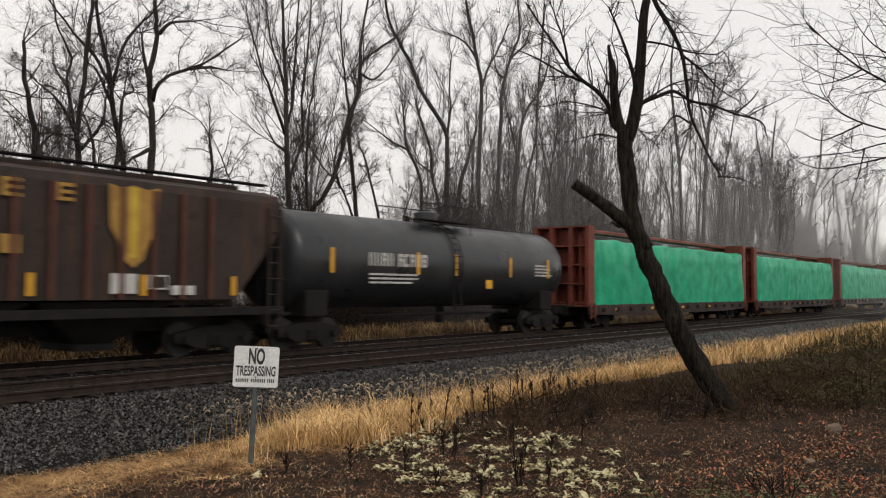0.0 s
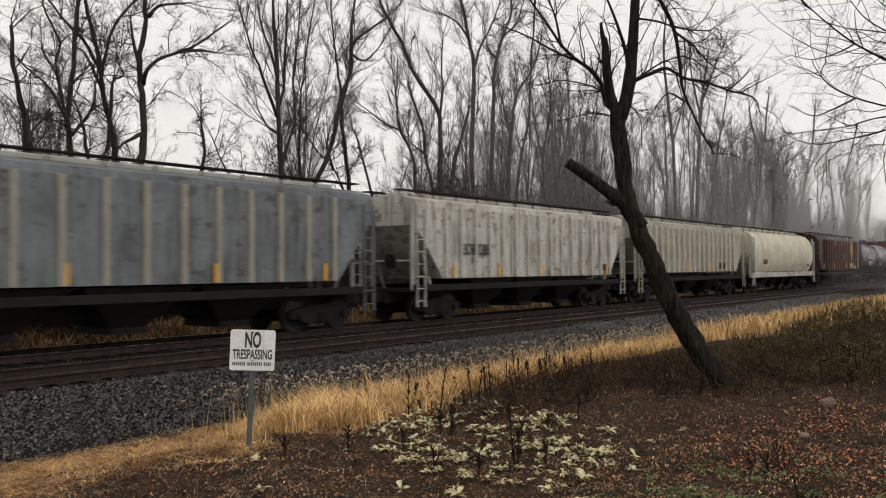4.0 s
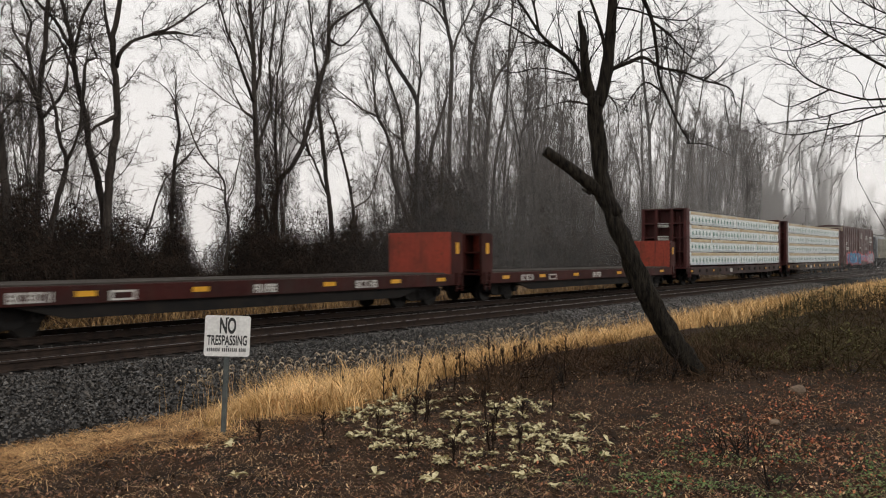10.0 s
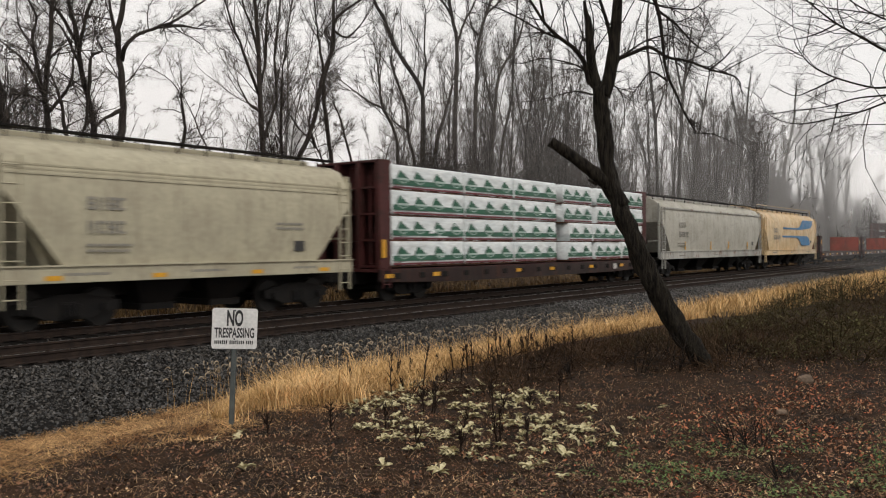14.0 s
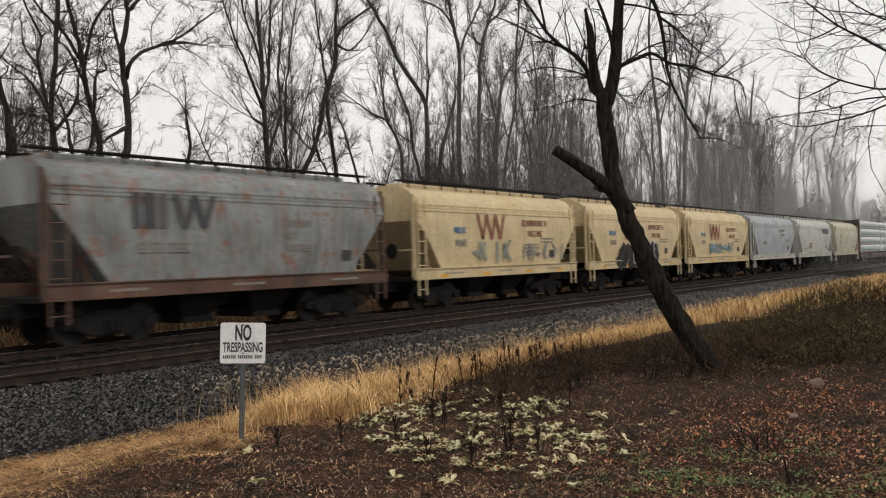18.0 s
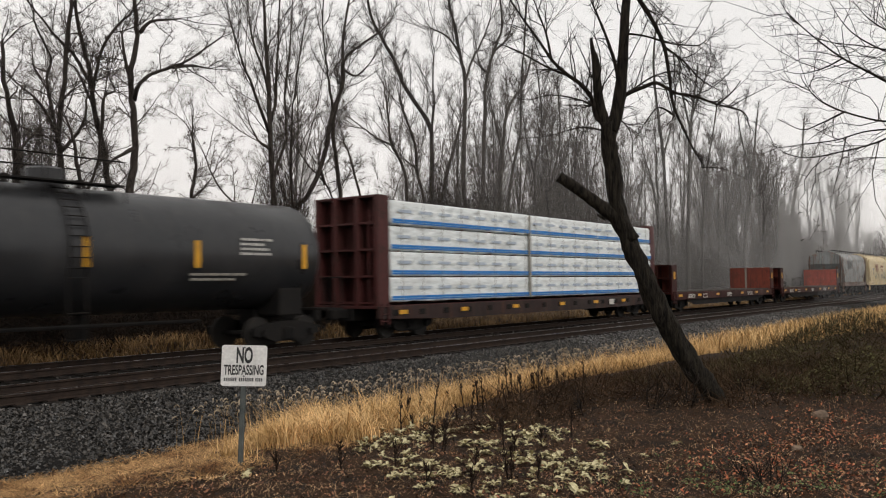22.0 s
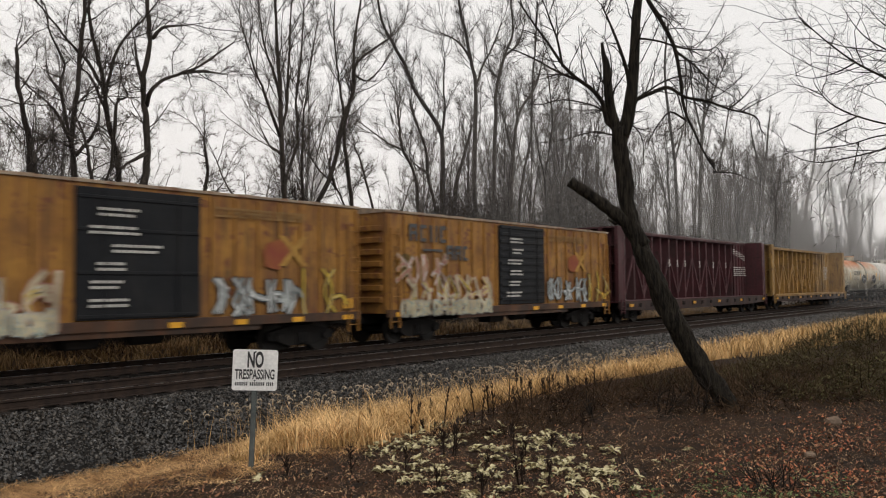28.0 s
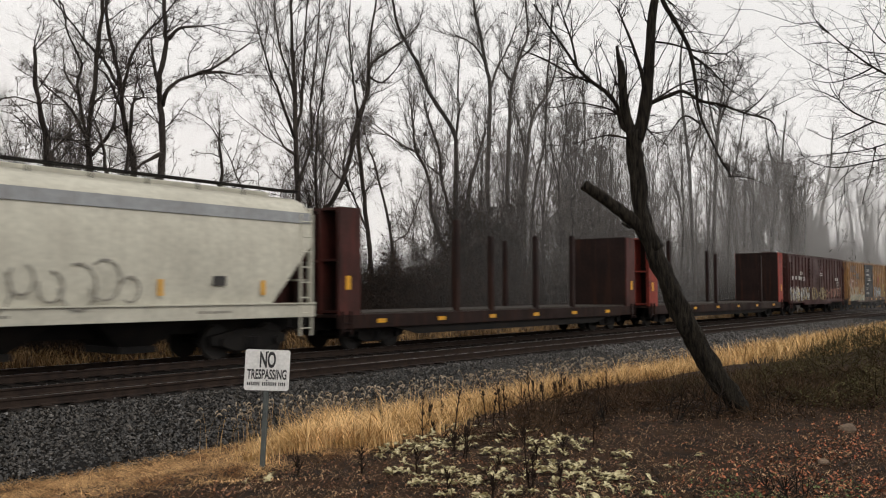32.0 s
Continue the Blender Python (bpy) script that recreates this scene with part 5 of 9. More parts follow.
def make_weeds():
    rng = random.Random(41)
    spots = [(10.1, 7.3), (10.3, 7.1), (10.6, 7.4), (9.7, 6.9), (10.9, 6.8), (11.3, 7.2), (9.2, 7.2), (11.8, 7.6), (12.4, 7.4), (8.4, 7.1), (13.0, 7.0), (9.9, 6.4), (7.1, 5.0), (7.3, 4.7), (6.7, 4.3), (7.0, 4.2), (8.2, 6.2),
             (8.0, 5.1), (12.9, 8.2), (13.8, 8.0), (14.6, 8.1), (11.0, 8.3), (10.4, 8.4), (6.3, 5.0), (5.95, 6.75)]
    spots += [(rng.uniform(8.6, 15.5), rng.uniform(6.9, 8.4)) for _ in range(20)] + [(rng.uniform(6.3, 9.5), rng.uniform(4.2, 6.6)) for _ in range(12)]
    for i, (x, y) in enumerate(spots):
        w = thing("dead_weed", "dark dried weed stalk with a ragged seed spike", "weed", "dried weed stalks", at=pose(x, y, ground_z(x, y) - 0.03, rng.uniform(-8, 8), rng.uniform(-8, 8), rng.uniform(0, 360)))
        h = rng.uniform(0.3, 0.62) if i < 12 else rng.uniform(0.18, 0.4)
        g = Geo()
        g.tube([(0, 0, 0), (0.01, 0, h * 0.5), (0.0, 0.01, h)], [0.010, 0.008, 0.005], 5)
        for _ in range(rng.randint(1, 4)):
            z, a = h * rng.uniform(0.2, 0.7), rng.uniform(0, 6.28)
            g.tube([(0, 0, z), (0.09 * math.cos(a), 0.09 * math.sin(a), z + 0.12)], [0.006, 0.003], 4)
        part("stalk", g, BRUSH, w)
        g = Geo()
        for k in range(14):
            z, a = h * rng.uniform(0.6, 1.02), rng.uniform(0, 6.28)
            g.tube([(0, 0, z), (0.022 * math.cos(a), 0.022 * math.sin(a), z + 0.02), (0.026 * math.cos(a), 0.026 * math.sin(a), z + 0.045)], [0.004, 0.007, 0.002], 4)
        part("seed_spike", g, BRUSH, w)["kind"] = "stuff"


def make_shrubs():
    """Small dark leafless shrubs in the litter."""
    rng = random.Random(63)
    o = dict(levels=4, kids=(5, 5, 5, 4), angle=(20, 60), shrink=(0.4, 0.7), wander=0.2, lift=0.04, bare=0.15)
    for x, y, h, stems in ((7.75, 2.25, 0.34, 8), (6.9, 1.75, 0.22, 8), (7.95, 2.45, 0.26, 6), (11.3, 4.3, 0.45, 7), (10.9, 4.7, 0.5, 7), (12.4, 3.9, 0.4, 6), (10.2, 5.3, 0.4, 6)):
        sh = thing("dead_shrub", "small dark leafless shrub in the leaf litter", "shrub", "dead shrubs", at=pose(x, y, ground_z(x, y) - 0.03))
        wood, twigs = Geo(), Geo()
        for _ in range(stems):
            t = rng.uniform(0, 6.28)
            limb(wood, twigs, rng, Vector((0.06 * math.cos(t), 0.06 * math.sin(t), 0)), (0.6 * math.cos(t), 0.6 * math.sin(t), 1), h * rng.uniform(0.6, 1.2), 0.007, 2, o)
        part("stem", wood.add(twigs.v, twigs.f), TWIG_NEAR, sh)["kind"] = "stuff"


def field_stone(x, y, r, seed):
    rng = random.Random(seed)
    bm = bmesh.new()
    bmesh.ops.create_icosphere(bm, subdivisions=2, radius=r)
    for q in bm.verts:
        q.co *= 1 + 0.3 * noise.noise(q.co * (2.0 / r) + Vector((seed, 0, 0)))
        q.co.z *= 0.75
    me = bpy.data.meshes.new("field_stone")
    bm.to_mesh(me)
    bm.free()
    me.materials.append(FIELD_STONE)
    o = tagged(new("field_stone", me), "small tan field stone among fallen leaves", "stone", "field stones")
    o.matrix_basis = pose(x, y, ground_z(x, y) + r * 0.3, 0, 0, rng.uniform(0, 360))


make_grass()
make_litter()
make_thicket()
make_rosettes()
make_weeds()
make_shrubs()
for i, (x, y, r) in enumerate(((11.55, 2.68, 0.105), (9.5, 2.45, 0.06))):
    field_stone(x, y, r, i)


# ---------- vines and brush at the foot of the wood ----------
def brush_mound(seed, lobes, stems, leaves, width, label):
    """A ragged heap of vines and shoots: lobes are (x, y, radius, height, taper)."""
    rng = np.random.default_rng(seed)
    b = thing("vine_thicket", label, "vines", "vine-covered thickets")
    lb = np.array(lobes, float)

    def scatter(n, low):
        i = rng.choice(len(lb), n, p=(lb[:, 2] * lb[:, 3]) / (lb[:, 2] * lb[:, 3]).sum())
        t = rng.random(n) ** low
        a = rng.random(n) * 2 * np.pi
        r = lb[i, 2] * (1 - lb[i, 4] * t) * np.sqrt(rng.random(n)) * (1 + 0.3 * np.sin(a * 3 + t * 9 + i))
        return np.stack([lb[i, 0] + r * np.cos(a), lb[i, 1] + r * np.sin(a), t * lb[i, 3] * (0.9 + 0.2 * rng.random(n))], -1) + 0.12 * rng.normal(size=(n, 3))

    p = scatter(stems, 1.25)
    d = rng.normal(size=(stems, 3)) * np.array([0.7, 0.7, 0.9]) + np.array([0, 0, -0.5])
    v, f = ribbons(p, d, 0.2 + 0.65 * rng.random(stems) ** 2, width * (0.4 + 0.8 * rng.random(stems)), rng)
    part("stem", np_mesh("stem", v, f, BRUSH), None, b)["kind"] = "stuff"
    p = scatter(leaves, 1.1)
    v, f = leaf_bits(p[:, 0], p[:, 1], p[:, 2], width * (0.9 + 1.2 * rng.random(leaves)), rng, 2.2)
    part("leaf", np_mesh("leaf", v, f, VINE_LEAF), None, b)["kind"] = "stuff"
    return b


def thickets():
    rng = random.Random(77)
    kinds = [
        brush_mound(1, [(0, 0, 1.5, 3.2, 0.75), (0.1, 0, 0.7, 5.8, 0.5), (1.2, 0.3, 1.3, 1.6, 0.5), (-1.2, 0.2, 1.2, 1.7, 0.5)], 9000, 6000, 0.020, "ragged cone of dark vines over a dead trunk"),
        brush_mound(2, [(0, 0, 1.7, 3.2, 0.5), (1.8, 0.4, 1.3, 2.5, 0.4), (-1.8, -0.2, 1.4, 2.8, 0.5), (0.8, 0.2, 0.6, 4.6, 0.4), (-1.1, 0, 0.5, 4.0, 0.4)], 6500, 4200, 0.021, "dark vine-covered brush at the wood's edge"),
        brush_mound(3, [(0, 0, 1.0, 7.4, 0.45), (0.9, 0.3, 0.8, 5.8, 0.5), (-0.9, 0.2, 0.8, 6.4, 0.5), (0, 0, 1.9, 2.8, 0.5)], 6500, 4200, 0.021, "tall dark mass of vines climbing the trees"),
        brush_mound(4, [(0, 0, 2.0, 1.7, 0.4), (2.0, 0.2, 1.5, 2.1, 0.5), (-2.1, 0.2, 1.5, 1.6, 0.5), (0.5, 0, 0.4, 3.0, 0.3)], 5200, 3400, 0.021, "low dark brush at the foot of the wood"),
        brush_mound(5, [(0, 0, 2.6, 2.4, 0.5), (2.2, 0, 1.8, 3.4, 0.6), (-2.4, 0.3, 1.9, 1.9, 0.5)], 2600, 1600, 0.036, "dim brown brush deep in the wood"),
    ]
    used = set()

    def put(k, x, y, tall=1.0):
        m = pose(x, y, ground_z(x, y) - 0.2, 0, 0, rng.uniform(0, 360)) @ Matrix.Diagonal((1, 1, tall * rng.uniform(0.85, 1.15), 1))
        if k in used:
            copy_thing(kinds[k], m)
        else:
            kinds[k].matrix_basis = m
            used.add(k)

    for k, b, y in ((1, 0.44, 26), (1, 0.49, 27), (1, 0.505, 29), (3, 0.53, 27.5), (3, 0.565, 28), (1, 0.55, 30), (1, 0.62, 29.5), (3, 0.61, 28), (3, 0.66, 27.5), (0, 0.723, 29), (3, 0.695, 28.5), (3, 0.745, 28), (0, 0.73, 30), (1, 0.835, 29), (1, 1.05, 28.5), (1, 1.085, 29.5), (1, 1.15, 29), (1, 1.2, 28),  (1, 0.87, 28.5), (2, 0.885, 29.5),
                    (2, 0.915, 29), (1, 0.93, 28), (3, 0.97, 27.5), (1, 1.0, 30), (3, 1.12, 28), (3, 1.17, 29), (1, 1.23, 29), (2, 1.29, 30), (1, 1.27, 28), (2, 1.345, 30), (2, 1.39, 30.5), (2, 1.43, 31), (2, 1.475, 31), (2, 1.31, 28.5), (2, 1.37, 28.8), (2, 1.42, 29), (2, 1.46, 29.2), (1, 1.33, 27.5), (1, 1.4, 27.8), (1, 1.36, 29),
                    (1, 1.44, 29.5), (1, 1.51, 30), (1, 1.56, 27.5), (1, 1.6, 29), (2, 1.62, 32), (1, 1.66, 30), (1, 1.72, 28), (2, 1.78, 32), (1, 1.8, 29), (1, 1.88, 28), (1, 1.95, 30), (2, 1.98, 32), (1, 2.04, 28), (1, 2.14, 29), (1, 2.22, 27.5), (2, 2.25, 31), (1, 2.32, 28), (1, 2.44, 27), (1, 2.56, 28), (2, 2.6, 30), (1, 2.7, 27), (1, 2.82, 27), (1, 2.95, 27), (3, 3.2, 26), (1, 3.5, 26), (3, 3.9, 26)):
        put(k, b * y, y)
    for b, y in ((0.38, 28), (0.41, 29), (0.455, 28), (0.475, 29.5), (0.5, 27), (0.52, 28.5), (0.545, 29), (0.58, 27.5), (0.6, 29), (0.635, 30), (0.66, 29), (0.9, 29.5), (0.95, 28.5), (1.02, 29), (1.06, 28), (1.1, 30)):
        put(1, b * y, y, 0.85)
    for i in range(80):
        y = rng.uniform(33, 60)
        b = rng.uniform(1.15, 3.6) if i % 5 else rng.uniform(0.36, 0.62)
        put(4, b * y, y)
    for i in range(36):
        put(4, rng.uniform(52, 150), rng.uniform(25, 36))
    for i in range(44):
        put(4, rng.uniform(95, 210), rng.uniform(24, 34), rng.uniform(1.8, 3.6))
    for i in range(10):
        put(4, rng.uniform(60, 140), rng.uniform(-6, 6))
    # the wood closes up behind, tall and dim
    for i in range(40):
        y = rng.uniform(37, 56)
        b = rng.uniform(1.15, 3.4)
        put(4, b * y, y, rng.uniform(1.8, 3.2))


def saplings():
    """Clumps of thin upright young trees that fill the wood with brown haze."""
    rng = random.Random(90)
    kinds = []
    for k in range(4):
        wood, paths, radii = Geo(), [], []
        for _ in range(6):
            a, d = rng.uniform(0, 6.28), rng.uniform(0.1, 1.3)
            h = rng.uniform(4.5, 8.5)
            path = bend_path(rng, (d * math.cos(a), d * math.sin(a), -0.3), (rng.uniform(-0.2, 0.2), rng.uniform(-0.2, 0.2), 1), h, 8, 0.10, 0.03)
            r = rng.uniform(0.03, 0.06)
            wood.tube(path, [r + (r * 0.25 - r) * i / 8 for i in range(9)], 5)
            paths.append(path)
            radii.append(r)
        tr = thing("sapling", "clump of thin leafless young trees with upright shoots", "tree", "saplings in the wood")
        clothe(tr, wood, paths, radii, "t", 300 + k, 0.8, (6, 4, 0))
        kinds.append(tr)
    for i in range(120):
        y = rng.uniform(26.5, 44)
        b = rng.uniform(1.2, 4.4) if i % 14 else rng.uniform(0.4, 0.58)
        m = pose(b * y, y, ground_z(b * y, y), rng.uniform(-4, 4), rng.uniform(-4, 4), rng.uniform(0, 360))
        if i < 4:
            kinds[i].matrix_basis = m
        else:
            copy_thing(kinds[i % 4], m)


thickets()
saplings()


# ---------- flat translucent veils that stand in for misty distance haze ---
def haze_veil_material(thick, far=None):
    """thick: how much it veils; far: (from, to, at least, at most) where the put-in haze grows along the track."""
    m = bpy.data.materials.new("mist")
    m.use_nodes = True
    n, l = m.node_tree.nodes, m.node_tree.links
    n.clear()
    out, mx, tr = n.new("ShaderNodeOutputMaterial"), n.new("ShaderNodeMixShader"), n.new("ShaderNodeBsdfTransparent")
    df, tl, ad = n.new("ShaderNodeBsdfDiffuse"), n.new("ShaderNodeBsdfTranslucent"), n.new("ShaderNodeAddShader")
    # normals point up and down to give the veil the brightness of sky-lit haze
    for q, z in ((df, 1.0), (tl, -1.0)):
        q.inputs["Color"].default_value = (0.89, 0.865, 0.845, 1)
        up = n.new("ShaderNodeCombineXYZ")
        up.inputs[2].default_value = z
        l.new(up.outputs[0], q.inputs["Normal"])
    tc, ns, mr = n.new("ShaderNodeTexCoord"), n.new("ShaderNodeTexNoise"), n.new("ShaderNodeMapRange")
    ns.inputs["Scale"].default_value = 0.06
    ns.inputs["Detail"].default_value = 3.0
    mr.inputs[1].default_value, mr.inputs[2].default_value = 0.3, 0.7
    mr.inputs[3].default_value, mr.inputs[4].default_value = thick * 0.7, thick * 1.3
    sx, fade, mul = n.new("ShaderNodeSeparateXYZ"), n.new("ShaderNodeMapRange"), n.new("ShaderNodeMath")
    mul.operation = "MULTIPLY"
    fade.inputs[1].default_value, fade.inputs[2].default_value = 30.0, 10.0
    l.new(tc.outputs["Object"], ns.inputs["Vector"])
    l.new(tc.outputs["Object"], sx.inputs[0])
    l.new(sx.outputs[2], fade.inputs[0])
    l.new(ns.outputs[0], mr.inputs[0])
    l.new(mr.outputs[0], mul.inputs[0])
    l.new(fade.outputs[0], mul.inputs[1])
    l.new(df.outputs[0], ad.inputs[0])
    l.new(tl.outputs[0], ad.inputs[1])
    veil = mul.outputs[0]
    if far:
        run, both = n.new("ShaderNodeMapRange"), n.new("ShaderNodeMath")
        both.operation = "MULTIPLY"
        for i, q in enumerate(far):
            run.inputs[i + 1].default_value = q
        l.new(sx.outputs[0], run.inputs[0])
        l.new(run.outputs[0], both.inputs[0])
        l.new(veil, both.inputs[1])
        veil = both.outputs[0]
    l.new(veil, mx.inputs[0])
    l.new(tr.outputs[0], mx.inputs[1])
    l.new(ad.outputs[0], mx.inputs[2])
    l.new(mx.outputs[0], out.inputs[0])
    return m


def make_haze_veils():
    # each flat sheet adds its share of distance haze over what stands behind
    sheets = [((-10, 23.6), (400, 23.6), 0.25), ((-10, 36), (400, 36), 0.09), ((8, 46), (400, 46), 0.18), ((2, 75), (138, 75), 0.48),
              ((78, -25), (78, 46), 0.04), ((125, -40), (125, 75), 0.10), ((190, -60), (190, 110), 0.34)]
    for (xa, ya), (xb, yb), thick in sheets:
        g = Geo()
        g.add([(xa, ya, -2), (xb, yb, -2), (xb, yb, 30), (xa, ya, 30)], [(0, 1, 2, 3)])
        tagged(new("mist_bank", g.mesh("mist_bank", haze_veil_material(thick, (24, 95, 0.01, 0.85) if ya == 23.6 else None))), "flat translucent sheet that stands in for misty haze between the trees", "mist", kind="stuff")


make_haze_veils()


# ---------- railcars: x along the track, near side at -y, rail top at z 0 ----------
SHARED = {}


def shared(key, make, mat, smooth=False):
    if key not in SHARED:
        SHARED[key] = recalc(make().mesh(key, mat, smooth))
    return SHARED[key]


def g_side_frame():
    g = Geo()
    prof = [(-1.25, 0.40), (-1.25, 0.62), (-0.75, 0.72), (-0.35, 0.80), (0.35, 0.80), (0.75, 0.72), (1.25, 0.62), (1.25, 0.40), (0.95, 0.36), (0.5, 0.22), (-0.5, 0.22), (-0.95, 0.36)]
    g.poly(prof, -0.08, 0.16)
    g.box(-0.22, 0.22, -0.13, 0.13, 0.26, 0.62)
    for x in (-0.13, 0, 0.13):
        g.tube([(x, -0.14, 0.3), (x, -0.14, 0.58)], 0.06, 8)
    for s in (-1, 1):
        g.disc((s * 0.89, -0.13, 0.46), (0, 1, 0), 0.12, 0.14, 12)
    return g


def g_wheel():
    g = Geo()
    g.disc((0, 0, 0), (0, 1, 0), 0.455, 0.12, 28)
    g.disc((0, 0.07, 0), (0, 1, 0), 0.485, 0.03, 28)
    g.disc((0, -0.07, 0), (0, 1, 0), 0.16, 0.06, 14)
    return g


def g_bolster():
    g = Geo()
    g.box(-0.22, 0.22, -0.95, 0.95, 0.42, 0.72, 0.03)
    for s in (-1, 1):
        g.tube([(s * 0.89, -0.98, 0.46), (s * 0.89, 0.98, 0.46)], 0.08, 10)
        g.box(s * 0.45 - 0.05, s * 0.45 + 0.05, -0.8, 0.8, 0.3, 0.42)
    return g


def bogie(car, x, tone=None):
    b = part("bogie", shared("bolster", g_bolster, BLACK_STEEL), None, car, "black cast-steel bogie with two axles")
    b.location = (x, 0, 0)
    for s in (-1, 1):
        f = part("side_frame", shared("side_frame" + (tone.name if tone else ""), g_side_frame, tone or BLACK_STEEL), None, b)
        f.location = (0, s * 1.0, 0)
        if s > 0:
            f.rotation_euler = (0, 0, math.pi)
        for e in (-1, 1):
            w = part("wheel", shared("wheel", g_wheel, WHEEL_STEEL, False), None, b)
            w.location = (e * 0.89, s * 0.755, 0.456)
            if s > 0:
                w.rotation_euler = (0, 0, math.pi)


def g_coupler():
    g = Geo()
    g.box(-0.55, 0.25, -0.11, 0.11, 0.72, 1.0, 0.02)
    g.box(0.2, 0.5, -0.16, 0.16, 0.68, 1.02, 0.05)
    g.tube([(0.1, -0.35, 0.75), (0.3, -0.38, 0.45), (0.55, -0.3, 0.36)], 0.03, 6)
    return g


def coupler(car, x, s):
    c = part("coupler", shared("coupler", g_coupler, BLACK_STEEL), None, car)
    c.location = (x, 0, 0)
    if s < 0:
        c.rotation_euler = (0, 0, math.pi)


def ladder_geo(h, w=0.42, rungs=8):
    g = Geo()
    for s in (-1, 1):
        g.box(s * w / 2 - 0.02, s * w / 2 + 0.02, -0.03, 0.03, 0, h)
    for i in range(rungs):
        z = (i + 0.5) * h / rungs
        g.tube([(-w / 2, -0.01, z), (w / 2, -0.01, z)], 0.016, 6)
    return g


def ladder(car, x, y, z, h, mat, turn=0, w=0.42, rungs=8):
    key = "ladder_%s_%.2f_%.2f_%d" % (mat.name, h, w, rungs)
    o = part("ladder", shared(key, lambda: ladder_geo(h, w, rungs), mat), None, car)
    o.location = (x, y, z)
    o.rotation_euler = (0, 0, turn)


def rect(car, name, x0, x1, z0, z1, y, mat, label="", t=0.006):
    return part(name, Geo().box(x0, x1, y - t, y, z0, z1), mat, car, label)


def reflectors(car, xs, z, y, w=0.42, h=0.13):
    for x in xs:
        rect(car, "reflector", x - w / 2, x + w / 2, z, z + h, y, YELLOW, "yellow reflective strip")


def markings(car, x, z, h, words, mat, y, label="stencilled line of plain bars", pitch=0.72):
    """A line of lettering as plain upright bars, one word after another."""
    g = Geo()
    p = x
    rr = random.Random(int(x * 10) + int(z * 100) + sum(words))
    for n in words:
        for _ in range(n):
            w = h * pitch * rr.uniform(0.72, 0.95)
            a, kind = p, rr.randint(0, 3)
            g.box(a, a + w * 0.28, y - 0.005, y, z, z + h)
            if kind != 1:
                g.box(a + w * 0.68, a + w * 0.92, y - 0.005, y, z, z + h)
            if kind != 2:
                g.box(a + w * 0.2, a + w * 0.75, y - 0.0045, y, z + h * 0.78, z + h)
            if kind in (0, 3):
                g.box(a + w * 0.2, a + w * 0.75, y - 0.0045, y, z + h * 0.4, z + h * 0.58)
            if kind in (1, 3):
                g.box(a + w * 0.2, a + w * 0.75, y - 0.0045, y, z, z + h * 0.2)
            p += h * pitch
        p += h * pitch * 0.6
    return part("marking", g, mat, car, label)


def small_lines(car, x, z, rows, w, mat, y):
    g = Geo()
    rr = random.Random(int(x * 31) + int(z * 57) + rows)
    for i in range(rows):
        a = x
        while a < x + w * rr.uniform(0.75, 1.0):
            b = a + rr.uniform(0.08, 0.2)
            g.box(a, b, y - 0.004, y, z - i * 0.13, z - i * 0.13 + 0.065)
            a = b + 0.04
    part("data_panel", g, mat, car, "small stencilled data lines as plain bars")


def stroke(g, pts, w, y):
    for a, b in zip(pts[:-1], pts[1:]):
        d = Vector((b[0] - a[0], b[1] - a[1]))
        if d.length < 1e-5:
            continue
        d.normalize()
        n = Vector((-d.y, d.x)) * w / 2
        e = d * w * 0.3
        q = [(a[0] - e.x + n.x, a[1] - e.y + n.y), (b[0] + e.x + n.x, b[1] + e.y + n.y), (b[0] + e.x - n.x, b[1] + e.y - n.y), (a[0] - e.x - n.x, a[1] - e.y - n.y)]
        g.poly(q[::-1] if (q[1][0] - q[0][0]) * (q[2][1] - q[1][1]) - (q[1][1] - q[0][1]) * (q[2][0] - q[1][0]) > 0 else q, y, 0.002)


def spray(name, c):
    return surf("spray_" + name, c, tuple(v * 0.6 for v in c), 2.2, 0.6, 0, 0.02, 20, (0.1, 0.06, 0.04), 0.5, GRIME, 0.35, spec=0.15)


SPRAYS = {"pink": (0.62, 0.10, 0.12), "blue": (0.015, 0.085, 0.27), "sky": (0.07, 0.36, 0.60), "white": (0.68, 0.69, 0.68), "black": (0.025, 0.025, 0.028),
          "silver": (0.34, 0.36, 0.35), "teal": (0.26, 0.36, 0.32), "orange": (0.5, 0.16, 0.05), "yellow": (0.55, 0.38, 0.06), "cream": (0.52, 0.45, 0.3), "rose": (0.4, 0.2, 0.16), "green": (0.08, 0.2, 0.1)}


def blob(g, rng, cx, cz, rx, rz, y, n=18, rough=0.35):
    pts = []
    for i in range(n):
        a = -2 * math.pi * i / n
        k = 1 + rng.uniform(-rough, rough)
        pts.append((cx + math.cos(a) * rx * k, cz + math.sin(a) * rz * k))
    g.poly(pts[::-1], y, 0.002)


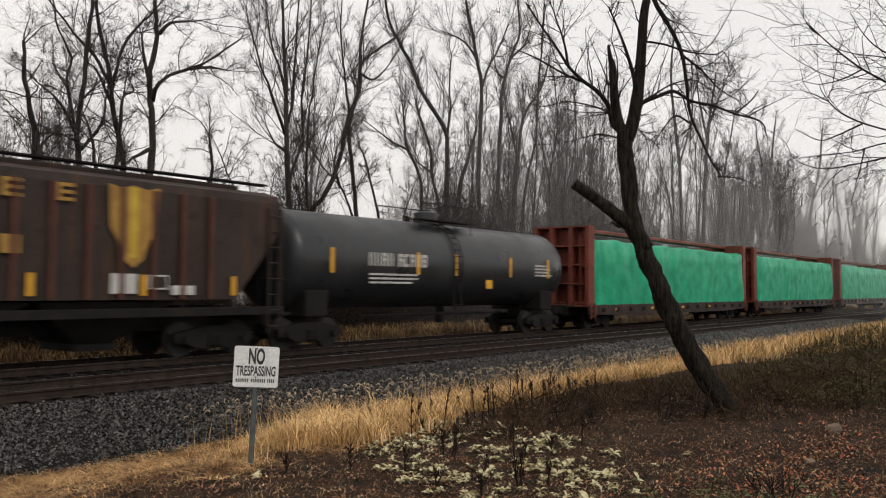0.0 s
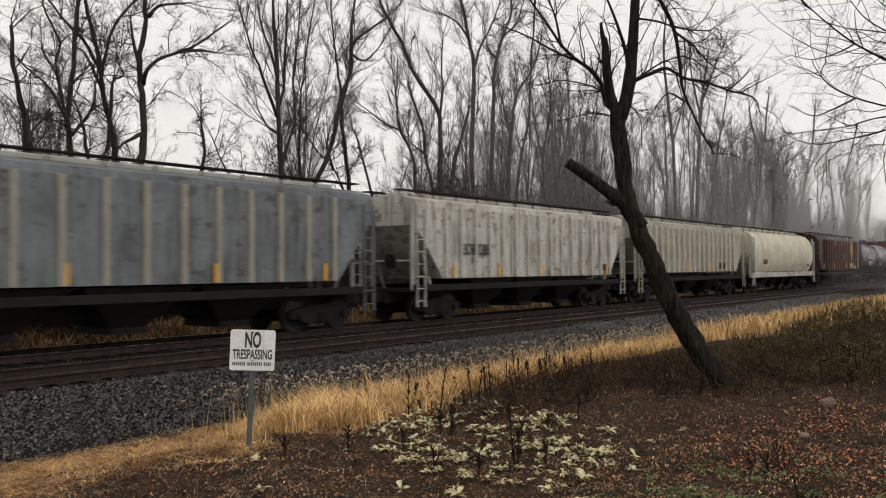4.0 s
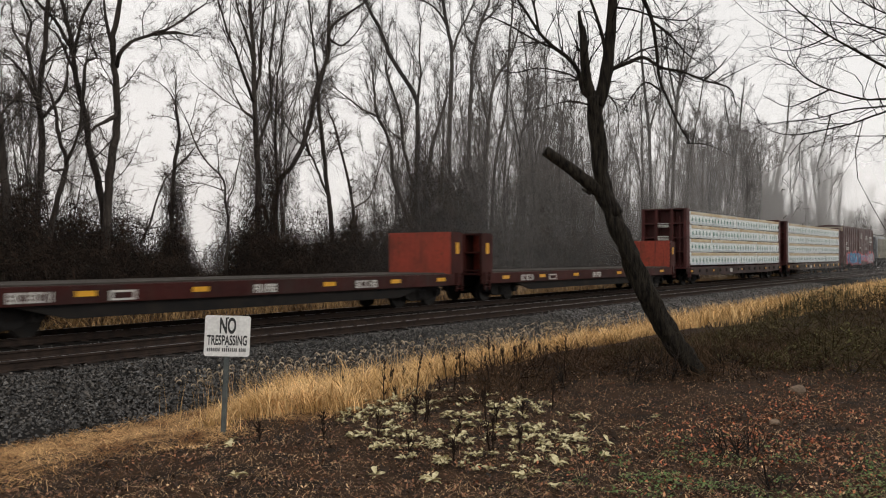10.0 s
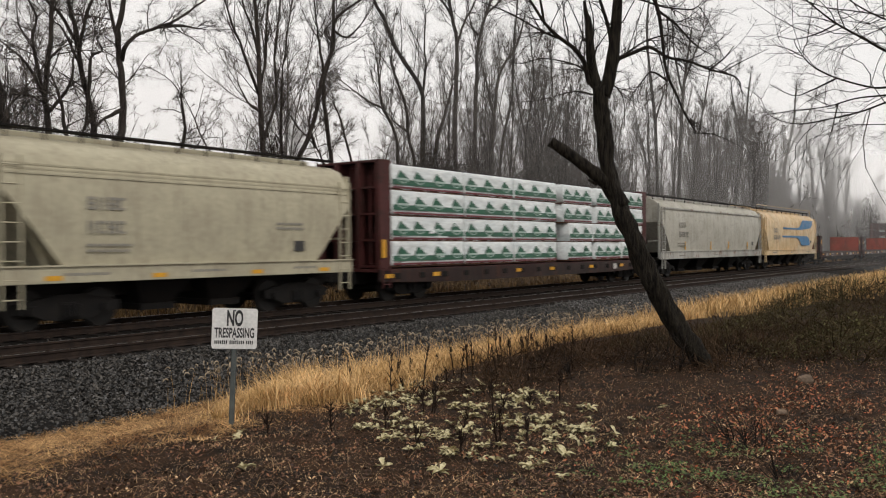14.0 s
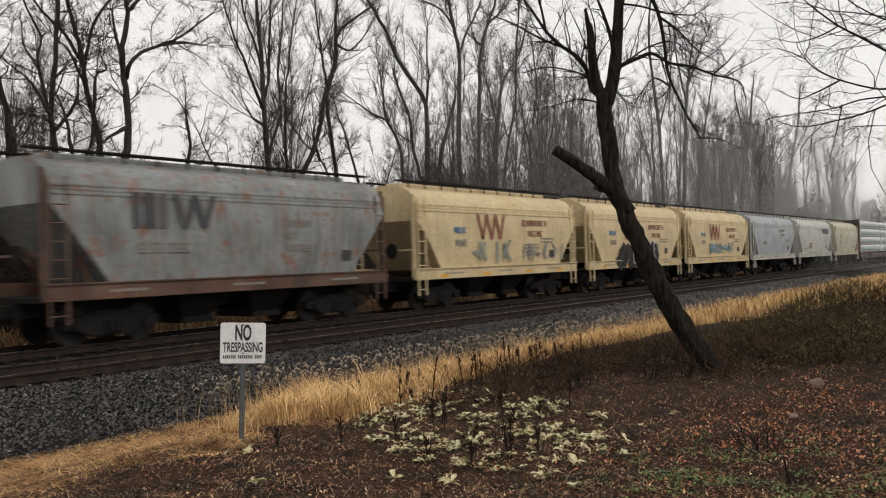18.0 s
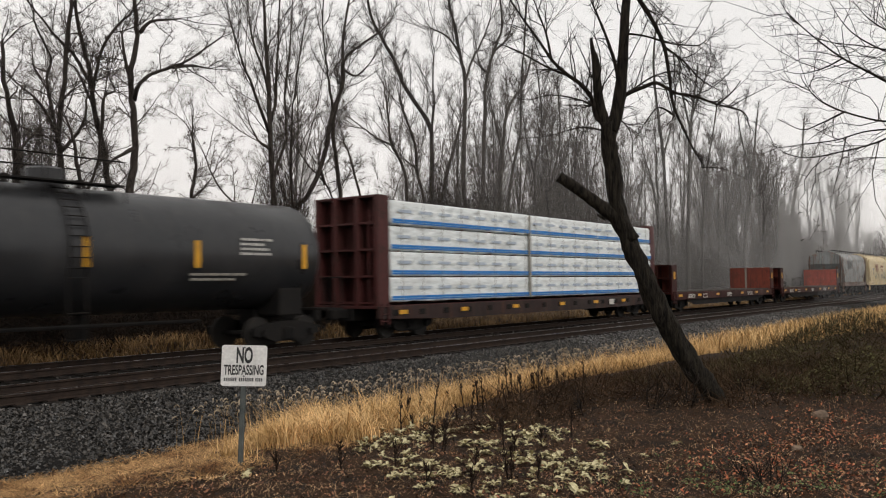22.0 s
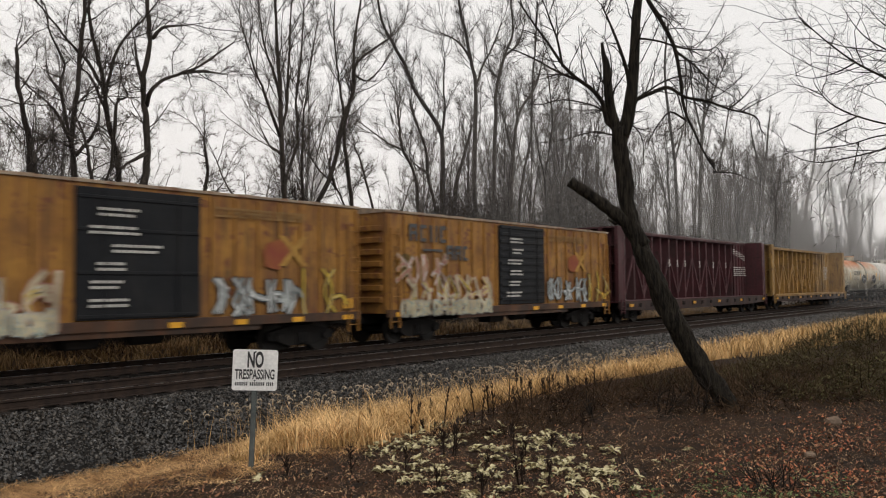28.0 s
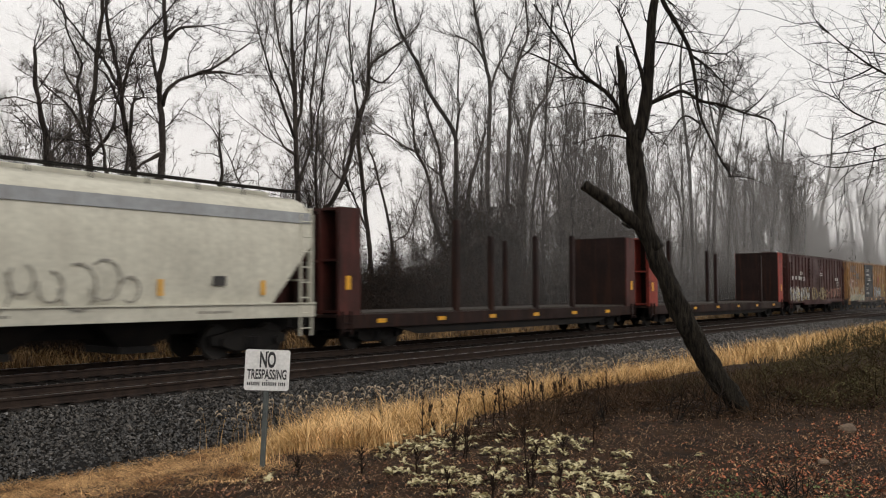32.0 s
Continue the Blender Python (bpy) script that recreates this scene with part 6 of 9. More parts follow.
def graffiti(car, x0, x1, z0, z1, y, colours, seed, back=None, dense=1.0, thick=0.16):
    """A sprayed piece: a blotchy cloud and rows of fat angular strokes over it, no words."""
    rng = random.Random(seed)
    root = None
    y -= 0.004
    if back:
        g = Geo()
        x = x0
        while x < x1:
            blob(g, rng, x, rng.uniform(z0 + (z1 - z0) * 0.35, z0 + (z1 - z0) * 0.62), (z1 - z0) * rng.uniform(0.35, 0.55), (z1 - z0) * rng.uniform(0.4, 0.58), y, 16, 0.3)
            y -= 0.0004
            x += (z1 - z0) * 0.42
        root = part("graffiti", g, spray(back, SPRAYS[back]), car, "sprayed graffiti cloud")
    # each sign is a few fat joined strokes; outline, filling and highlight follow the same strokes
    h = z1 - z0
    layers = [Geo() for _ in colours]
    order = [1, 0] + list(range(2, len(colours))) if len(colours) > 1 else [0]
    x = x0 + 0.05
    while x < x1 - 0.2 * h:
        lw = h * rng.uniform(0.42, 0.72)
        top, low = z1 - h * rng.uniform(0.02, 0.22), z0 + h * rng.uniform(0.02, 0.18)
        lean = rng.uniform(-0.18, 0.18) * lw
        cols = [x + lw * 0.15 + lean, x + lw * 0.5 + lean * 0.5, x + lw * 0.85]
        for _ in range(max(1, int(2.2 * dense))):
            way = rng.randint(0, 3)
            a, c, m = rng.choice(cols), rng.choice(cols), (top + low) / 2 + rng.uniform(-0.2, 0.2) * h
            pts = [[(a, low), (a + lean, top)], [(cols[0], top), (cols[2], m), (cols[0] + lean, low)], [(a, low), (c, m), (a + lean, top)], [(cols[0], m), (cols[2], m + rng.uniform(-0.2, 0.2) * h)]][way]
            if rng.random() < 0.7:
                # bow the stroke
                a, c = Vector(pts[0]), Vector(pts[-1])
                m2 = (a + c) / 2 + Vector((a.y - c.y, c.x - a.x)) * rng.uniform(-0.7, 0.7)
                pts = [tuple(a * (1 - t) ** 2 + m2 * 2 * t * (1 - t) + c * t * t) for t in (0, 0.2, 0.4, 0.6, 0.8, 1)]
                pts = [(min(max(px, x0), x1), min(max(pz, z0), z1)) for px, pz in pts]
            for k, g in enumerate(layers):
                if k == 0:
                    stroke(g, pts, thick, 0.0)
                elif k == 1:
                    stroke(g, pts, thick * 1.55, 0.0)
                elif rng.random() < 0.75:
                    d = rng.uniform(-0.3, 0.3) * thick
                    q = [(p[0] + d, p[1] + d) for p in pts]
                    stroke(g, q[:max(2, len(q) // 2)], thick * rng.uniform(0.2, 0.45), 0.0)
        x += lw * rng.uniform(0.85, 1.05)
    for k in order:
        y -= 0.004
        g = layers[k]
        g.v = [(p[0], p[1] + y - 0.00002 * (i // 8 % 90), p[2]) for i, p in enumerate(g.v)]
        if g.f:
            part("graffiti", g, spray(colours[k], SPRAYS[colours[k]]), root or car, "sprayed strokes")["kind"] = "stuff"


# ---- covered hopper ----
def hopper(label, L, H, mat, kind="flat", bays=3, ribs=0, rib_mat=None, sill_mat=None, roof_mat=None, groove=False, dark_end=True, zs=1.45, open_top=3.35, vent_side=True):
    """kind: flat (straight sides), ribbed or round (teardrop section)."""
    car = thing("covered_hopper", label, "hopper car", "freight cars of the train")
    hl = L / 2
    sill_mat, roof_mat = sill_mat or mat, roof_mat or mat
    low_sill = BLACK_STEEL if kind == "ribbed" else sill_mat
    under = 1.45 if kind != "round" else 1.2
    # half section from the bottom edge up to the crown
    if kind == "round":
        sec = [(1.16, 1.25), (1.40, 1.55), (1.53, 2.1), (1.57, 2.7), (1.52, 3.3), (1.36, 3.85), (1.05, H - 0.42), (0.55, H - 0.2), (0.0, H - 0.14)]
    elif kind == "ribbed":
        sec = [(1.50, zs), (1.50, 2.4), (1.50, open_top), (1.50, H - 0.62), (1.46, H - 0.42), (0.95, H - 0.27), (0.0, H - 0.2)]
    else:
        sec = [(1.50, zs - 0.08), (1.55, 2.0), (1.58, 2.7), (1.57, open_top), (1.53, H - 1.05), (1.42, H - 0.72), (1.18, H - 0.42), (0.75, H - 0.24), (0.0, H - 0.18)]

    def end_x(z):
        if kind == "round":
            return hl - 0.55 - 0.9 * max(0.0, (2.7 - z) / 1.4) ** 1.6 - 0.35 * max(0.0, (z - 2.7) / (H - 2.8)) ** 2
        return hl - 0.18 - max(0.0, open_top - z) * 0.80

    xs = [i / 14 for i in range(15)]
    g = Geo()
    cols = []
    for side in (-1, 1):
        for (w, z) in sec:
            e = end_x(z)
            cols.append([(-e + 2 * e * t, side * w, z) for t in xs])
    k = len(sec)
    for cset in (cols[:k], cols[k:]):
        vs = [p for c in cset for p in c]
        fs = [(i * 15 + j, i * 15 + j + 1, (i + 1) * 15 + j + 1, (i + 1) * 15 + j) for i in range(k - 1) for j in range(14)]
        g.add(vs, fs)
    for j in (0, 14):
        vs = [cols[i][j] for i in range(k)] + [cols[k + i][j] for i in range(k)]
        g.add(vs, [(i, i + 1, k + i + 1, k + i) for i in range(k - 1)])
    g.add([cols[0][0], cols[0][14], cols[k][14], cols[k][0]], [(0, 1, 2, 3)])
    me = g.mesh("body", mat, kind != "ribbed")
    bm = bmesh.new()
    bm.from_mesh(me)
    bmesh.ops.remove_doubles(bm, verts=bm.verts, dist=0.002)
    bmesh.ops.recalc_face_normals(bm, faces=bm.faces)
    bm.to_mesh(me)
    bm.free()
    if kind != "ribbed":
        me.set_sharp_from_angle(angle=radians(32))
    body = part("body", me, None, car)
    if kind == "ribbed":
        rm = rib_mat or mat
        e0 = end_x(zs) - 0.1
        rib = Geo().box(-0.06, 0.06, -0.13, 0.0, zs, H - 0.62, 0.014).mesh("rib", rm)
        for s in (-1, 1):
            for i in range(ribs):
                x = -e0 - 0.9 + (2 * e0 + 1.8) * i / (ribs - 1)
                if s > 0 and i % 2:
                    continue
                zb = zs if abs(x) < e0 else None
                if zb is None:
                    continue
                r = part("rib", rib, None, body)
                r.location = (x, s * 1.5, 0)
                if s > 0:
                    r.rotation_euler = (0, 0, math.pi)
    if groove:
        g = Geo()
        for i in range(3):
            z = H - 0.92 - i * 0.10
            for s in (-1, 1):
                yy = s * (1.525 - 0.08 * (2 - i) / 3 + 0.012)
                g.beam((-hl + 0.25, yy, z), (hl - 0.25, yy, z), 0.055, 0.045)
        part("side_beads", g, mat, body, "pressed beads along the eave")
    # roof walkway and hatches
    g = Geo()
    zt = H - 0.02
    for s in (-1, 1):
        g.box(-hl + 0.1, hl - 0.1, s * 0.72 - 0.17, s * 0.72 + 0.17, zt - 0.03, zt + 0.01)
        for i in range(12):
            x = -hl + 0.6 + (L - 1.2) * i / 11
            g.box(x - 0.02, x + 0.02, s * 0.85 - 0.02, s * 0.85 + 0.02, H - 0.42, zt)
    part("roof_walkway", g, GREY_INK if sum(mat.diffuse_color[:3]) > 5 else BLACK_STEEL, car, "steel grating walkway")
    g = Geo()
    n = int(L / 1.5)
    if kind == "round":
        for i in range(n):
            part("roof_hatch", Geo().disc((-hl + 1.3 + (L - 2.6) * i / (n - 1), 0, H - 0.1), (0, 0, 1), 0.4, 0.12, 16), roof_mat, car)
    else:
        for i in range(4):
            a = -hl + 0.7 + (L - 1.4) * i / 4
            part("roof_hatch", Geo().box(a + 0.04, a + (L - 1.4) / 4 - 0.04, -0.33, 0.33, H - 0.2, H - 0.06, 0.02), roof_mat, car)
    # side sills and end platforms
    for s in (-1, 1):
        e = hl - 0.05
        part("side_sill", Geo().box(-e, e, s * 1.52 - 0.05, s * 1.52 + 0.05, 1.08, zs - 0.02 if kind != "ribbed" else 1.3, 0.012), low_sill, car)
        if kind == "flat":
            part("sill_lip", Geo().box(-e, e, min(s * 1.53, s * 1.625), max(s * 1.53, s * 1.625), zs - 0.05, zs - 0.015), low_sill, car, "outstanding lip of the side sill")
        part("end_platform", Geo().box(s * hl - (0.05 if s > 0 else -0.05) - (1.5 if s > 0 else 0), s * hl - (0.05 if s > 0 else -0.05) + (0 if s > 0 else 1.5), -1.4, 1.4, 1.05, 1.17), BLACK_STEEL, car)
        g = Geo()
        zp = H - 0.55
        for q in (-1, 1):
            g.box(s * (hl - 0.12) - 0.05, s * (hl - 0.12) + 0.05, q * 1.40 - 0.05, q * 1.40 + 0.05, 1.1, zp)
            g.beam((s * (hl - 1.5), q * 1.1, 1.15), (s * (hl - 0.7), q * 1.15, open_top - 0.3), 0.06, 0.1)
        g.box(s * (hl - 0.12) - 0.04, s * (hl - 0.12) + 0.04, -1.4, 1.4, 2.1, 2.16)
        part("end_frame", g, sill_mat, car)
        ladder(car, s * (hl - 0.38), -1.56, 0.55, H - 1.3, sill_mat)
        ladder(car, s * (hl - 0.1), 1.2, 1.1, H - 1.6, sill_mat, math.pi / 2)
        coupler(car, s * (hl + 0.1), s)
        bogie(car, s * (hl - 1.95))
        if s < 0 and vent_side:
            part("brake_wheel", Geo().disc((s * (hl + 0.0), -0.5, 2.1), (1, 0, 0), 0.27, 0.04, 18), BLACK_STEEL, car)
    part("centre_sill", Geo().box(-hl, hl, -0.3, 0.3, 0.68, 1.06), BLACK_STEEL, car)
    if kind == "flat":
        for x in (-0.36, -0.05, 0.27):
            small_lines(car, x * L, 1.24, 1, 1.1, GREY_INK, -1.572)
    # discharge bays
    span = 2 * (hl - 3.4)
    for i in range(bays):
        c = -span / 2 + span * (i + 0.5) / bays
        wt, wb = span / bays * 0.48, 0.45
        g = Geo()
        vs = [(c - wt, -1.42, 1.46), (c + wt, -1.42, 1.46), (c + wt, 1.42, 1.46), (c - wt, 1.42, 1.46), (c - wb, -0.75, 0.45), (c + wb, -0.75, 0.45), (c + wb, 0.75, 0.45), (c - wb, 0.75, 0.45)]
        g.add(vs, [(0, 1, 2, 3), (7, 6, 5, 4), (0, 4, 5, 1), (1, 5, 6, 2), (2, 6, 7, 3), (3, 7, 4, 0)])
        g.box(c - 0.5, c + 0.5, -0.85, 0.85, 0.3, 0.46)
        part("discharge_bay", g, BLACK_STEEL if kind == "ribbed" or dark_end else mat, car)
    return car, body


# ---- tank car ----
def tank(label, L, dia, mat, rail_mat, dome="tall", side_rail=True, ring=True):
    car = thing("tank_car", label, "tank car", "freight cars of the train")
    hl, r, zc = L / 2, dia / 2, 1.15 + dia / 2
    g = Geo()
    n = 40
    prof = [(-hl, 0.0)] + [(-hl + 0.55 * (1 - math.cos(a)), r * math.sin(a)) for a in [radians(q) for q in (12, 25, 38, 52, 66, 80, 90)]]
    mids = [(-hl + 0.55 + (L - 1.1) * i / 6, r) for i in range(1, 6)]
    prof = prof + mids + [(-x, rr) for x, rr in prof[::-1]]
    vs, fs = [], []
    for x, rr in prof:
        vs += [(x, rr * math.cos(2 * math.pi * k / n), zc + rr * math.sin(2 * math.pi * k / n)) for k in range(n)]
    for i in range(len(prof) - 1):
        fs += [(i * n + k, i * n + (k + 1) % n, (i + 1) * n + (k + 1) % n, (i + 1) * n + k) for k in range(n)]
    me = g.add(vs, fs).mesh("tank", mat, True)
    bm = bmesh.new()
    bm.from_mesh(me)
    bmesh.ops.remove_doubles(bm, verts=bm.verts, dist=0.0005)
    bmesh.ops.recalc_face_normals(bm, faces=bm.faces)
    bm.to_mesh(me)
    bm.free()
    body = part("tank", me, None, car)
    if ring:
        for x in (-hl + 0.6, hl - 0.6, -L / 6, L / 6):
            g = Geo()
            rr = r + 0.008
            g.tube([(x - 0.03, 0, zc), (x + 0.03, 0, zc)], rr, 40, False)
            part("weld_band", g, mat, body, smooth=True)
    g = Geo()
    g.tube([(0, 0, zc + r - 0.05), (0, 0, zc + r + 0.38)], 0.5 if dome == "tall" else 0.46, 18)
    g.tube([(0, 0, zc + r + 0.38), (0, 0, zc + r + 0.44)], [0.54, 0.4] if dome == "tall" else [0.44, 0.35], 18)
    part("dome", g, mat, car, "domed hatch housing")
    g = Geo()
    g.box(-1.5, 1.5, -1.0, -0.55, zc + r + 0.02, zc + r + 0.06)
    g.box(-1.5, 1.5, 0.55, 1.0, zc + r + 0.02, zc + r + 0.06)
    for x in (-0.9, 0.9):
        g.disc((x, 0.1, zc + r + 0.1), (0, 0, 1), 0.12, 0.25, 10)
    part("platform", g, rail_mat, car, "grated top platform")
    g = Geo()
    for y in (-1.0, 1.0):
        for x in (-1.5, -0.5, 0.5, 1.5):
            g.tube([(x, y, zc + r * 0.6), (x, y, zc + r + 0.62)], 0.018, 6)
        g.tube([(-1.5, y, zc + r + 0.62), (1.5, y, zc + r + 0.62)], 0.02, 6)
    part("platform_rail", g, rail_mat, car)
    g = Geo()
    for sx in (-0.22, 0.22):
        pts = [(sx, -(r + 0.08) * math.cos(a), zc + (r + 0.08) * math.sin(a)) for a in [radians(q) for q in (70, 50, 30, 10, -10, -25)]]
        g.tube(pts + [(sx, -1.55, 1.3), (sx, -1.55, 0.6)], 0.022, 6)
    for i in range(11):
        a = radians(62 - i * 8.6)
        g.tube([(-0.22, -(r + 0.08) * math.cos(a), zc + (r + 0.08) * math.sin(a)), (0.22, -(r + 0.08) * math.cos(a), zc + (r + 0.08) * math.sin(a))], 0.016, 6)
    for z in (0.65, 0.95, 1.25):
        g.tube([(-0.22, -1.55, z), (0.22, -1.55, z)], 0.016, 6)
    part("side_ladder", g, rail_mat, car)
    for s in (-1, 1):
        if side_rail:
            g = Geo()
            g.tube([(-hl - 0.3, s * 1.56, 1.30), (hl + 0.3, s * 1.56, 1.30)], 0.022, 6)
            for i in range(5):
                x = -hl + 0.8 + (L - 1.6) * i / 4
                g.beam((x, s * 1.56, 1.30), (x + 0.12, s * r * 0.9, 1.95), 0.05, 0.03)
            part("handrail", g, rail_mat, car)
        part("stub_sill", Geo().box(s * hl - (1.9 if s > 0 else -0.55 - 0), s * hl + (0.55 if s > 0 else 1.9), -0.32, 0.32, 0.7, 1.12), BLACK_STEEL, car)
        g = Geo()
        g.box(s * (hl + 0.28) - 0.3, s * (hl + 0.28) + 0.3, -1.5, 1.5, 1.05, 1.12)
        part("end_platform", g, BLACK_STEEL, car)
        g = Geo()
        for y in (-1.5, -0.75, 0.75, 1.5):
            g.tube([(s * (hl + 0.52), y, 1.1), (s * (hl + 0.52), y, 2.05)], 0.02, 6)
        for y in (-1, 1):
            g.tube([(s * (hl + 0.52), y * 0.75, 2.05), (s * (hl + 0.52), y * 1.5, 2.05), (s * (hl + 0.0), y * 1.5, 2.05), (s * (hl + 0.0), y * 1.5, 1.1)], 0.02, 6)
        part("end_rail", g, rail_mat, car)
        g = Geo()
        g.box(s * (hl - 1.3) - 0.45, s * (hl - 1.3) + 0.45, -1.25, 1.25, 0.95, 1.75, 0.05)
        part("saddle", g, BLACK_STEEL, car)
        coupler(car, s * (hl + 0.5), s)
        bogie(car, s * (hl - 1.25))
    g = Geo()
    g.tube([(0.9, 0, 1.2), (0.9, 0, 0.55)], 0.16, 12)
    g.tube([(-4, -0.5, 0.9), (4, -0.5, 0.9)], 0.05, 6)
    part("outlet", g, BLACK_STEEL, car)
    return car, body, zc


# ---- boxcar ----
def boxcar(label, L, H, mat, door_mat, doors, ribs=18, end_top=None, roof=None, end_mat=None, corr_door=False, sill_mat=None):
    """doors: list of (centre, width)."""
    car = thing("boxcar", label, "boxcar", "freight cars of the train")
    hl, z0 = L / 2, 1.02
    g = Geo()
    g.box(-hl, hl, -1.48, 1.48, z0, H - 0.22, 0.02)
    body = part("body", g, mat, car)
    g = Geo()
    g.add([(x, y, z) for x in (-hl - 0.04, hl + 0.04) for y, z in ((-1.53, H - 0.24), (-1.53, H - 0.17), (0, H), (1.53, H - 0.17), (1.53, H - 0.24))],
          [(0, 1, 6, 5), (1, 2, 7, 6), (2, 3, 8, 7), (3, 4, 9, 8), (4, 0, 5, 9), (0, 4, 3, 2, 1), (5, 6, 7, 8, 9)])
    rf = part("roof", recalc(g.mesh("roof", roof or mat)), None, car)
    g = Geo()
    for i in range(int(L / 1.2)):
        x = -hl + 0.6 + i * 1.2
        for s in (-1, 1):
            g.beam((x, s * 1.5, H - 0.16), (x, 0, H + 0.01), 0.07, 0.03)
    part("roof_seams", g, roof or mat, rf)["kind"] = "stuff"
    keep = []
    rib = Geo().box(-0.05, 0.05, -0.055, 0.0, z0 + 0.12, H - 0.3, 0.014).mesh("rib", mat)
    for i in range(ribs):
        x = -hl + 0.12 + (L - 0.24) * i / (ribs - 1)
        if any(abs(x - c) < w / 2 + 0.1 for c, w in doors):
            continue
        keep.append(x)
        r = part("rib", rib, None, body)
        r.location = (x, -1.48, 0)
        r = part("rib", rib, None, body)
        r.location = (x, 1.48, 0)
        r.rotation_euler = (0, 0, math.pi)
    for c, w in doors:
        for s in (-1, 1):
            g = Geo()
            y = s * 1.50
            g.box(c - w / 2, c + w / 2, min(y, y + s * 0.07), max(y, y + s * 0.07), z0 + 0.16, H - 0.34, 0.012)
            d = part("door", g, door_mat, car)
            if corr_door:
                levels = [(z0 + 0.3 + (H - 0.75 - z0) * i / 10, 0.13, 0.11, 0.06) for i in range(11)]
            else:
                levels = [(z, 0.08, 0.1, 0.03) for z in (z0 + 0.2, z0 + 1.2, z0 + 2.2, H - 0.6)]
            for z, tall, out, inset in levels:
                part("door_rib", Geo().box(c - w / 2 + inset, c + w / 2 - inset, min(y + s * 0.05, y + s * out), max(y + s * 0.05, y + s * out), z, z + tall, 0.012), door_mat, d)
            for q in (-0.3, 0.3):
                part("lock_bar", Geo().tube([(c + q * w, y + s * 0.12, z0 + 0.2), (c + q * w, y + s * 0.12, H - 0.4)], 0.018, 6), door_mat, d)
    for s in (-1, 1):
        g = Geo()
        g.box(-hl, hl, s * 1.50 - 0.05, s * 1.50 + 0.05, z0 - 0.12, z0 + 0.13, 0.012)
        g.box(-hl * 0.5, hl * 0.5, s * 1.44 - 0.05, s * 1.44 + 0.05, z0 - 0.26, z0 - 0.1)
        part("side_sill", g, sill_mat or mat, car)
        em = end_mat or mat
        e = s * hl
        g = Geo()
        for i in range(7):
            z = z0 + 0.35 + i * (H - z0 - 1.2) / 6
            g.box(min(e, e + s * 0.09), max(e, e + s * 0.09), -1.3, 1.3, z, z + 0.2, 0.03)
        part("end_corrugation", g, em, car)
        if end_top:
            part("end_panel", Geo().box(min(e + s * 0.002, e + s * 0.02), max(e + s * 0.002, e + s * 0.02), -1.46, 1.46, H - 0.72, H - 0.24), end_top, car, "pale painted top of the end wall")
        ladder(car, s * (hl - 0.32), -1.56, 0.55, 1.3 if H > 4.8 else H - 1.3, mat)
        ladder(car, e + s * 0.12, 1.15, 0.9, H - 1.4, em, math.pi / 2)
        coupler(car, s * (hl + 0.25), s)
        bogie(car, s * (hl - 2.0))
    part("underframe", Geo().box(-hl, hl, -0.3, 0.3, 0.68, 1.0), BLACK_STEEL, car)
    part("brake_valve", Geo().box(-1.4, -0.5, -1.1, -0.5, 0.5, 0.9, 0.04), BLACK_STEEL, car)
    part("air_reservoir", Geo().tube([(0.3, -0.9, 0.7), (1.2, -0.9, 0.7)], 0.18, 12), BLACK_STEEL, car)
    return car, body


SILL_DARK = paint("paint_grimy_sill", (0.034, 0.018, 0.016), (0.022, 0.014, 0.013), amt=0.3)


# ---- centre-beam, bulkhead and post flats ----
def deck(car, L, mat, z=1.12, drop=0.0, sill=None):
    hl = L / 2
    part("deck", Geo().box(-hl, hl, -1.45, 1.45, z - 0.1, z, 0.01), mat, car)
    for s in (-1, 1):
        g = Geo()
        zb = z - 0.42
        prof = [(-hl, z - 0.02), (hl, z - 0.02), (hl, zb), (hl * 0.62, zb - drop), (-hl * 0.62, zb - drop), (-hl, zb)]
        g.poly(prof[::-1], s * 1.46 - 0.04, 0.08)
        part("side_sill", recalc(g.mesh("side_sill", sill or mat)), None, car)
        coupler(car, s * (hl + 0.25), s)
        bogie(car, s * (hl - 2.1))
        ladder(car, s * (hl - 0.3), -1.53, 0.5, 0.7, mat, 0, 0.36, 3)
    part("underframe", Geo().box(-hl, hl, -0.35, 0.35, 0.62, z - 0.1), BLACK_STEEL, car)
    g = Geo()
    for i in range(9):
        x = -hl + 3.2 + (L - 6.4) * i / 8
        g.box(x - 0.06, x + 0.06, -1.4, 1.4, z - 0.35, z - 0.1)
    part("cross_bearers", g, BLACK_STEEL, car)


def bulkhead(car, x, s, zt, mat, inner, thick=0.5, z=1.12, shelves=0):
    """An end wall: a plate on the load's side, posts and shelves outside. s: the way that its outer face looks."""
    e = x
    b = part("bulkhead", Geo().box(min(e, e - s * 0.07), max(e, e - s * 0.07), -1.45, 1.45, z, zt, 0.008), inner, car)
    for y in (-1.36, -0.5, 0.5, 1.36):
        w = 0.09
        part("bulkhead_post", Geo().box(min(e, e + s * thick), max(e, e + s * thick), y - w, y + w, z, zt), mat, b)
    nn = shelves or max(2, int((zt - z) / 0.75))
    for i in range(nn + 1):
        zz = z + 0.05 + (zt - z - 0.12) * i / nn
        part("bulkhead_shelf", Geo().box(min(e + s * 0.01, e + s * (thick - 0.03)), max(e + s * 0.01, e + s * (thick - 0.03)), -1.36, 1.36, zz, zz + 0.07), mat, b)
    return b


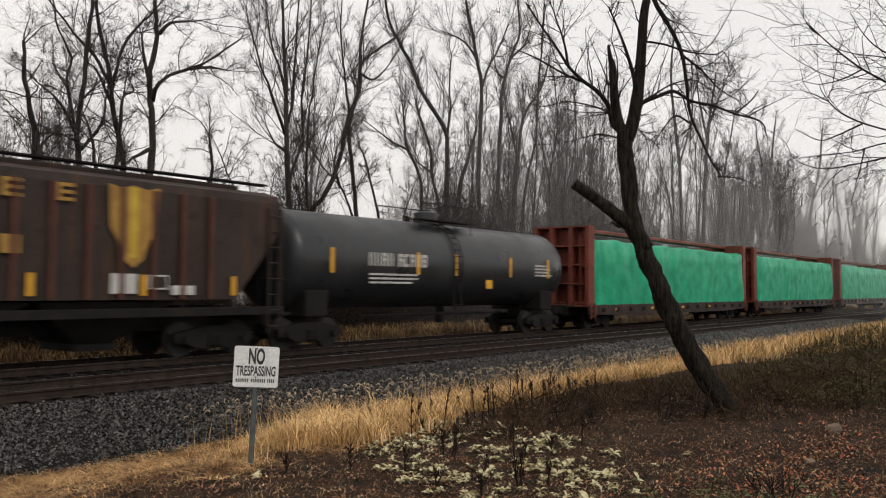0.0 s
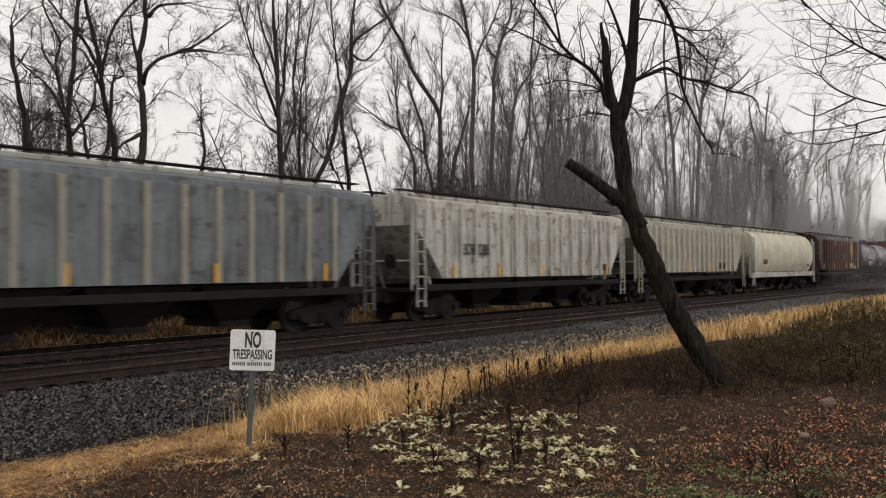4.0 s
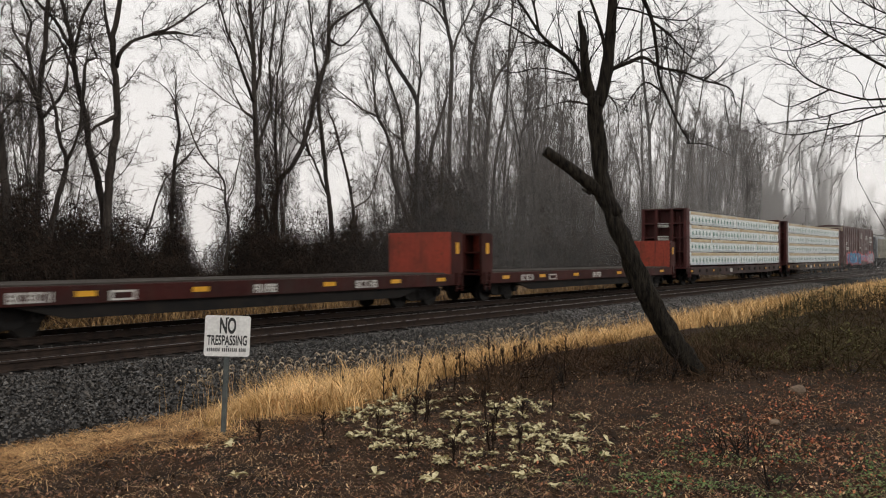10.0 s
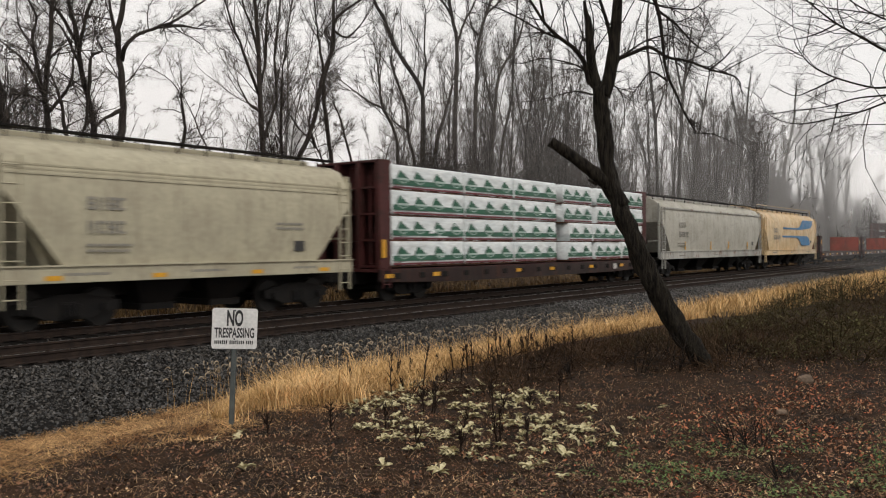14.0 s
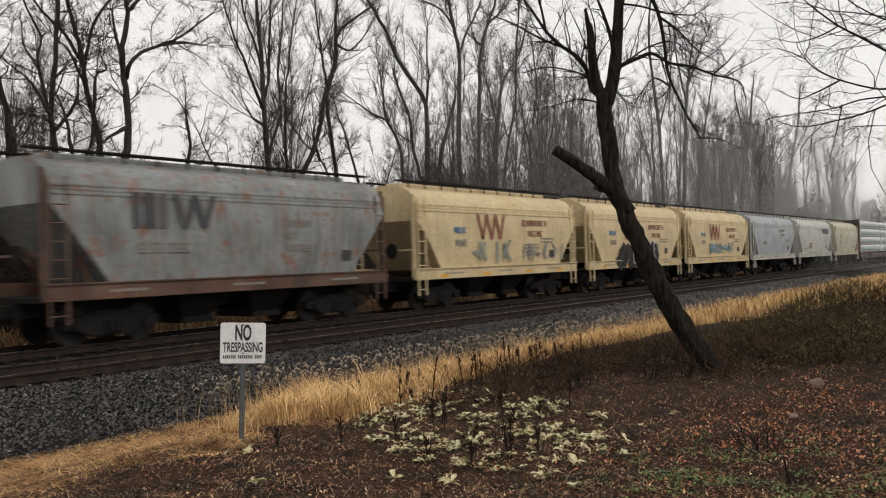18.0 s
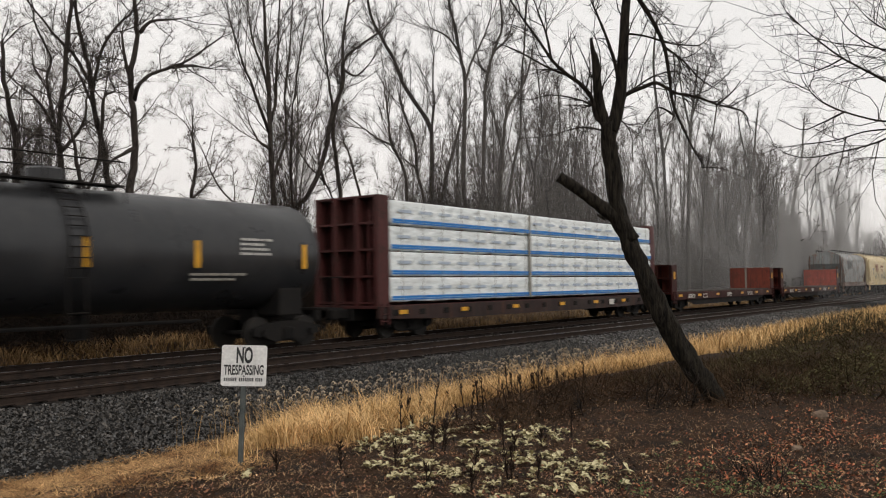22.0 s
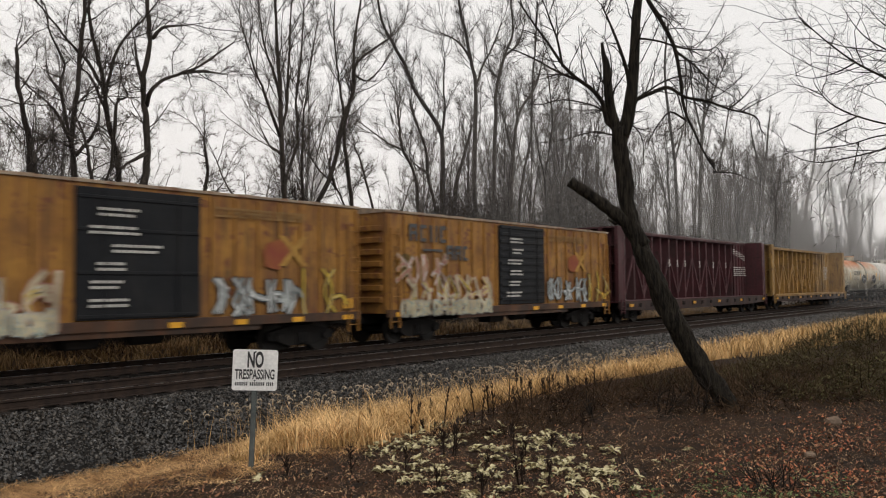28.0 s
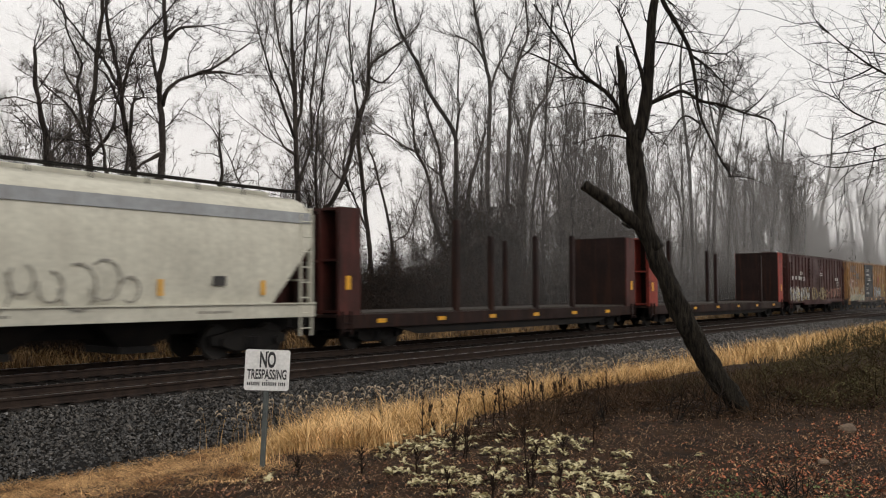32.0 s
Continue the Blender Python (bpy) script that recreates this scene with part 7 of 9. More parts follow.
def centre_beam(label, L, H, mat, truss=True, solid_ends=2.2):
    car = thing("centre_beam_car", label, "flatcar", "freight cars of the train")
    deck(car, L, mat, 1.12, 0.12, SILL_DARK)
    hl = L / 2
    for s in (-1, 1):
        bulkhead(car, s * (hl - 0.55), s, H, mat, mat, 0.5)
        ladder(car, s * (hl - 0.12), -1.2, 1.1, H - 1.6, mat, math.pi / 2)
    part("top_chord", Geo().box(-hl + 0.5, hl - 0.5, -0.32, 0.32, H - 0.18, H, 0.02), mat, car)
    return car


def beam_truss(car, L, H, mat, n=15):
    hl = L / 2 - 0.9
    for i in range(n):
        x = -hl + 2 * hl * i / (n - 1)
        part("upright", Geo().box(x - 0.075, x + 0.075, -0.24, 0.24, 1.12, H - 0.16, 0.02), mat, car)
    for i in range(n - 1):
        a, b = -hl + 2 * hl * i / (n - 1), -hl + 2 * hl * (i + 1) / (n - 1)
        lo, hi = (a, b) if (i % 2 == 0) == (a < 0) else (b, a)
        g = Geo()
        for y in (-0.2, 0.2):
            g.beam((lo, y, 1.3), (hi, y, 3.55), 0.07, 0.10)
        part("diagonal", g, mat, car)
    for s in (-1, 1):
        a = s * hl
        g = Geo()
        for y in (-0.26, 0.26):
            g.box(min(a, a - s * 2.1), max(a, a - s * 2.1), y - 0.02, y + 0.02, 1.12, H - 0.16)
        for k in range(4):
            xx = a - s * k * 0.55
            g.box(xx - 0.05, xx + 0.05, -0.33, 0.33, 1.12, H - 0.16)
        part("end_panel", g, mat, car, "ribbed solid panel at the end of the beam")
    for i in range(16):
        x = -hl + 2 * hl * i / 15
        g = Geo()
        g.box(x - 0.15, x + 0.15, -1.53, -1.44, 0.78, 0.98, 0.02)
        part("winch", g, BLACK_STEEL, car)


def bulkhead_flat(label, L, ztop, mat, panel, group="freight cars of the train", posts=None, far_posts=(), post_mat=None, deck_z=1.05, thick=0.75, deck_mat=None):
    car = thing("bulkhead_flatcar", label, "flatcar", group)
    deck(car, L, deck_mat or mat, deck_z, 0.0)
    hl = L / 2
    for s in (-1, 1):
        g = Geo()
        g.poly([(-hl * 0.78, deck_z - 0.36), (hl * 0.78, deck_z - 0.36), (hl * 0.62, 0.40), (-hl * 0.62, 0.40)][::-1], s * 1.36 - 0.04, 0.08)
        # the black colour carries the shade on the belly below the deck edge
        part("belly_sill", recalc(g.mesh("belly_sill", BLACK_STEEL)), None, car, "fishbelly sill, painted black for the shade below the deck")
    part("plank_floor", Geo().box(-hl + 1.0, hl - 1.0, -1.38, 1.38, deck_z + 0.003, deck_z + 0.045), surf("deck_wood", (0.07, 0.062, 0.054), (0.035, 0.03, 0.026), 3, 0.8, 0, 0.4, 20, stretch=(8, 1, 1)), car, "weathered plank floor")
    for s in (-1, 1):
        bulkhead(car, s * (hl - thick), s, ztop, mat, panel, thick - 0.1, deck_z, 2 if ztop > 4 else 0)
        for y in (-1, 1):
            e = s * hl
            g = Geo()
            prof = [(e, deck_z - 0.1), (e, ztop - 0.05), (e - s * thick, ztop), (e - s * thick, deck_z - 0.1)]
            g.poly(prof if s > 0 else prof[::-1], y * 1.46 - 0.03, 0.06)
            part("bulkhead_side", recalc(g.mesh("bulkhead_side", mat)), None, car)
        reflectors(car, [s * (hl - 0.38)], deck_z + 0.75, -1.50, 0.2, 0.42)
    if posts:
        for i, (x, y) in enumerate([(x, -1.36) for x in posts] + [(x, 1.36) for x in far_posts]):
            part("stake_post", Geo().box(x - 0.1, x + 0.1, y - 0.09, y + 0.09, deck_z - 0.1, ztop - 0.02 - 0.16 * (i * 7 % 4), 0.015), post_mat or mat, car, "upright steel stake")
    return car


# ---------- the train, from its front cars to its last ----------
TRAIN = []


def place(car, left, right):
    """Where its ends stand on the train, in metres from the mark that passes the camera at mid-clip."""
    TRAIN.append((car, (left + right) / 2))
    car.matrix_basis = pose((left + right) / 2, FAR_Y, 0)


def wrap_mat(name, c, c2):
    return surf(name, c, c2, 1.6, 0.36, 0, 1.0, 4.0, dirt=(0.36, 0.36, 0.34), dirt_amt=0.3, stretch=(0.7, 1, 2.4), rough_var=0.15)


def bundle_geo(x0, x1, y0, y1, z0, z1, rng, fine=True):
    """A wrapped stack: a soft-edged block under film that is drawn into slanting wrinkles."""
    n = max(3, int((x1 - x0) / (0.11 if fine else 0.6)))
    front = [(y0, z0 + 0.04 + (z1 - z0 - 0.08) * i / 6) for i in range(7)] if fine else [(y0, z0 + 0.05), (y0, z1 - 0.05)]
    ring = [(y0 + 0.02, z0)] + front + [(y0 + 0.03, z1), (y1 - 0.03, z1), (y1, z1 - 0.05), (y1, z0 + 0.05), (y1 - 0.015, z0)]
    k, seed = len(ring), rng.uniform(0, 90)
    vs, fs = [], []
    for i in range(n + 1):
        x = x0 + (x1 - x0) * i / n
        pull = 0.4 + 0.6 * max(0.0, noise.noise(Vector((x * 0.5, z0, seed))) + 0.4)
        for j, (y, z) in enumerate(ring):
            w = 0.0
            if fine and j <= len(front):
                w = 0.085 * pull * noise.noise(Vector((x * 1.1 + z * 2.2, (z - x * 0.35) * 8.5, seed))) + 0.012 * noise.noise(Vector((x * 5, z * 6, seed)))
            vs.append((x, y + w, z + 0.3 * w))
    for i in range(n):
        fs += [(i * k + j, i * k + (j + 1) % k, (i + 1) * k + (j + 1) % k, (i + 1) * k + j) for j in range(k)]
    fs += [tuple(range(k))[::-1], tuple(range(n * k, n * k + k))]
    return Geo().add(vs, fs)


FILM = wrap_mat("white_film", (0.76, 0.785, 0.775), (0.66, 0.70, 0.70))
FILM_TAN = surf("stained_film", (0.50, 0.40, 0.25), (0.40, 0.30, 0.17), 1.2, 0.5, 0, 0.1, 8, dirt=(0.6, 0.58, 0.5), dirt_amt=0.6)
MARK_GREEN = surf("film_print_green", (0.012, 0.13, 0.09), (0.03, 0.18, 0.13), 3, 0.5, 0, 0.02, 20)
FILM_GREEN = surf("film_deep_green", (0.02, 0.085, 0.05), (0.03, 0.12, 0.07), 3, 0.45, 0, 0.05, 20)
FILM_MAROON = surf("film_maroon", (0.11, 0.028, 0.035), (0.15, 0.04, 0.045), 3, 0.5, 0, 0.02, 20)
FILM_PALE = surf("film_pale_green", (0.34, 0.45, 0.40), (0.42, 0.5, 0.46), 3, 0.5, 0, 0.02, 20)
FILM_BLUE = surf("film_blue", (0.015, 0.16, 0.48), (0.025, 0.2, 0.52), 2, 0.45, 0, 0.05, 20)
FILM_PRINT = surf("film_print_grey", (0.36, 0.42, 0.52), (0.44, 0.5, 0.56), 2, 0.5, 0, 0.02, 20)
DUNNAGE = surf("stacking_wood", (0.10, 0.05, 0.04), (0.16, 0.09, 0.06), 5, 0.8, 0, 0.3, 30)
GREEN_TARP = surf("green_tarpaulin", (0.004, 0.34, 0.17), (0.004, 0.23, 0.115), 1.3, 0.45, 0, 0.3, 6, dirt=(0.01, 0.42, 0.23), dirt_amt=0.5, spec=0.25)


def lumber(car, L, H, kind, cuts, seed, rows=None):
    """Four tiers of wrapped lumber on both sides of the beam. cuts: where one bundle ends and the next begins, 0 to 1; rows: or each tier's bundles, from and to."""
    rng = random.Random(seed)
    x0, x1 = -L / 2 + 0.66, L / 2 - 0.66
    zlo, zhi = 1.2, H - 0.3
    th = (zhi - zlo) / 4
    for tier in range(4):
        z0, z1 = zlo + tier * th + 0.03, zlo + (tier + 1) * th - 0.012
        edges = [x0 + (x1 - x0) * (c + (rng.uniform(-0.02, 0.02) if 0 < c < 1 and kind != "blue" else 0)) for c in cuts]
        for a, b in rows[tier] if rows else zip(edges[:-1], edges[1:]):
            jut = rng.uniform(-0.03, 0.03)
            bun = part("wrapped_lumber", bundle_geo(a + 0.03, b - 0.03, -1.47 + jut, -0.34, z0, z1, rng), FILM, car, "film-wrapped lumber stack", True)
            y = -1.47 + jut - 0.034
            if kind == "tan":
                part("stained_edge", Geo().box(a + 0.05, b - 0.05, y - 0.004, y, z1 - 0.2, z1 - 0.015), FILM_TAN, bun, "yellowed top strip")
                g = Geo()
                x = a + 0.3
                while x < b - 0.2:
                    pts = [(x - 0.085, z0 + 0.2), (x + 0.085, z0 + 0.2), (x + 0.1, z0 + 0.34), (x, z0 + 0.5), (x - 0.1, z0 + 0.34)]
                    g.poly(pts, y - 0.006, 0.003)
                    x += 0.64
                part("printed_marks", g, MARK_GREEN, bun, "row of small green printed marks")["kind"] = "stuff"
                g = Geo()
                x = a + 0.2
                while x < b - 0.4:
                    g.box(x, x + 0.35, y - 0.006, y - 0.003, z0 + 0.1, z0 + 0.14)
                    x += 0.64
                part("printed_line", g, FILM_PRINT, bun)
            elif kind == "green":
                zt = z0 + (z1 - z0) * 0.40
                part("printed_band", Geo().box(a + 0.03, b - 0.03, y - 0.004, y, z0 + 0.15, zt), FILM_GREEN, bun, "dark green printed band")
                part("printed_line", Geo().box(a + 0.03, b - 0.03, y - 0.004, y, z0 + 0.02, z0 + 0.09), FILM_MAROON, bun, "dull maroon printed line")
                count = max(1, round((b - a) / 1.05))
                for i in range(count):
                    x, w = a + (b - a) * (i + 0.5) / count + rng.uniform(-0.08, 0.08), 0.34
                    if x - w < a + 0.05 or x + w > b - 0.05:
                        continue
                    h = z1 - zt
                    g = Geo()
                    g.poly([(x + w * p, zt + h * q - 0.01) for p, q in ((-1, 0), (1, 0), (0.85, 0.16), (0.5, 0.26), (0.2, 0.46), (0.0, 0.42), (-0.22, 0.62), (-0.5, 0.66), (-0.72, 0.4), (-0.9, 0.3))], y - 0.007, 0.002)
                    e = part("printed_emblem", g, FILM_GREEN, bun, "dark green peaked emblem")
                    g = Geo()
                    g.box(x - w * 0.8, x + w * 0.95, y - 0.010, y - 0.007, zt - 0.02, zt + 0.055)
                    g.poly([(x - w * 0.8, zt - 0.03), (x, zt - 0.14), (x + w * 0.95, zt - 0.03), (x + w * 0.8, zt - 0.03), (x, zt - 0.1), (x - w * 0.6, zt - 0.03)], y - 0.010, 0.003)
                    part("emblem_bar", recalc(g.mesh("emblem_bar", FILM_PALE)), None, e)
                part("stacking_wood", Geo().box(a + 0.05, b - 0.05, -1.44, -0.4, z0 - 0.05, z0 + 0.03), DUNNAGE, bun)
            else:
                g = Geo()
                for lo, hi in ((0.06, 0.105), (0.12, 0.20)):
                    g.box(a + 0.04, b - 0.04, y - 0.005, y, z0 + lo, z0 + hi)
                part("printed_band", g, FILM_BLUE, bun, "blue printed stripes")
                g = Geo()
                x = a + 0.35
                while x < b - 0.9:
                    g.box(x, x + 0.7, y - 0.005, y - 0.002, z0 + 0.42, z0 + 0.52)
                    x += 1.12
                part("printed_marks", g, FILM_PRINT, bun, "row of faint grey-blue printed bars")["kind"] = "stuff"
                x = a + 0.55
                while x < b - 0.3:
                    part("strap", Geo().box(x, x + 0.025, y - 0.009, y - 0.006, z0 + 0.02, z1 + 0.01), GREY_INK, bun)
                    x += 1.12
        part("wrapped_lumber", bundle_geo(x0, x1, 0.34, 1.47, z0, z1, rng, False), FILM, car, "film-wrapped lumber stack", True)
        for i in range(12):
            x = x0 + 0.5 + (x1 - x0 - 1.0) * i / 11
            part("stacking_wood", Geo().box(x - 0.05, x + 0.05, -1.42, 1.42, z0 - 0.045, z0 + 0.002), DUNNAGE, car)


def tarp_load(car, L, H, seed):
    rng = random.Random(seed)
    x0, x1 = -L / 2 + 0.8, L / 2 - 0.8
    n, prof = 90, [(-1.50, 1.12), (-1.51, 1.8), (-1.50, 2.6), (-1.50, 3.4), (-1.45, H - 0.62), (-1.15, H - 0.5), (0, H - 0.46), (1.15, H - 0.5), (1.45, H - 0.62), (1.5, 2.6), (1.5, 1.12)]
    k = len(prof)
    vs, fs = [], []
    for i in range(n + 1):
        x = x0 + (x1 - x0) * i / n
        sag = 0.10 * abs(math.sin(x * 1.1 + seed)) if i not in (0, n) else 0
        for j, (y, z) in enumerate(prof):
            w = 0.09 * noise.noise(Vector((x * 1.4, z * 1.1 + seed, y))) + 0.06 * noise.noise(Vector((x * 4, z * 3, seed)))
            vs.append((x, y + w, z - (sag if z > 3.6 else 0) + (0.02 * rng.uniform(-1, 1))))
    for i in range(n):
        fs += [(i * k + j, i * k + j + 1, (i + 1) * k + j + 1, (i + 1) * k + j) for j in range(k - 1)]
    fs += [tuple(range(k))[::-1], tuple(range(n * k, n * k + k))]
    part("tarpaulin", Geo().add(vs, fs), GREEN_TARP, car, "bright green wrinkled tarpaulin over the load", True)
    for i in range(14):
        x = x0 + 0.6 + (x1 - x0 - 1.2) * i / 13
        part("winch", Geo().box(x - 0.14, x + 0.14, -1.56, -1.46, 0.78, 0.98, 0.02), BLACK_STEEL, car)


# paints
P_BROWN = paint("paint_dark_brown", (0.040, 0.028, 0.022), (0.03, 0.021, 0.018), amt=0.3)
P_BROWN_RIB = paint("paint_red_brown_rib", (0.105, 0.04, 0.028), (0.075, 0.03, 0.023))
P_OFFWHITE = paint("paint_off_white", (0.54, 0.50, 0.39), (0.45, 0.41, 0.31), streak=(0.25, 0.19, 0.12), amt=0.4, dirt=(0.3, 0.25, 0.18), damt=0.3, chip_amt=0.12)
P_GREY_RIB = paint("paint_light_grey", (0.36, 0.335, 0.275), (0.29, 0.27, 0.22), streak=(0.13, 0.11, 0.09), amt=0.4, damt=0.3, chip_amt=0.3)
P_RIB_PALE = paint("paint_pale_rib", (0.52, 0.485, 0.40), (0.45, 0.42, 0.345), streak=(0.2, 0.17, 0.13), amt=0.3, damt=0.2, chip_amt=0.2)
P_RUSTY = paint("paint_rusty_white", (0.50, 0.49, 0.45), (0.42, 0.40, 0.35), streak=(0.12, 0.065, 0.035), amt=0.85, damt=0.35)
P_BLUEGREY = paint("paint_blue_grey", (0.17, 0.185, 0.195), (0.13, 0.14, 0.15), streak=(0.06, 0.05, 0.045), amt=0.5, damt=0.4)
P_BOX = paint("paint_box_brown", (0.085, 0.034, 0.028), (0.065, 0.028, 0.024), streak=(0.045, 0.03, 0.028), amt=0.4, damt=0.35)
P_BEAM = paint("paint_beam_maroon", (0.085, 0.026, 0.025), (0.065, 0.022, 0.02), streak=(0.04, 0.02, 0.016), amt=0.4)
P_FLAT = paint("paint_flat_red", (0.050, 0.012, 0.010), (0.03, 0.010, 0.009), streak=(0.04, 0.02, 0.015), amt=0.5, spec=0.1)
P_PANEL = paint("paint_panel_red", (0.33, 0.06, 0.038), (0.27, 0.055, 0.036), streak=(0.16, 0.05, 0.03), amt=0.4, damt=0.15)
P_PANEL_DARK = paint("paint_panel_rust", (0.20, 0.05, 0.032), (0.155, 0.043, 0.03), streak=(0.1, 0.035, 0.022), amt=0.5, damt=0.2)
P_CREAM = paint("paint_cream", (0.66, 0.50, 0.29), (0.58, 0.42, 0.235), streak=(0.40, 0.18, 0.07), amt=0.8, dirt=(0.55, 0.50, 0.42), damt=0.6, chip_amt=0.25)
P_GREY = paint("paint_warm_grey", (0.44, 0.42, 0.36), (0.39, 0.37, 0.31), streak=(0.17, 0.15, 0.12), amt=0.3, damt=0.18, chip_amt=0.2, dirt=(0.25, 0.23, 0.19))
P_GREY_SILL = paint("paint_pale_sill", (0.46, 0.45, 0.41), (0.39, 0.38, 0.34), amt=0.2)
P_TAN = paint("paint_pale_tan", (0.47, 0.43, 0.31), (0.41, 0.37, 0.27), streak=(0.28, 0.24, 0.17), amt=0.35, damt=0.2, chip_amt=0.2, dirt=(0.33, 0.29, 0.2))
P_LIGHT = paint("paint_pale_grey", (0.47, 0.47, 0.42), (0.41, 0.41, 0.365), streak=(0.3, 0.28, 0.24), amt=0.3, damt=0.15, chip_amt=0.2, dirt=(0.33, 0.32, 0.28))
P_COOL = paint("paint_cool_grey", (0.36, 0.375, 0.385), (0.31, 0.32, 0.33), streak=(0.22, 0.21, 0.2), amt=0.3, damt=0.2, chip_amt=0.2, dirt=(0.26, 0.26, 0.26))
P_BUFF = paint("paint_buff", (0.62, 0.50, 0.29), (0.55, 0.43, 0.245), streak=(0.38, 0.29, 0.17), amt=0.4, dirt=(0.4, 0.33, 0.22), damt=0.3, chip_amt=0.2)
P_NW = paint("paint_weathered_grey", (0.25, 0.265, 0.26), (0.195, 0.205, 0.2), streak=(0.22, 0.10, 0.055), amt=0.5, damt=0.35)
P_NW_SILL = paint("paint_rusty_sill", (0.15, 0.095, 0.07), (0.09, 0.055, 0.042), amt=0.6)
P_TANK_BLACK = paint("paint_tank_black", (0.020, 0.021, 0.023), (0.028, 0.028, 0.03), streak=(0.045, 0.042, 0.04), amt=0.4, damt=0.2, rough=0.36, spec=0.4, chip_amt=0.2)
P_TANK_WHITE = paint("paint_tank_white", (0.56, 0.54, 0.49), (0.49, 0.47, 0.42), streak=(0.3, 0.26, 0.2), amt=0.35, dirt=(0.33, 0.29, 0.23), damt=0.3, rough=0.4, spec=0.4, chip_amt=0.2)
P_TANK_RUST = paint("paint_tank_rusting", (0.50, 0.46, 0.36), (0.42, 0.38, 0.29), streak=(0.3, 0.19, 0.11), amt=0.4, dirt=(0.4, 0.3, 0.2), damt=0.4, rough=0.5, up=(0.42, 0.16, 0.065), chip_amt=0.3)
P_YELLOW = paint("paint_old_yellow", (0.34, 0.20, 0.062), (0.24, 0.14, 0.048), streak=(0.12, 0.065, 0.03), amt=0.7, dirt=(0.10, 0.07, 0.04), damt=0.5)
P_MAROON_BOX = paint("paint_box_maroon", (0.068, 0.025, 0.021), (0.045, 0.018, 0.016), streak=(0.03, 0.018, 0.015), amt=0.6, dirt=(0.09, 0.04, 0.03), damt=0.4)
P_MAROON = paint("paint_dull_maroon", (0.075, 0.026, 0.03), (0.058, 0.022, 0.025), streak=(0.035, 0.02, 0.02), amt=0.4)
P_ORANGE = paint("paint_faded_orange", (0.32, 0.158, 0.035), (0.21, 0.098, 0.028), streak=(0.14, 0.055, 0.03), amt=0.8, dirt=(0.13, 0.065, 0.04), damt=0.6, chip_amt=0.65)
P_BLACK_DOOR = paint("paint_black_door", (0.010, 0.011, 0.013), (0.016, 0.017, 0.019), streak=(0.03, 0.028, 0.026), amt=0.3, dirt=(0.02, 0.018, 0.016), spec=0.12, chip_amt=0.15)
P_SILL_RUST = paint("paint_sill_rust", (0.11, 0.055, 0.03), (0.05, 0.032, 0.024), amt=0.5)
P_ROOF_PALE = paint("roof_galvanised", (0.34, 0.27, 0.19), (0.25, 0.19, 0.14), amt=0.5)
P_RUST_RED = paint("paint_rust_red", (0.30, 0.052, 0.036), (0.24, 0.045, 0.033), streak=(0.1, 0.03, 0.025), amt=0.4)
P_DARK_RED = paint("paint_dark_red_brown", (0.072, 0.022, 0.018), (0.03, 0.014, 0.012), streak=(0.15, 0.03, 0.022), amt=0.45, chip_amt=0.2)
P_POST_FLAT = paint("paint_flat_black_brown", (0.026, 0.015, 0.013), (0.017, 0.011, 0.010), amt=0.15, dirt=(0.02, 0.014, 0.012), spec=0.08, chip_amt=0.1)
P_WHITE_TOP = paint("paint_end_white", (0.50, 0.45, 0.36), (0.42, 0.37, 0.28), amt=0.3)
S_BLUE = surf("stripe_blue", (0.035, 0.15, 0.31), (0.05, 0.18, 0.34), 1.5, 0.5, 0, 0.02, 20, streak=(0.03, 0.06, 0.14), streak_amt=0.4)
S_RED = surf("emblem_brown_red", (0.20, 0.065, 0.045), (0.26, 0.1, 0.06), 3, 0.6, 0, 0.02, 20)
S_BLACK = surf("emblem_black", (0.045, 0.045, 0.048), (0.07, 0.068, 0.065), 2, 0.6, 0, 0.02, 20, streak=(0.16, 0.15, 0.14), streak_amt=0.5)
S_YELLOW = surf("emblem_yellow", (0.55, 0.38, 0.03), (0.45, 0.3, 0.03), 3, 0.6, 0, 0.02, 20, streak=(0.12, 0.07, 0.03), streak_amt=0.4)
S_FADED_YELLOW = surf("emblem_pale_yellow", (0.40, 0.24, 0.06), (0.3, 0.16, 0.05), 3, 0.7, 0, 0.02, 20, streak=(0.16, 0.08, 0.03), streak_amt=0.5)
S_FADED_RED = surf("emblem_faded_red", (0.22, 0.06, 0.04), (0.26, 0.1, 0.04), 2, 0.7, 0, 0.02, 20, streak=(0.16, 0.08, 0.03), streak_amt=0.5)
S_DULL = surf("emblem_dull_ochre", (0.13, 0.085, 0.028), (0.07, 0.045, 0.022), 2, 0.8, 0, 0.02, 20, streak=(0.04, 0.03, 0.02), streak_amt=0.7)
S_GHOST = surf("emblem_faded", (0.26, 0.16, 0.07), (0.18, 0.11, 0.05), 2, 0.7, 0, 0.02, 20)


def emblem(car, polys, y, mat, label):
    g = Geo()
    for p in polys:
        g.poly(p, y, 0.004)
    return part("emblem", recalc(g.mesh("emblem", mat)), None, car, label)


def zigzag(x, z, w, h, t, peaks=2):
    """A zigzag stroke outline as slanted bars."""
    out, k = [], peaks * 2
    for i in range(k):
        a, b = x + w * i / k, x + w * (i + 1) / k
        za, zb = (z + h, z) if i % 2 == 0 else (z, z + h)
        out.append([(a - t / 2, za), (b - t / 2, zb), (b + t / 2, zb), (a + t / 2, za)])
    return out


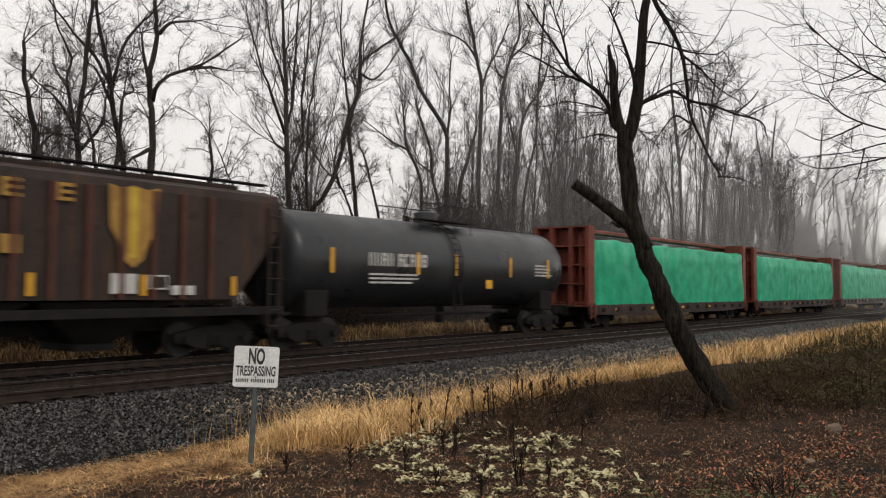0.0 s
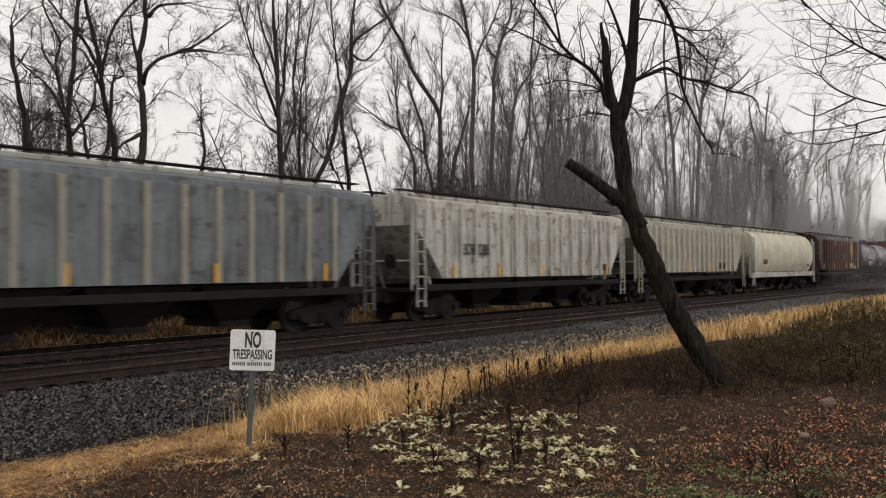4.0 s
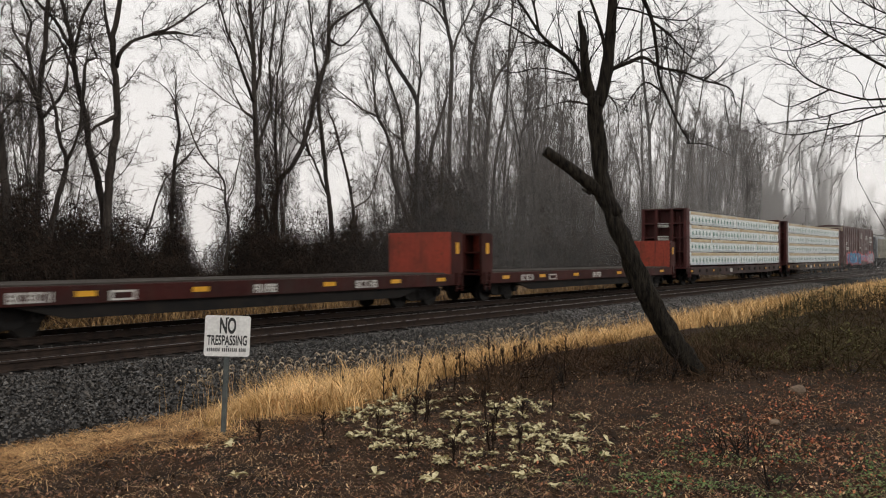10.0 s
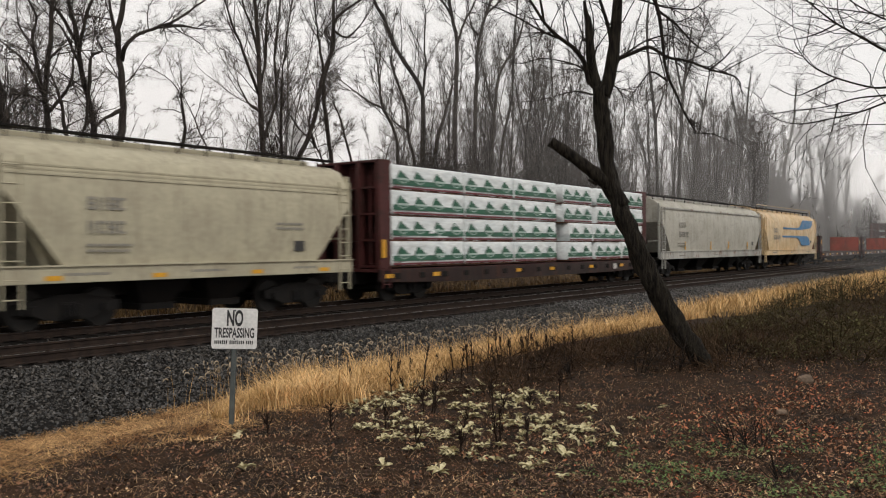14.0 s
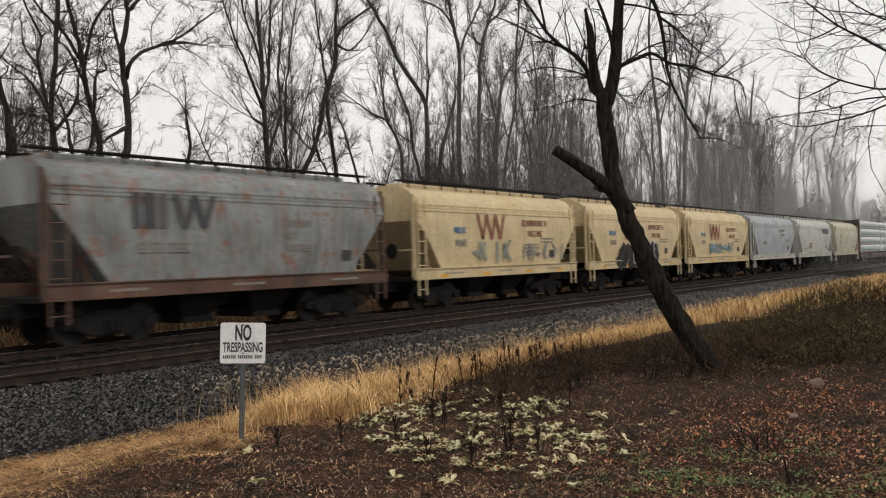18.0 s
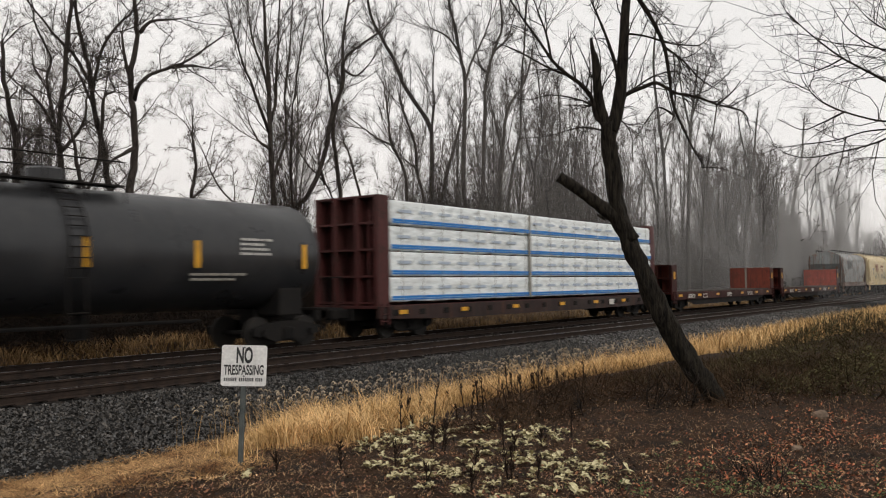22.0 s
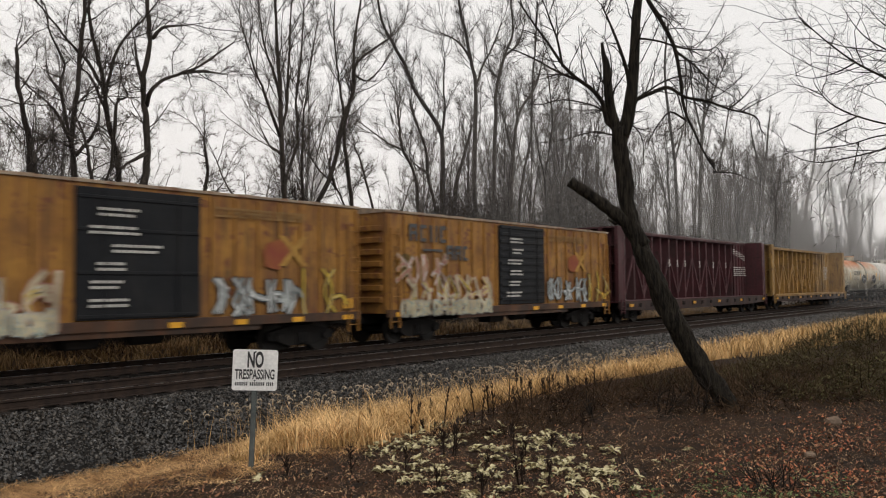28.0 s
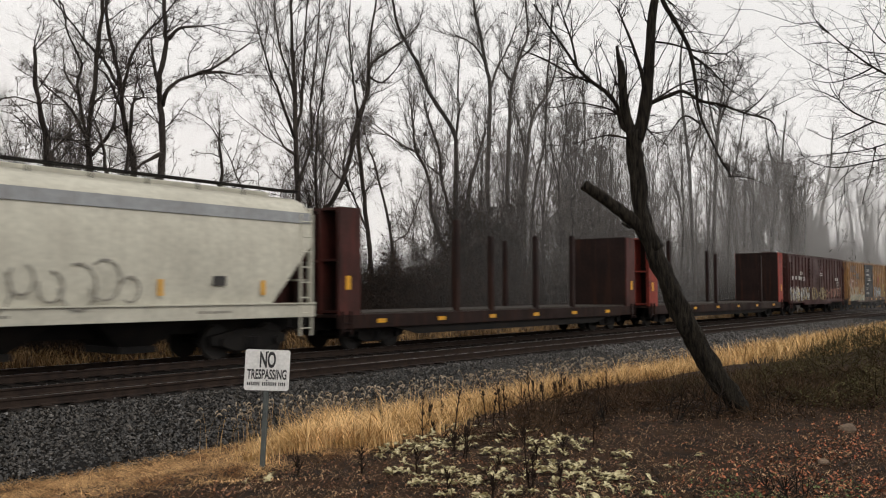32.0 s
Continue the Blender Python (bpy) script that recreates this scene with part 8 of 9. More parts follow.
# -- green tarpaulins
for i, (a, b) in enumerate(((386.17, 407.9), (362.4, 383.9), (339.3, 360.8))):
    c = centre_beam("maroon centre-beam flatcar with a load under green tarpaulins", b - a, 4.72, P_PANEL_DARK)
    tarp_load(c, b - a, 4.72, 3 + i)
    reflectors(c, [-8, -4, 0, 4, 8], 0.84, -1.51, 0.3, 0.12)
    place(c, a, b)

# -- black tank car
c, b, zc = tank("black tank car with pale stencilled lines and yellow strips", 15.65, 3.05, P_TANK_BLACK, BLACK_STEEL, "low", False)
markings(b, -4.6, zc - 0.15, 0.42, [4, 5], WHITE_INK, -1.528)
small_lines(b, -4.6, zc - 0.45, 3, 2.6, WHITE_INK, -1.53)
for x in (-6.2, -2.2, -0.1, 3.4, 6.2):
    rect(b, "reflector", x - 0.07, x + 0.07, zc - 0.4, zc + 0.35, -1.53, YELLOW)
rect(b, "placard", 1.9, 2.3, zc - 0.85, zc - 0.5, -1.42, YELLOW, "yellow warning placard")
small_lines(b, 5.2, zc + 0.05, 4, 1.2, WHITE_INK, -1.53)
place(c, 321.65, 337.3)

# -- dark brown hopper with a yellow shield
c, b = hopper("dark brown ribbed hopper car with a faded yellow shield", 17.4, 4.75, P_BROWN, "ribbed", 3, 20, P_BROWN_RIB, zs=1.5)
emblem(b, [[(x - 1.9, z) for x, z in ((5.25, 4.2), (5.55, 4.12), (5.9, 4.2), (6.25, 4.12), (6.55, 4.2), (6.5, 3.2), (6.3, 2.85), (6.15, 2.45), (5.9, 2.25), (5.65, 2.45), (5.5, 2.85), (5.3, 3.2))]], -1.592, S_FADED_YELLOW, "faded yellow shield emblem")
emblem(b, [[(3.9, 4.15), (4.1, 4.15), (4.1, 2.5), (3.9, 2.5)]], -1.598, S_YELLOW, "bright yellow upright bar on the shield")
for x in (-2.5, -1.35, -0.2, 0.95, 2.1):
    g = Geo()
    for q in (0, 0.16, 0.32):
        g.box(x, x + 0.42, -1.591, -1.585, 3.7 + q, 3.78 + q)
    g.box(x, x + 0.12, -1.592, -1.584, 3.7, 4.1)
    part("marking", g, S_FADED_YELLOW, b, "faded yellow barred letter shape")
for x in (-2.6, -1.4, -0.2, 0.95):
    rect(b, "marking", x, x + 0.42, 2.5, 2.9, -1.585, S_FADED_YELLOW if x > 0 else S_DULL, "faded yellow plain block")
rect(b, "data_panel", 3.45, 4.1, 1.65, 2.12, -1.585, WHITE_INK, "white data panel")
rect(b, "data_panel", 4.42, 4.94, 1.75, 2.1, -1.585, WHITE_INK, "white outlined panel")
rect(b, "data_panel", 4.46, 4.90, 1.79, 2.06, -1.592, P_BROWN)
rect(b, "data_panel", 5.05, 5.7, 1.62, 1.85, -1.585, WHITE_INK)
reflectors(c, [-6.6, -3.0, 1.6, 4.28, 6.9], 1.6, -1.6, 0.14, 0.5)
place(c, 304.0, 321.45)

# -- off-white rounded hopper
c, b = hopper("off-white rounded hopper car stained with rust and dirt", 16.4, 4.62, P_OFFWHITE, "round", 4, sill_mat=P_GREY_SILL, dark_end=True)
graffiti(c, 3.2, 5.3, 1.85, 2.35, -1.51, ["black"], 5, None, 0.5, 0.05)
rect(b, "data_panel", 5.8, 6.6, 1.85, 2.15, -1.5, BLACK_INK, "black data panel")
rect(b, "data_panel", -5.6, -4.6, 2.0, 2.5, -1.54, BLACK_INK, "black data panel")
reflectors(c, [-6.6, -2, 2, 6.6], 1.12, -1.575, 0.35, 0.1)
place(c, 286.8, 303.2)

# -- light grey ribbed hopper
c, b = hopper("light grey ribbed hopper car, grimy along the bottom", 16.75, 4.62, P_GREY_RIB, "ribbed", 3, 21, P_RIB_PALE, zs=1.55)
reflectors(c, [-6.2, -1.8, 1.8, 6.0], 1.6, -1.6, 0.13, 0.5)
rect(b, "data_panel", 3.4, 3.85, 1.75, 2.1, -1.58, BLACK_INK)
rect(b, "data_panel", 4.2, 4.65, 1.75, 2.1, -1.58, BLACK_INK)
small_lines(b, 0.6, 2.3, 5, 0.7, GREY_INK, -1.56)
place(c, 268.7, 285.5)

# -- rusty white ribbed hopper
c, b = hopper("whitish ribbed hopper car heavily streaked with rust", 16.2, 4.62, P_RUSTY, "ribbed", 3, 17, zs=1.5)
reflectors(c, [-5.9, -3.0, 0.2, 3.6, 6.0], 1.52, -1.6, 0.13, 0.45)
markings(b, -5.4, 2.35, 0.4, [3, 3], BLACK_INK, -1.578)
rect(b, "data_panel", 5.6, 6.0, 1.7, 2.0, -1.58, BLACK_INK)
place(c, 251.25, 267.4)

# -- blue-grey ribbed hopper
c, b = hopper("dark blue-grey ribbed hopper car with a pale roof edge", 16.4, 4.62, P_BLUEGREY, "ribbed", 3, 15, P_GREY_RIB, roof_mat=P_LIGHT, zs=1.5)
reflectors(c, [-5.9, -5.2, -2.0, 2, 5.9], 1.52, -1.6, 0.12, 0.5)
place(c, 232.9, 249.5)

# -- tall brown boxcar with graffiti
c, b = boxcar("tall brown boxcar with a pink, blue and white sprayed mural", 18.48, 5.19, P_BOX, P_BOX, [(0.9, 3.1), (4.0, 3.05)], 17, P_WHITE_TOP)
graffiti(c, -7.6, 0.8, 0.95, 2.15, -1.61, ["sky", "blue", "white", "black", "blue"], 11, "pink", 2.4, 0.17)
graffiti(c, 0.8, 4.6, 1.2, 2.0, -1.66, ["sky", "white", "blue"], 12, "pink", 1.3, 0.09)
graffiti(c, 5.0, 8.6, 0.95, 2.3, -1.64, ["white", "blue", "black", "sky"], 13, "pink", 2.6, 0.12)
emblem(b, [[(6.55, 4.1), (8.1, 4.1), (8.1, 3.98), (6.55, 3.98)], [(6.55, 3.52), (8.1, 3.52), (8.1, 3.4), (6.55, 3.4)], [(6.55, 3.99), (6.7, 3.99), (6.7, 3.51), (6.55, 3.51)], [(7.3, 3.99), (7.42, 3.99), (7.42, 3.51), (7.3, 3.51)], [(7.95, 3.99), (8.1, 3.99), (8.1, 3.51), (7.95, 3.51)]], -1.545, WHITE_INK, "white outlined emblem")
markings(b, 6.6, 3.12, 0.17, [3, 3], WHITE_INK, -1.54)
markings(b, -7.9, 2.98, 0.34, [3], WHITE_INK, -1.54, pitch=0.9)
markings(b, -7.9, 2.45, 0.3, [6], WHITE_INK, -1.54, pitch=0.9)
small_lines(b, 0.1, 4.35, 5, 1.2, WHITE_INK, -1.62)
small_lines(b, 3.4, 4.1, 4, 1.2, WHITE_INK, -1.62)
small_lines(b, -0.4, 2.75, 2, 1.0, WHITE_INK, -1.62)
small_lines(b, 3.0, 2.7, 2, 1.6, WHITE_INK, -1.62)
g = Geo()
for x in (-3.4, 7.6 - 2.0):
    g.box(x, x + 1.0, -1.55, -1.5, 4.55, 4.62)
part("gusset", g, P_BOX, b)
place(c, 212.7, 231.17)

# -- two lumber cars in white film
for a, bb, cuts, sd in ((189.0, 211.1, (0, 0.31, 0.56, 0.8, 1), 7), (165.15, 187.15, (0, 0.2, 0.47, 0.7, 0.86, 1), 8)):
    c = centre_beam("maroon centre-beam flatcar stacked with white film-wrapped lumber", bb - a, 4.76, P_BEAM)
    lumber(c, bb - a, 4.9, "tan", cuts, sd)
    beam_truss(c, bb - a, 4.76, P_BEAM, 9)
    reflectors(c, [-10.6, -7.6, -4.3, -1.1, 1.2, 4.6, 7.4, 9.9], 0.80, -1.55, 0.45, 0.2) if sd == 7 else reflectors(c, [-10.3, -6.2, 0, 6.2, 10.3], 0.82, -1.55, 0.3, 0.12)
    rect(c, "data_panel", -2.7, -2.2, 0.72, 0.98, -1.55, WHITE_INK)
    for z in (2.2, 3.0, 3.8):
        gg = Geo()
        for k in range(3):
            gg.box(-(bb - a) / 2 - 0.056, -(bb - a) / 2 - 0.05, -0.35, 0.35, z - k * 0.1, z - k * 0.1 + 0.05)
        part("data_panel", gg, WHITE_INK, c, "small white stencilled lines as plain bars")
    place(c, a, bb)


def red_flat(a, b, panel, strip):
    c = bulkhead_flat("dull red empty bulkhead flatcar with low end walls", b - a, 2.72, P_FLAT, panel, deck_z=1.16, thick=0.75)
    reflectors(c, [-8.6, -5.6, -2.4, 2.4, 5.6, 8.2], 0.9, -1.51, 0.5, 0.13)
    rect(c, "data_panel", -5.0, -4.3, 0.78, 1.02, -1.51, WHITE_INK, "white outlined data panel")
    rect(c, "data_panel", -4.92, -4.38, 0.83, 0.97, -1.516, P_FLAT)
    for x, n in ((-7.4, 5), (-0.6, 4), (3.6, 5)):
        markings(c, x, 0.8, 0.24, [n], WHITE_INK, -1.51, pitch=0.9)
    if strip:
        part("pale_strip", Geo().box((b - a) / 2 - 0.83, (b - a) / 2 - 0.825, 0.2, 0.34, 1.2, 2.7), GREY_INK, c, "pale worn strip on the end wall")
    place(c, a, b)
    return c


red_flat(142.45, 163.15, P_PANEL, False)
red_flat(121.9, 141.15, P_PANEL, False)

# -- cream hopper with blue sweeps
c, b = hopper("cream rounded hopper car with blue sweeping stripes and rust stains", 16.75, 4.75, P_CREAM, "flat", 4, sill_mat=P_CREAM, zs=1.5, open_top=3.2)
sw = [[(-3.2, 3.28), (1.6, 3.28), (2.3, 3.5), (2.9, 3.9), (3.2, 3.98), (6.6, 3.98), (6.45, 3.62), (6.1, 3.4), (5.5, 3.3), (2.2, 3.14), (-3.2, 3.14)],
      [(-3.4, 2.62), (4.6, 2.62), (5.3, 2.48), (5.6, 2.1), (5.6, 1.82), (2.6, 1.82), (2.35, 2.1), (1.6, 2.4), (0.9, 2.48), (-3.4, 2.48)]]
emblem(b, sw, -1.605, S_BLUE, "blue sweeping stripes")
markings(b, -7.0 + 1.2, 2.85, 0.32, [4], GREY_INK, -1.6, pitch=0.9)
markings(b, -7.0 + 1.2, 2.3, 0.32, [6], GREY_INK, -1.6, pitch=0.9)
small_lines(b, 5.3 - 0.6, 2.5 - 0.1, 3, 0.9, GREY_INK, -1.6)
rect(b, "data_panel", 5.9, 6.3, 2.0, 2.25, -1.57, BLACK_INK)
g = Geo()
for s in (-1, 1):
    g.tube([(-8.2, s * 1.0, 4.72), (-8.2, s * 1.0, 4.95), (8.2, s * 1.0, 4.95), (8.3, s * 1.0, 4.6), (8.35, s * 1.0, 3.6)], 0.025, 6)
part("roof_rail", g, P_CREAM, c)
place(c, 103.2, 120.0)

# -- warm grey hopper
c, b = hopper("warm grey smooth-sided hopper car with a pale side sill", 19.45, 4.78, P_GREY, "flat", 4, sill_mat=P_GREY_SILL, roof_mat=P_GREY_SILL, zs=1.55, open_top=3.2)
part("eave_strip", Geo().beam((-9.5, -1.50, 4.0), (9.5, -1.50, 4.0), 0.09, 0.09), P_GREY_SILL, b, "pale strip along the eave")
markings(b, -7.0, 2.9, 0.32, [4], GREY_INK, -1.6, pitch=0.85)
markings(b, -7.0, 2.35, 0.32, [6], GREY_INK, -1.6, pitch=0.85)
small_lines(b, -7.2, 1.95, 2, 1.5, GREY_INK, -1.58)
rect(b, "data_panel", 7.3, 7.6, 1.85, 2.1, -1.56, BLACK_INK)
reflectors(c, [-6, -1.5, 2, 6.2], 1.6, -1.57, 0.14, 0.5)
place(c, 83.05, 102.5)

# -- lumber in green and white film
c = centre_beam("maroon centre-beam flatcar with green and white wrapped lumber", 22.05, 4.76, P_BEAM)
lumber(c, 22.05, 4.95, "green", (0, 1), 17, [[(-10.38, -6.2), (-6.15, -2.7), (-2.65, 0.9), (a, 4.4), (b, 7.7), (7.75, 10.38)] for a, b in ((1.95, 4.8), (2.1, 4.5), (1.6, 4.95), (1.55, 4.9))])
beam_truss(c, 22.05, 4.76, P_BEAM, 9)
reflectors(c, [-10.6, -8.0, -2.4, 0.4, 4.2, 7.6, 9.8], 0.82, -1.55, 0.4, 0.14)
rect(c, "data_panel", 6.6, 7.0, 0.72, 0.98, -1.55, WHITE_INK)
rect(c, "reflector", -10.95, -10.75, 1.5, 2.1, -1.53, YELLOW)
place(c, 59.25, 81.3)


def small_hopper(a, b, mat, label, sill=None, groove=True, open_top=3.15, ink=GREY_INK):
    c, bd = hopper(label, b - a, 4.62, mat, "flat", 2, sill_mat=sill or mat, groove=groove, zs=1.5, open_top=open_top)
    rect(bd, "data_panel", (b - a) / 2 - 2.5, (b - a) / 2 - 2.1, 1.75, 2.05, -1.56, BLACK_INK)
    reflectors(c, [-4.2, -1.5, 1.6, 4.2], 1.14, -1.575, 0.4, 0.11)
    small_lines(bd, (b - a) / 2 - 3.2, 2.5, 2, 1.1, ink, -1.59)
    place(c, a, b)
    return c, bd


c, b = small_hopper(46.9, 57.9, P_TAN, "pale tan short hopper car with stained sides")
markings(b, -3.4, 2.75, 0.3, [4], GREY_INK, -1.6, pitch=0.85)
markings(b, -3.4, 2.2, 0.3, [4], GREY_INK, -1.6, pitch=0.85)
small_lines(b, -3.4, 1.9, 2, 1.2, GREY_INK, -1.58)
c, b = small_hopper(33.6, 45.65, P_LIGHT, "pale grey short hopper car with a black emblem")
emblem(b, [[(2.3 + i * 0.6, 3.55), (2.75 + i * 0.6, 3.55), (2.75 + i * 0.6, 3.1), (2.3 + i * 0.6, 3.1)] for i in range(4)], -1.615, S_BLACK, "black block emblem")
small_lines(b, -2.6, 2.2, 4, 1.3, S_RED, -1.59)
small_lines(b, -4.6, 1.75, 1, 1.3, GREY_INK, -1.57)
c, b = small_hopper(21.2, 32.7, P_COOL, "cool grey short hopper car with brown lettering bars", P_LIGHT)
markings(b, 1.0, 3.15, 0.2, [10, 1], GREY_INK, -1.6)
markings(b, 1.5, 2.8, 0.2, [7], GREY_INK, -1.6)
markings(b, -3.2, 2.2, 0.26, [5], GREY_INK, -1.6)


def buff_hopper(a, bb, piece):
    c, b = small_hopper(a, bb, P_BUFF, "buff short hopper car with a brown zigzag emblem and graffiti")
    emblem(b, zigzag(-2.05, 2.5, 1.2, 0.95, 0.15, 2), -1.615, S_RED, "brown zigzag emblem")
    emblem(b, zigzag(-1.45, 2.5, 1.2, 0.95, 0.15, 2), -1.621, S_RED, "brown zigzag emblem")
    markings(b, 1.1, 3.05, 0.24, [10, 1], S_RED, -1.6)
    markings(b, 1.55, 2.62, 0.24, [7], S_RED, -1.6)
    markings(b, -3.6, 2.72, 0.22, [5], S_BLUE, -1.6)
    markings(b, -3.5, 2.25, 0.24, [4], GREY_INK, -1.6)
    small_lines(b, 1.4, 2.25, 4, 1.1, GREY_INK, -1.59)
    if piece == 1:
        graffiti(c, -2.2, 1.9, 1.68, 2.3, -1.61, ["sky", "teal"], 31, None, 0.6, 0.09)
    elif piece == 2:
        graffiti(c, -2.3, -0.5, 1.1, 2.3, -1.62, ["black"], 32, "black", 1.0, 0.3)
        graffiti(c, -0.9, 2.4, 1.25, 2.4, -1.66, ["black", "white", "black"], 33, None, 1.6, 0.22)
    elif piece == 3:
        graffiti(c, -2.6, 0.2, 1.6, 2.5, -1.61, ["teal", "silver"], 34, None, 0.6, 0.08)
        graffiti(c, 0.9, 4.6, 1.6, 2.4, -1.61, ["silver"], 35, None, 0.5, 0.09)


buff_hopper(8.65, 20.3, 1)
buff_hopper(-3.95, 7.7, 2)
buff_hopper(-16.7, -5.05, 3)

# -- weathered grey hopper with big black strokes
c, b = hopper("weathered rusty grey short hopper car with large black strokes", 11.5, 4.62, P_NW, "flat", 2, sill_mat=P_NW_SILL, groove=True, zs=1.5, open_top=3.3)
zz = []
for x, n in ((-3.55, 0), (-2.35, 1)):
    if n == 0:
        zz += [[(x, 2.75), (x, 3.6), (x + 0.2, 3.6), (x + 0.2, 2.75)], [(x + 0.75, 2.75), (x + 0.75, 3.6), (x + 0.95, 3.6), (x + 0.95, 2.75)], [(x + 0.3, 2.75), (x + 0.3, 3.6), (x + 0.62, 3.6), (x + 0.62, 2.75)]]
    else:
        zz += zigzag(x, 2.75, 1.15, 0.85, 0.2, 2)
emblem(b, zz, -1.62, S_BLACK, "large black strokes")
markings(b, -3.4, 2.15, 0.28, [3, 3], GREY_INK, -1.6, pitch=0.85)
markings(b, 1.35, 2.85, 0.2, [7], GREY_INK, -1.6)
markings(b, 1.35, 2.5, 0.2, [3], GREY_INK, -1.6)
markings(b, 1.35, 2.15, 0.2, [7], GREY_INK, -1.6)
rect(b, "data_panel", 3.6, 4.0, 1.85, 2.15, -1.58, BLACK_INK)
place(c, -29.6, -18.15)

red_flat(-50.5, -30.85, P_PANEL, False)
red_flat(-72.1, -52.45, P_PANEL_DARK, True)

# -- lumber in blue-striped film
c = centre_beam("maroon centre-beam flatcar with blue-striped white wrapped lumber", 22.4, 4.76, P_BEAM)
lumber(c, 22.4, 4.92, "blue", (0, 0.414, 1), 27)
part("edge_strip", Geo().box(-1.88, -1.72, -1.53, -1.47, 1.22, 4.6), GREY_INK, c, "grey protective strip between the bundles")
beam_truss(c, 22.4, 4.76, P_BEAM, 9)
reflectors(c, [-10.0, -6.5, -3.0, 0.8, 4.0, 7.0, 9.6], 0.82, -1.55, 0.42, 0.14)
rect(c, "data_panel", 5.4, 5.9, 0.72, 0.98, -1.55, WHITE_INK)
place(c, -96.7, -74.3)

# -- tank cars
c, b, zc = tank("black tank car with yellow strips, wet and shiny", 15.9, 3.1, P_TANK_BLACK, BLACK_STEEL, "low", False)
for x in (-6.6, -3.4, 0.2, 3.2, 6.9):
    rect(b, "reflector", x - 0.08, x + 0.08, zc - 0.4, zc + 0.3, -1.555, YELLOW)
markings(b, -4.6, zc - 0.75, 0.25, [4, 5], GREY_INK, -1.5)
small_lines(b, 4.6, zc + 0.35, 4, 1.0, WHITE_INK, -1.55)
small_lines(b, 3.0, zc - 0.6, 2, 1.8, GREY_INK, -1.53)
place(c, -115.0, -98.75)

c, b, zc = tank("white tank car with a top walkway and stained belly", 15.4, 3.05, P_TANK_WHITE, GREY_INK, "tall", True)
markings(b, -4.6, zc - 0.2, 0.38, [4, 6], GREY_INK, -1.528)
small_lines(b, -4.4, zc - 0.5, 3, 2.0, GREY_INK, -1.53)
rect(b, "placard", 2.6, 3.3, zc - 0.15, zc + 0.15, -1.532, YELLOW, "yellow warning placard")
small_lines(b, 4.9, zc - 0.05, 3, 1.2, GREY_INK, -1.53)
rect(b, "placard", 5.6, 6.6, zc + 0.25, zc + 0.55, -1.52, WHITE_INK)
for x, m in ((6.6, WHITE_INK), (7.0, S_RED)):
    o = part("placard", Geo().box(-0.16, 0.16, -0.01, 0.01, -0.16, 0.16), m, c, "diamond hazard placard")
    o.matrix_basis = pose(x, -1.5, 1.75, 0, 45)
place(c, -132.4, -116.8)

c, b, zc = tank("dirty white tank car with an orange rusted top and graffiti", 15.1, 3.05, P_TANK_RUST, GREY_INK, "tall", True)
markings(b, -5.2, zc + 0.0, 0.4, [4, 6], BLACK_INK, -1.528)
small_lines(b, -5.2, zc - 0.3, 2, 2.4, GREY_INK, -1.53)
g = Geo()
rng0 = random.Random(8)
blob(g, rng0, -0.9, zc - 0.35, 1.05, 0.42, -1.545, 26, 0.12)
part("graffiti", g, spray("black", SPRAYS["black"]), b, "black sprayed bubble")
g = Geo()
blob(g, rng0, 3.9, zc - 0.35, 0.95, 0.42, -1.545, 26, 0.12)
part("graffiti", g, spray("black", SPRAYS["black"]), b, "black sprayed bubble")
graffiti(c, -1.8, 0.1, zc - 0.65, zc - 0.1, -1.55, ["silver", "white"], 51, None, 0.8, 0.06)
graffiti(c, 3.0, 4.8, zc - 0.65, zc - 0.1, -1.55, ["silver", "white"], 52, None, 0.8, 0.06)
graffiti(c, 1.3, 2.9, zc - 0.6, zc + 0.3, -1.535, ["rose"], 53, None, 0.6, 0.07)
for x in (-6.6, -2.4, 0.75, 5.0, 6.8):
    rect(b, "reflector", x - 0.07, x + 0.07, zc - 0.45, zc + 0.25, -1.532, YELLOW)
rect(b, "placard", 4.95, 5.45, zc + 0.0, zc + 0.3, -1.534, YELLOW)
rect(b, "placard", 5.7, 6.6, zc + 0.05, zc + 0.4, -1.53, WHITE_INK)
place(c, -149.0, -133.95)

# -- empty centre beams
c = centre_beam("empty yellow centre-beam flatcar with a bare steel truss", 22.1, 4.72, P_YELLOW)
beam_truss(c, 22.1, 4.72, P_YELLOW, 17)
rect(c, "sill_edge", -10.9, 10.9, 0.98, 1.12, -1.505, P_YELLOW, "yellow upper edge of the sill")
reflectors(c, [-10.2, -7.4, -4.2, -1.1, 2.0, 5.1, 8.2], 0.80, -1.545, 0.45, 0.13)
small_lines(c, 8.2, 3.3, 9, 1.2, WHITE_INK, -0.34)
place(c, -172.3, -150.25)
c = centre_beam("empty dull maroon centre-beam flatcar with a steel truss", 22.9, 4.76, P_MAROON)
beam_truss(c, 22.9, 4.76, P_MAROON, 19)
for i in (-2, -1, 0, 2, 4, 6):
    rect(c, "marking", i * 1.1722 - 0.065, i * 1.1722 + 0.065, 2.95, 3.35, -0.242, WHITE_INK)
for q in range(5):
    small_lines(c, 8.2 + q * 0.5, 4.2 - 0.1 * q, 3, 0.35, WHITE_INK, -0.345)
    small_lines(c, 8.2 + q * 0.5, 3.0, 5, 0.35, WHITE_INK, -0.345)
reflectors(c, [-10.2, -6, -2, 2, 6, 10.6], 0.82, -1.545, 0.42, 0.14)
place(c, -196.8, -173.9)


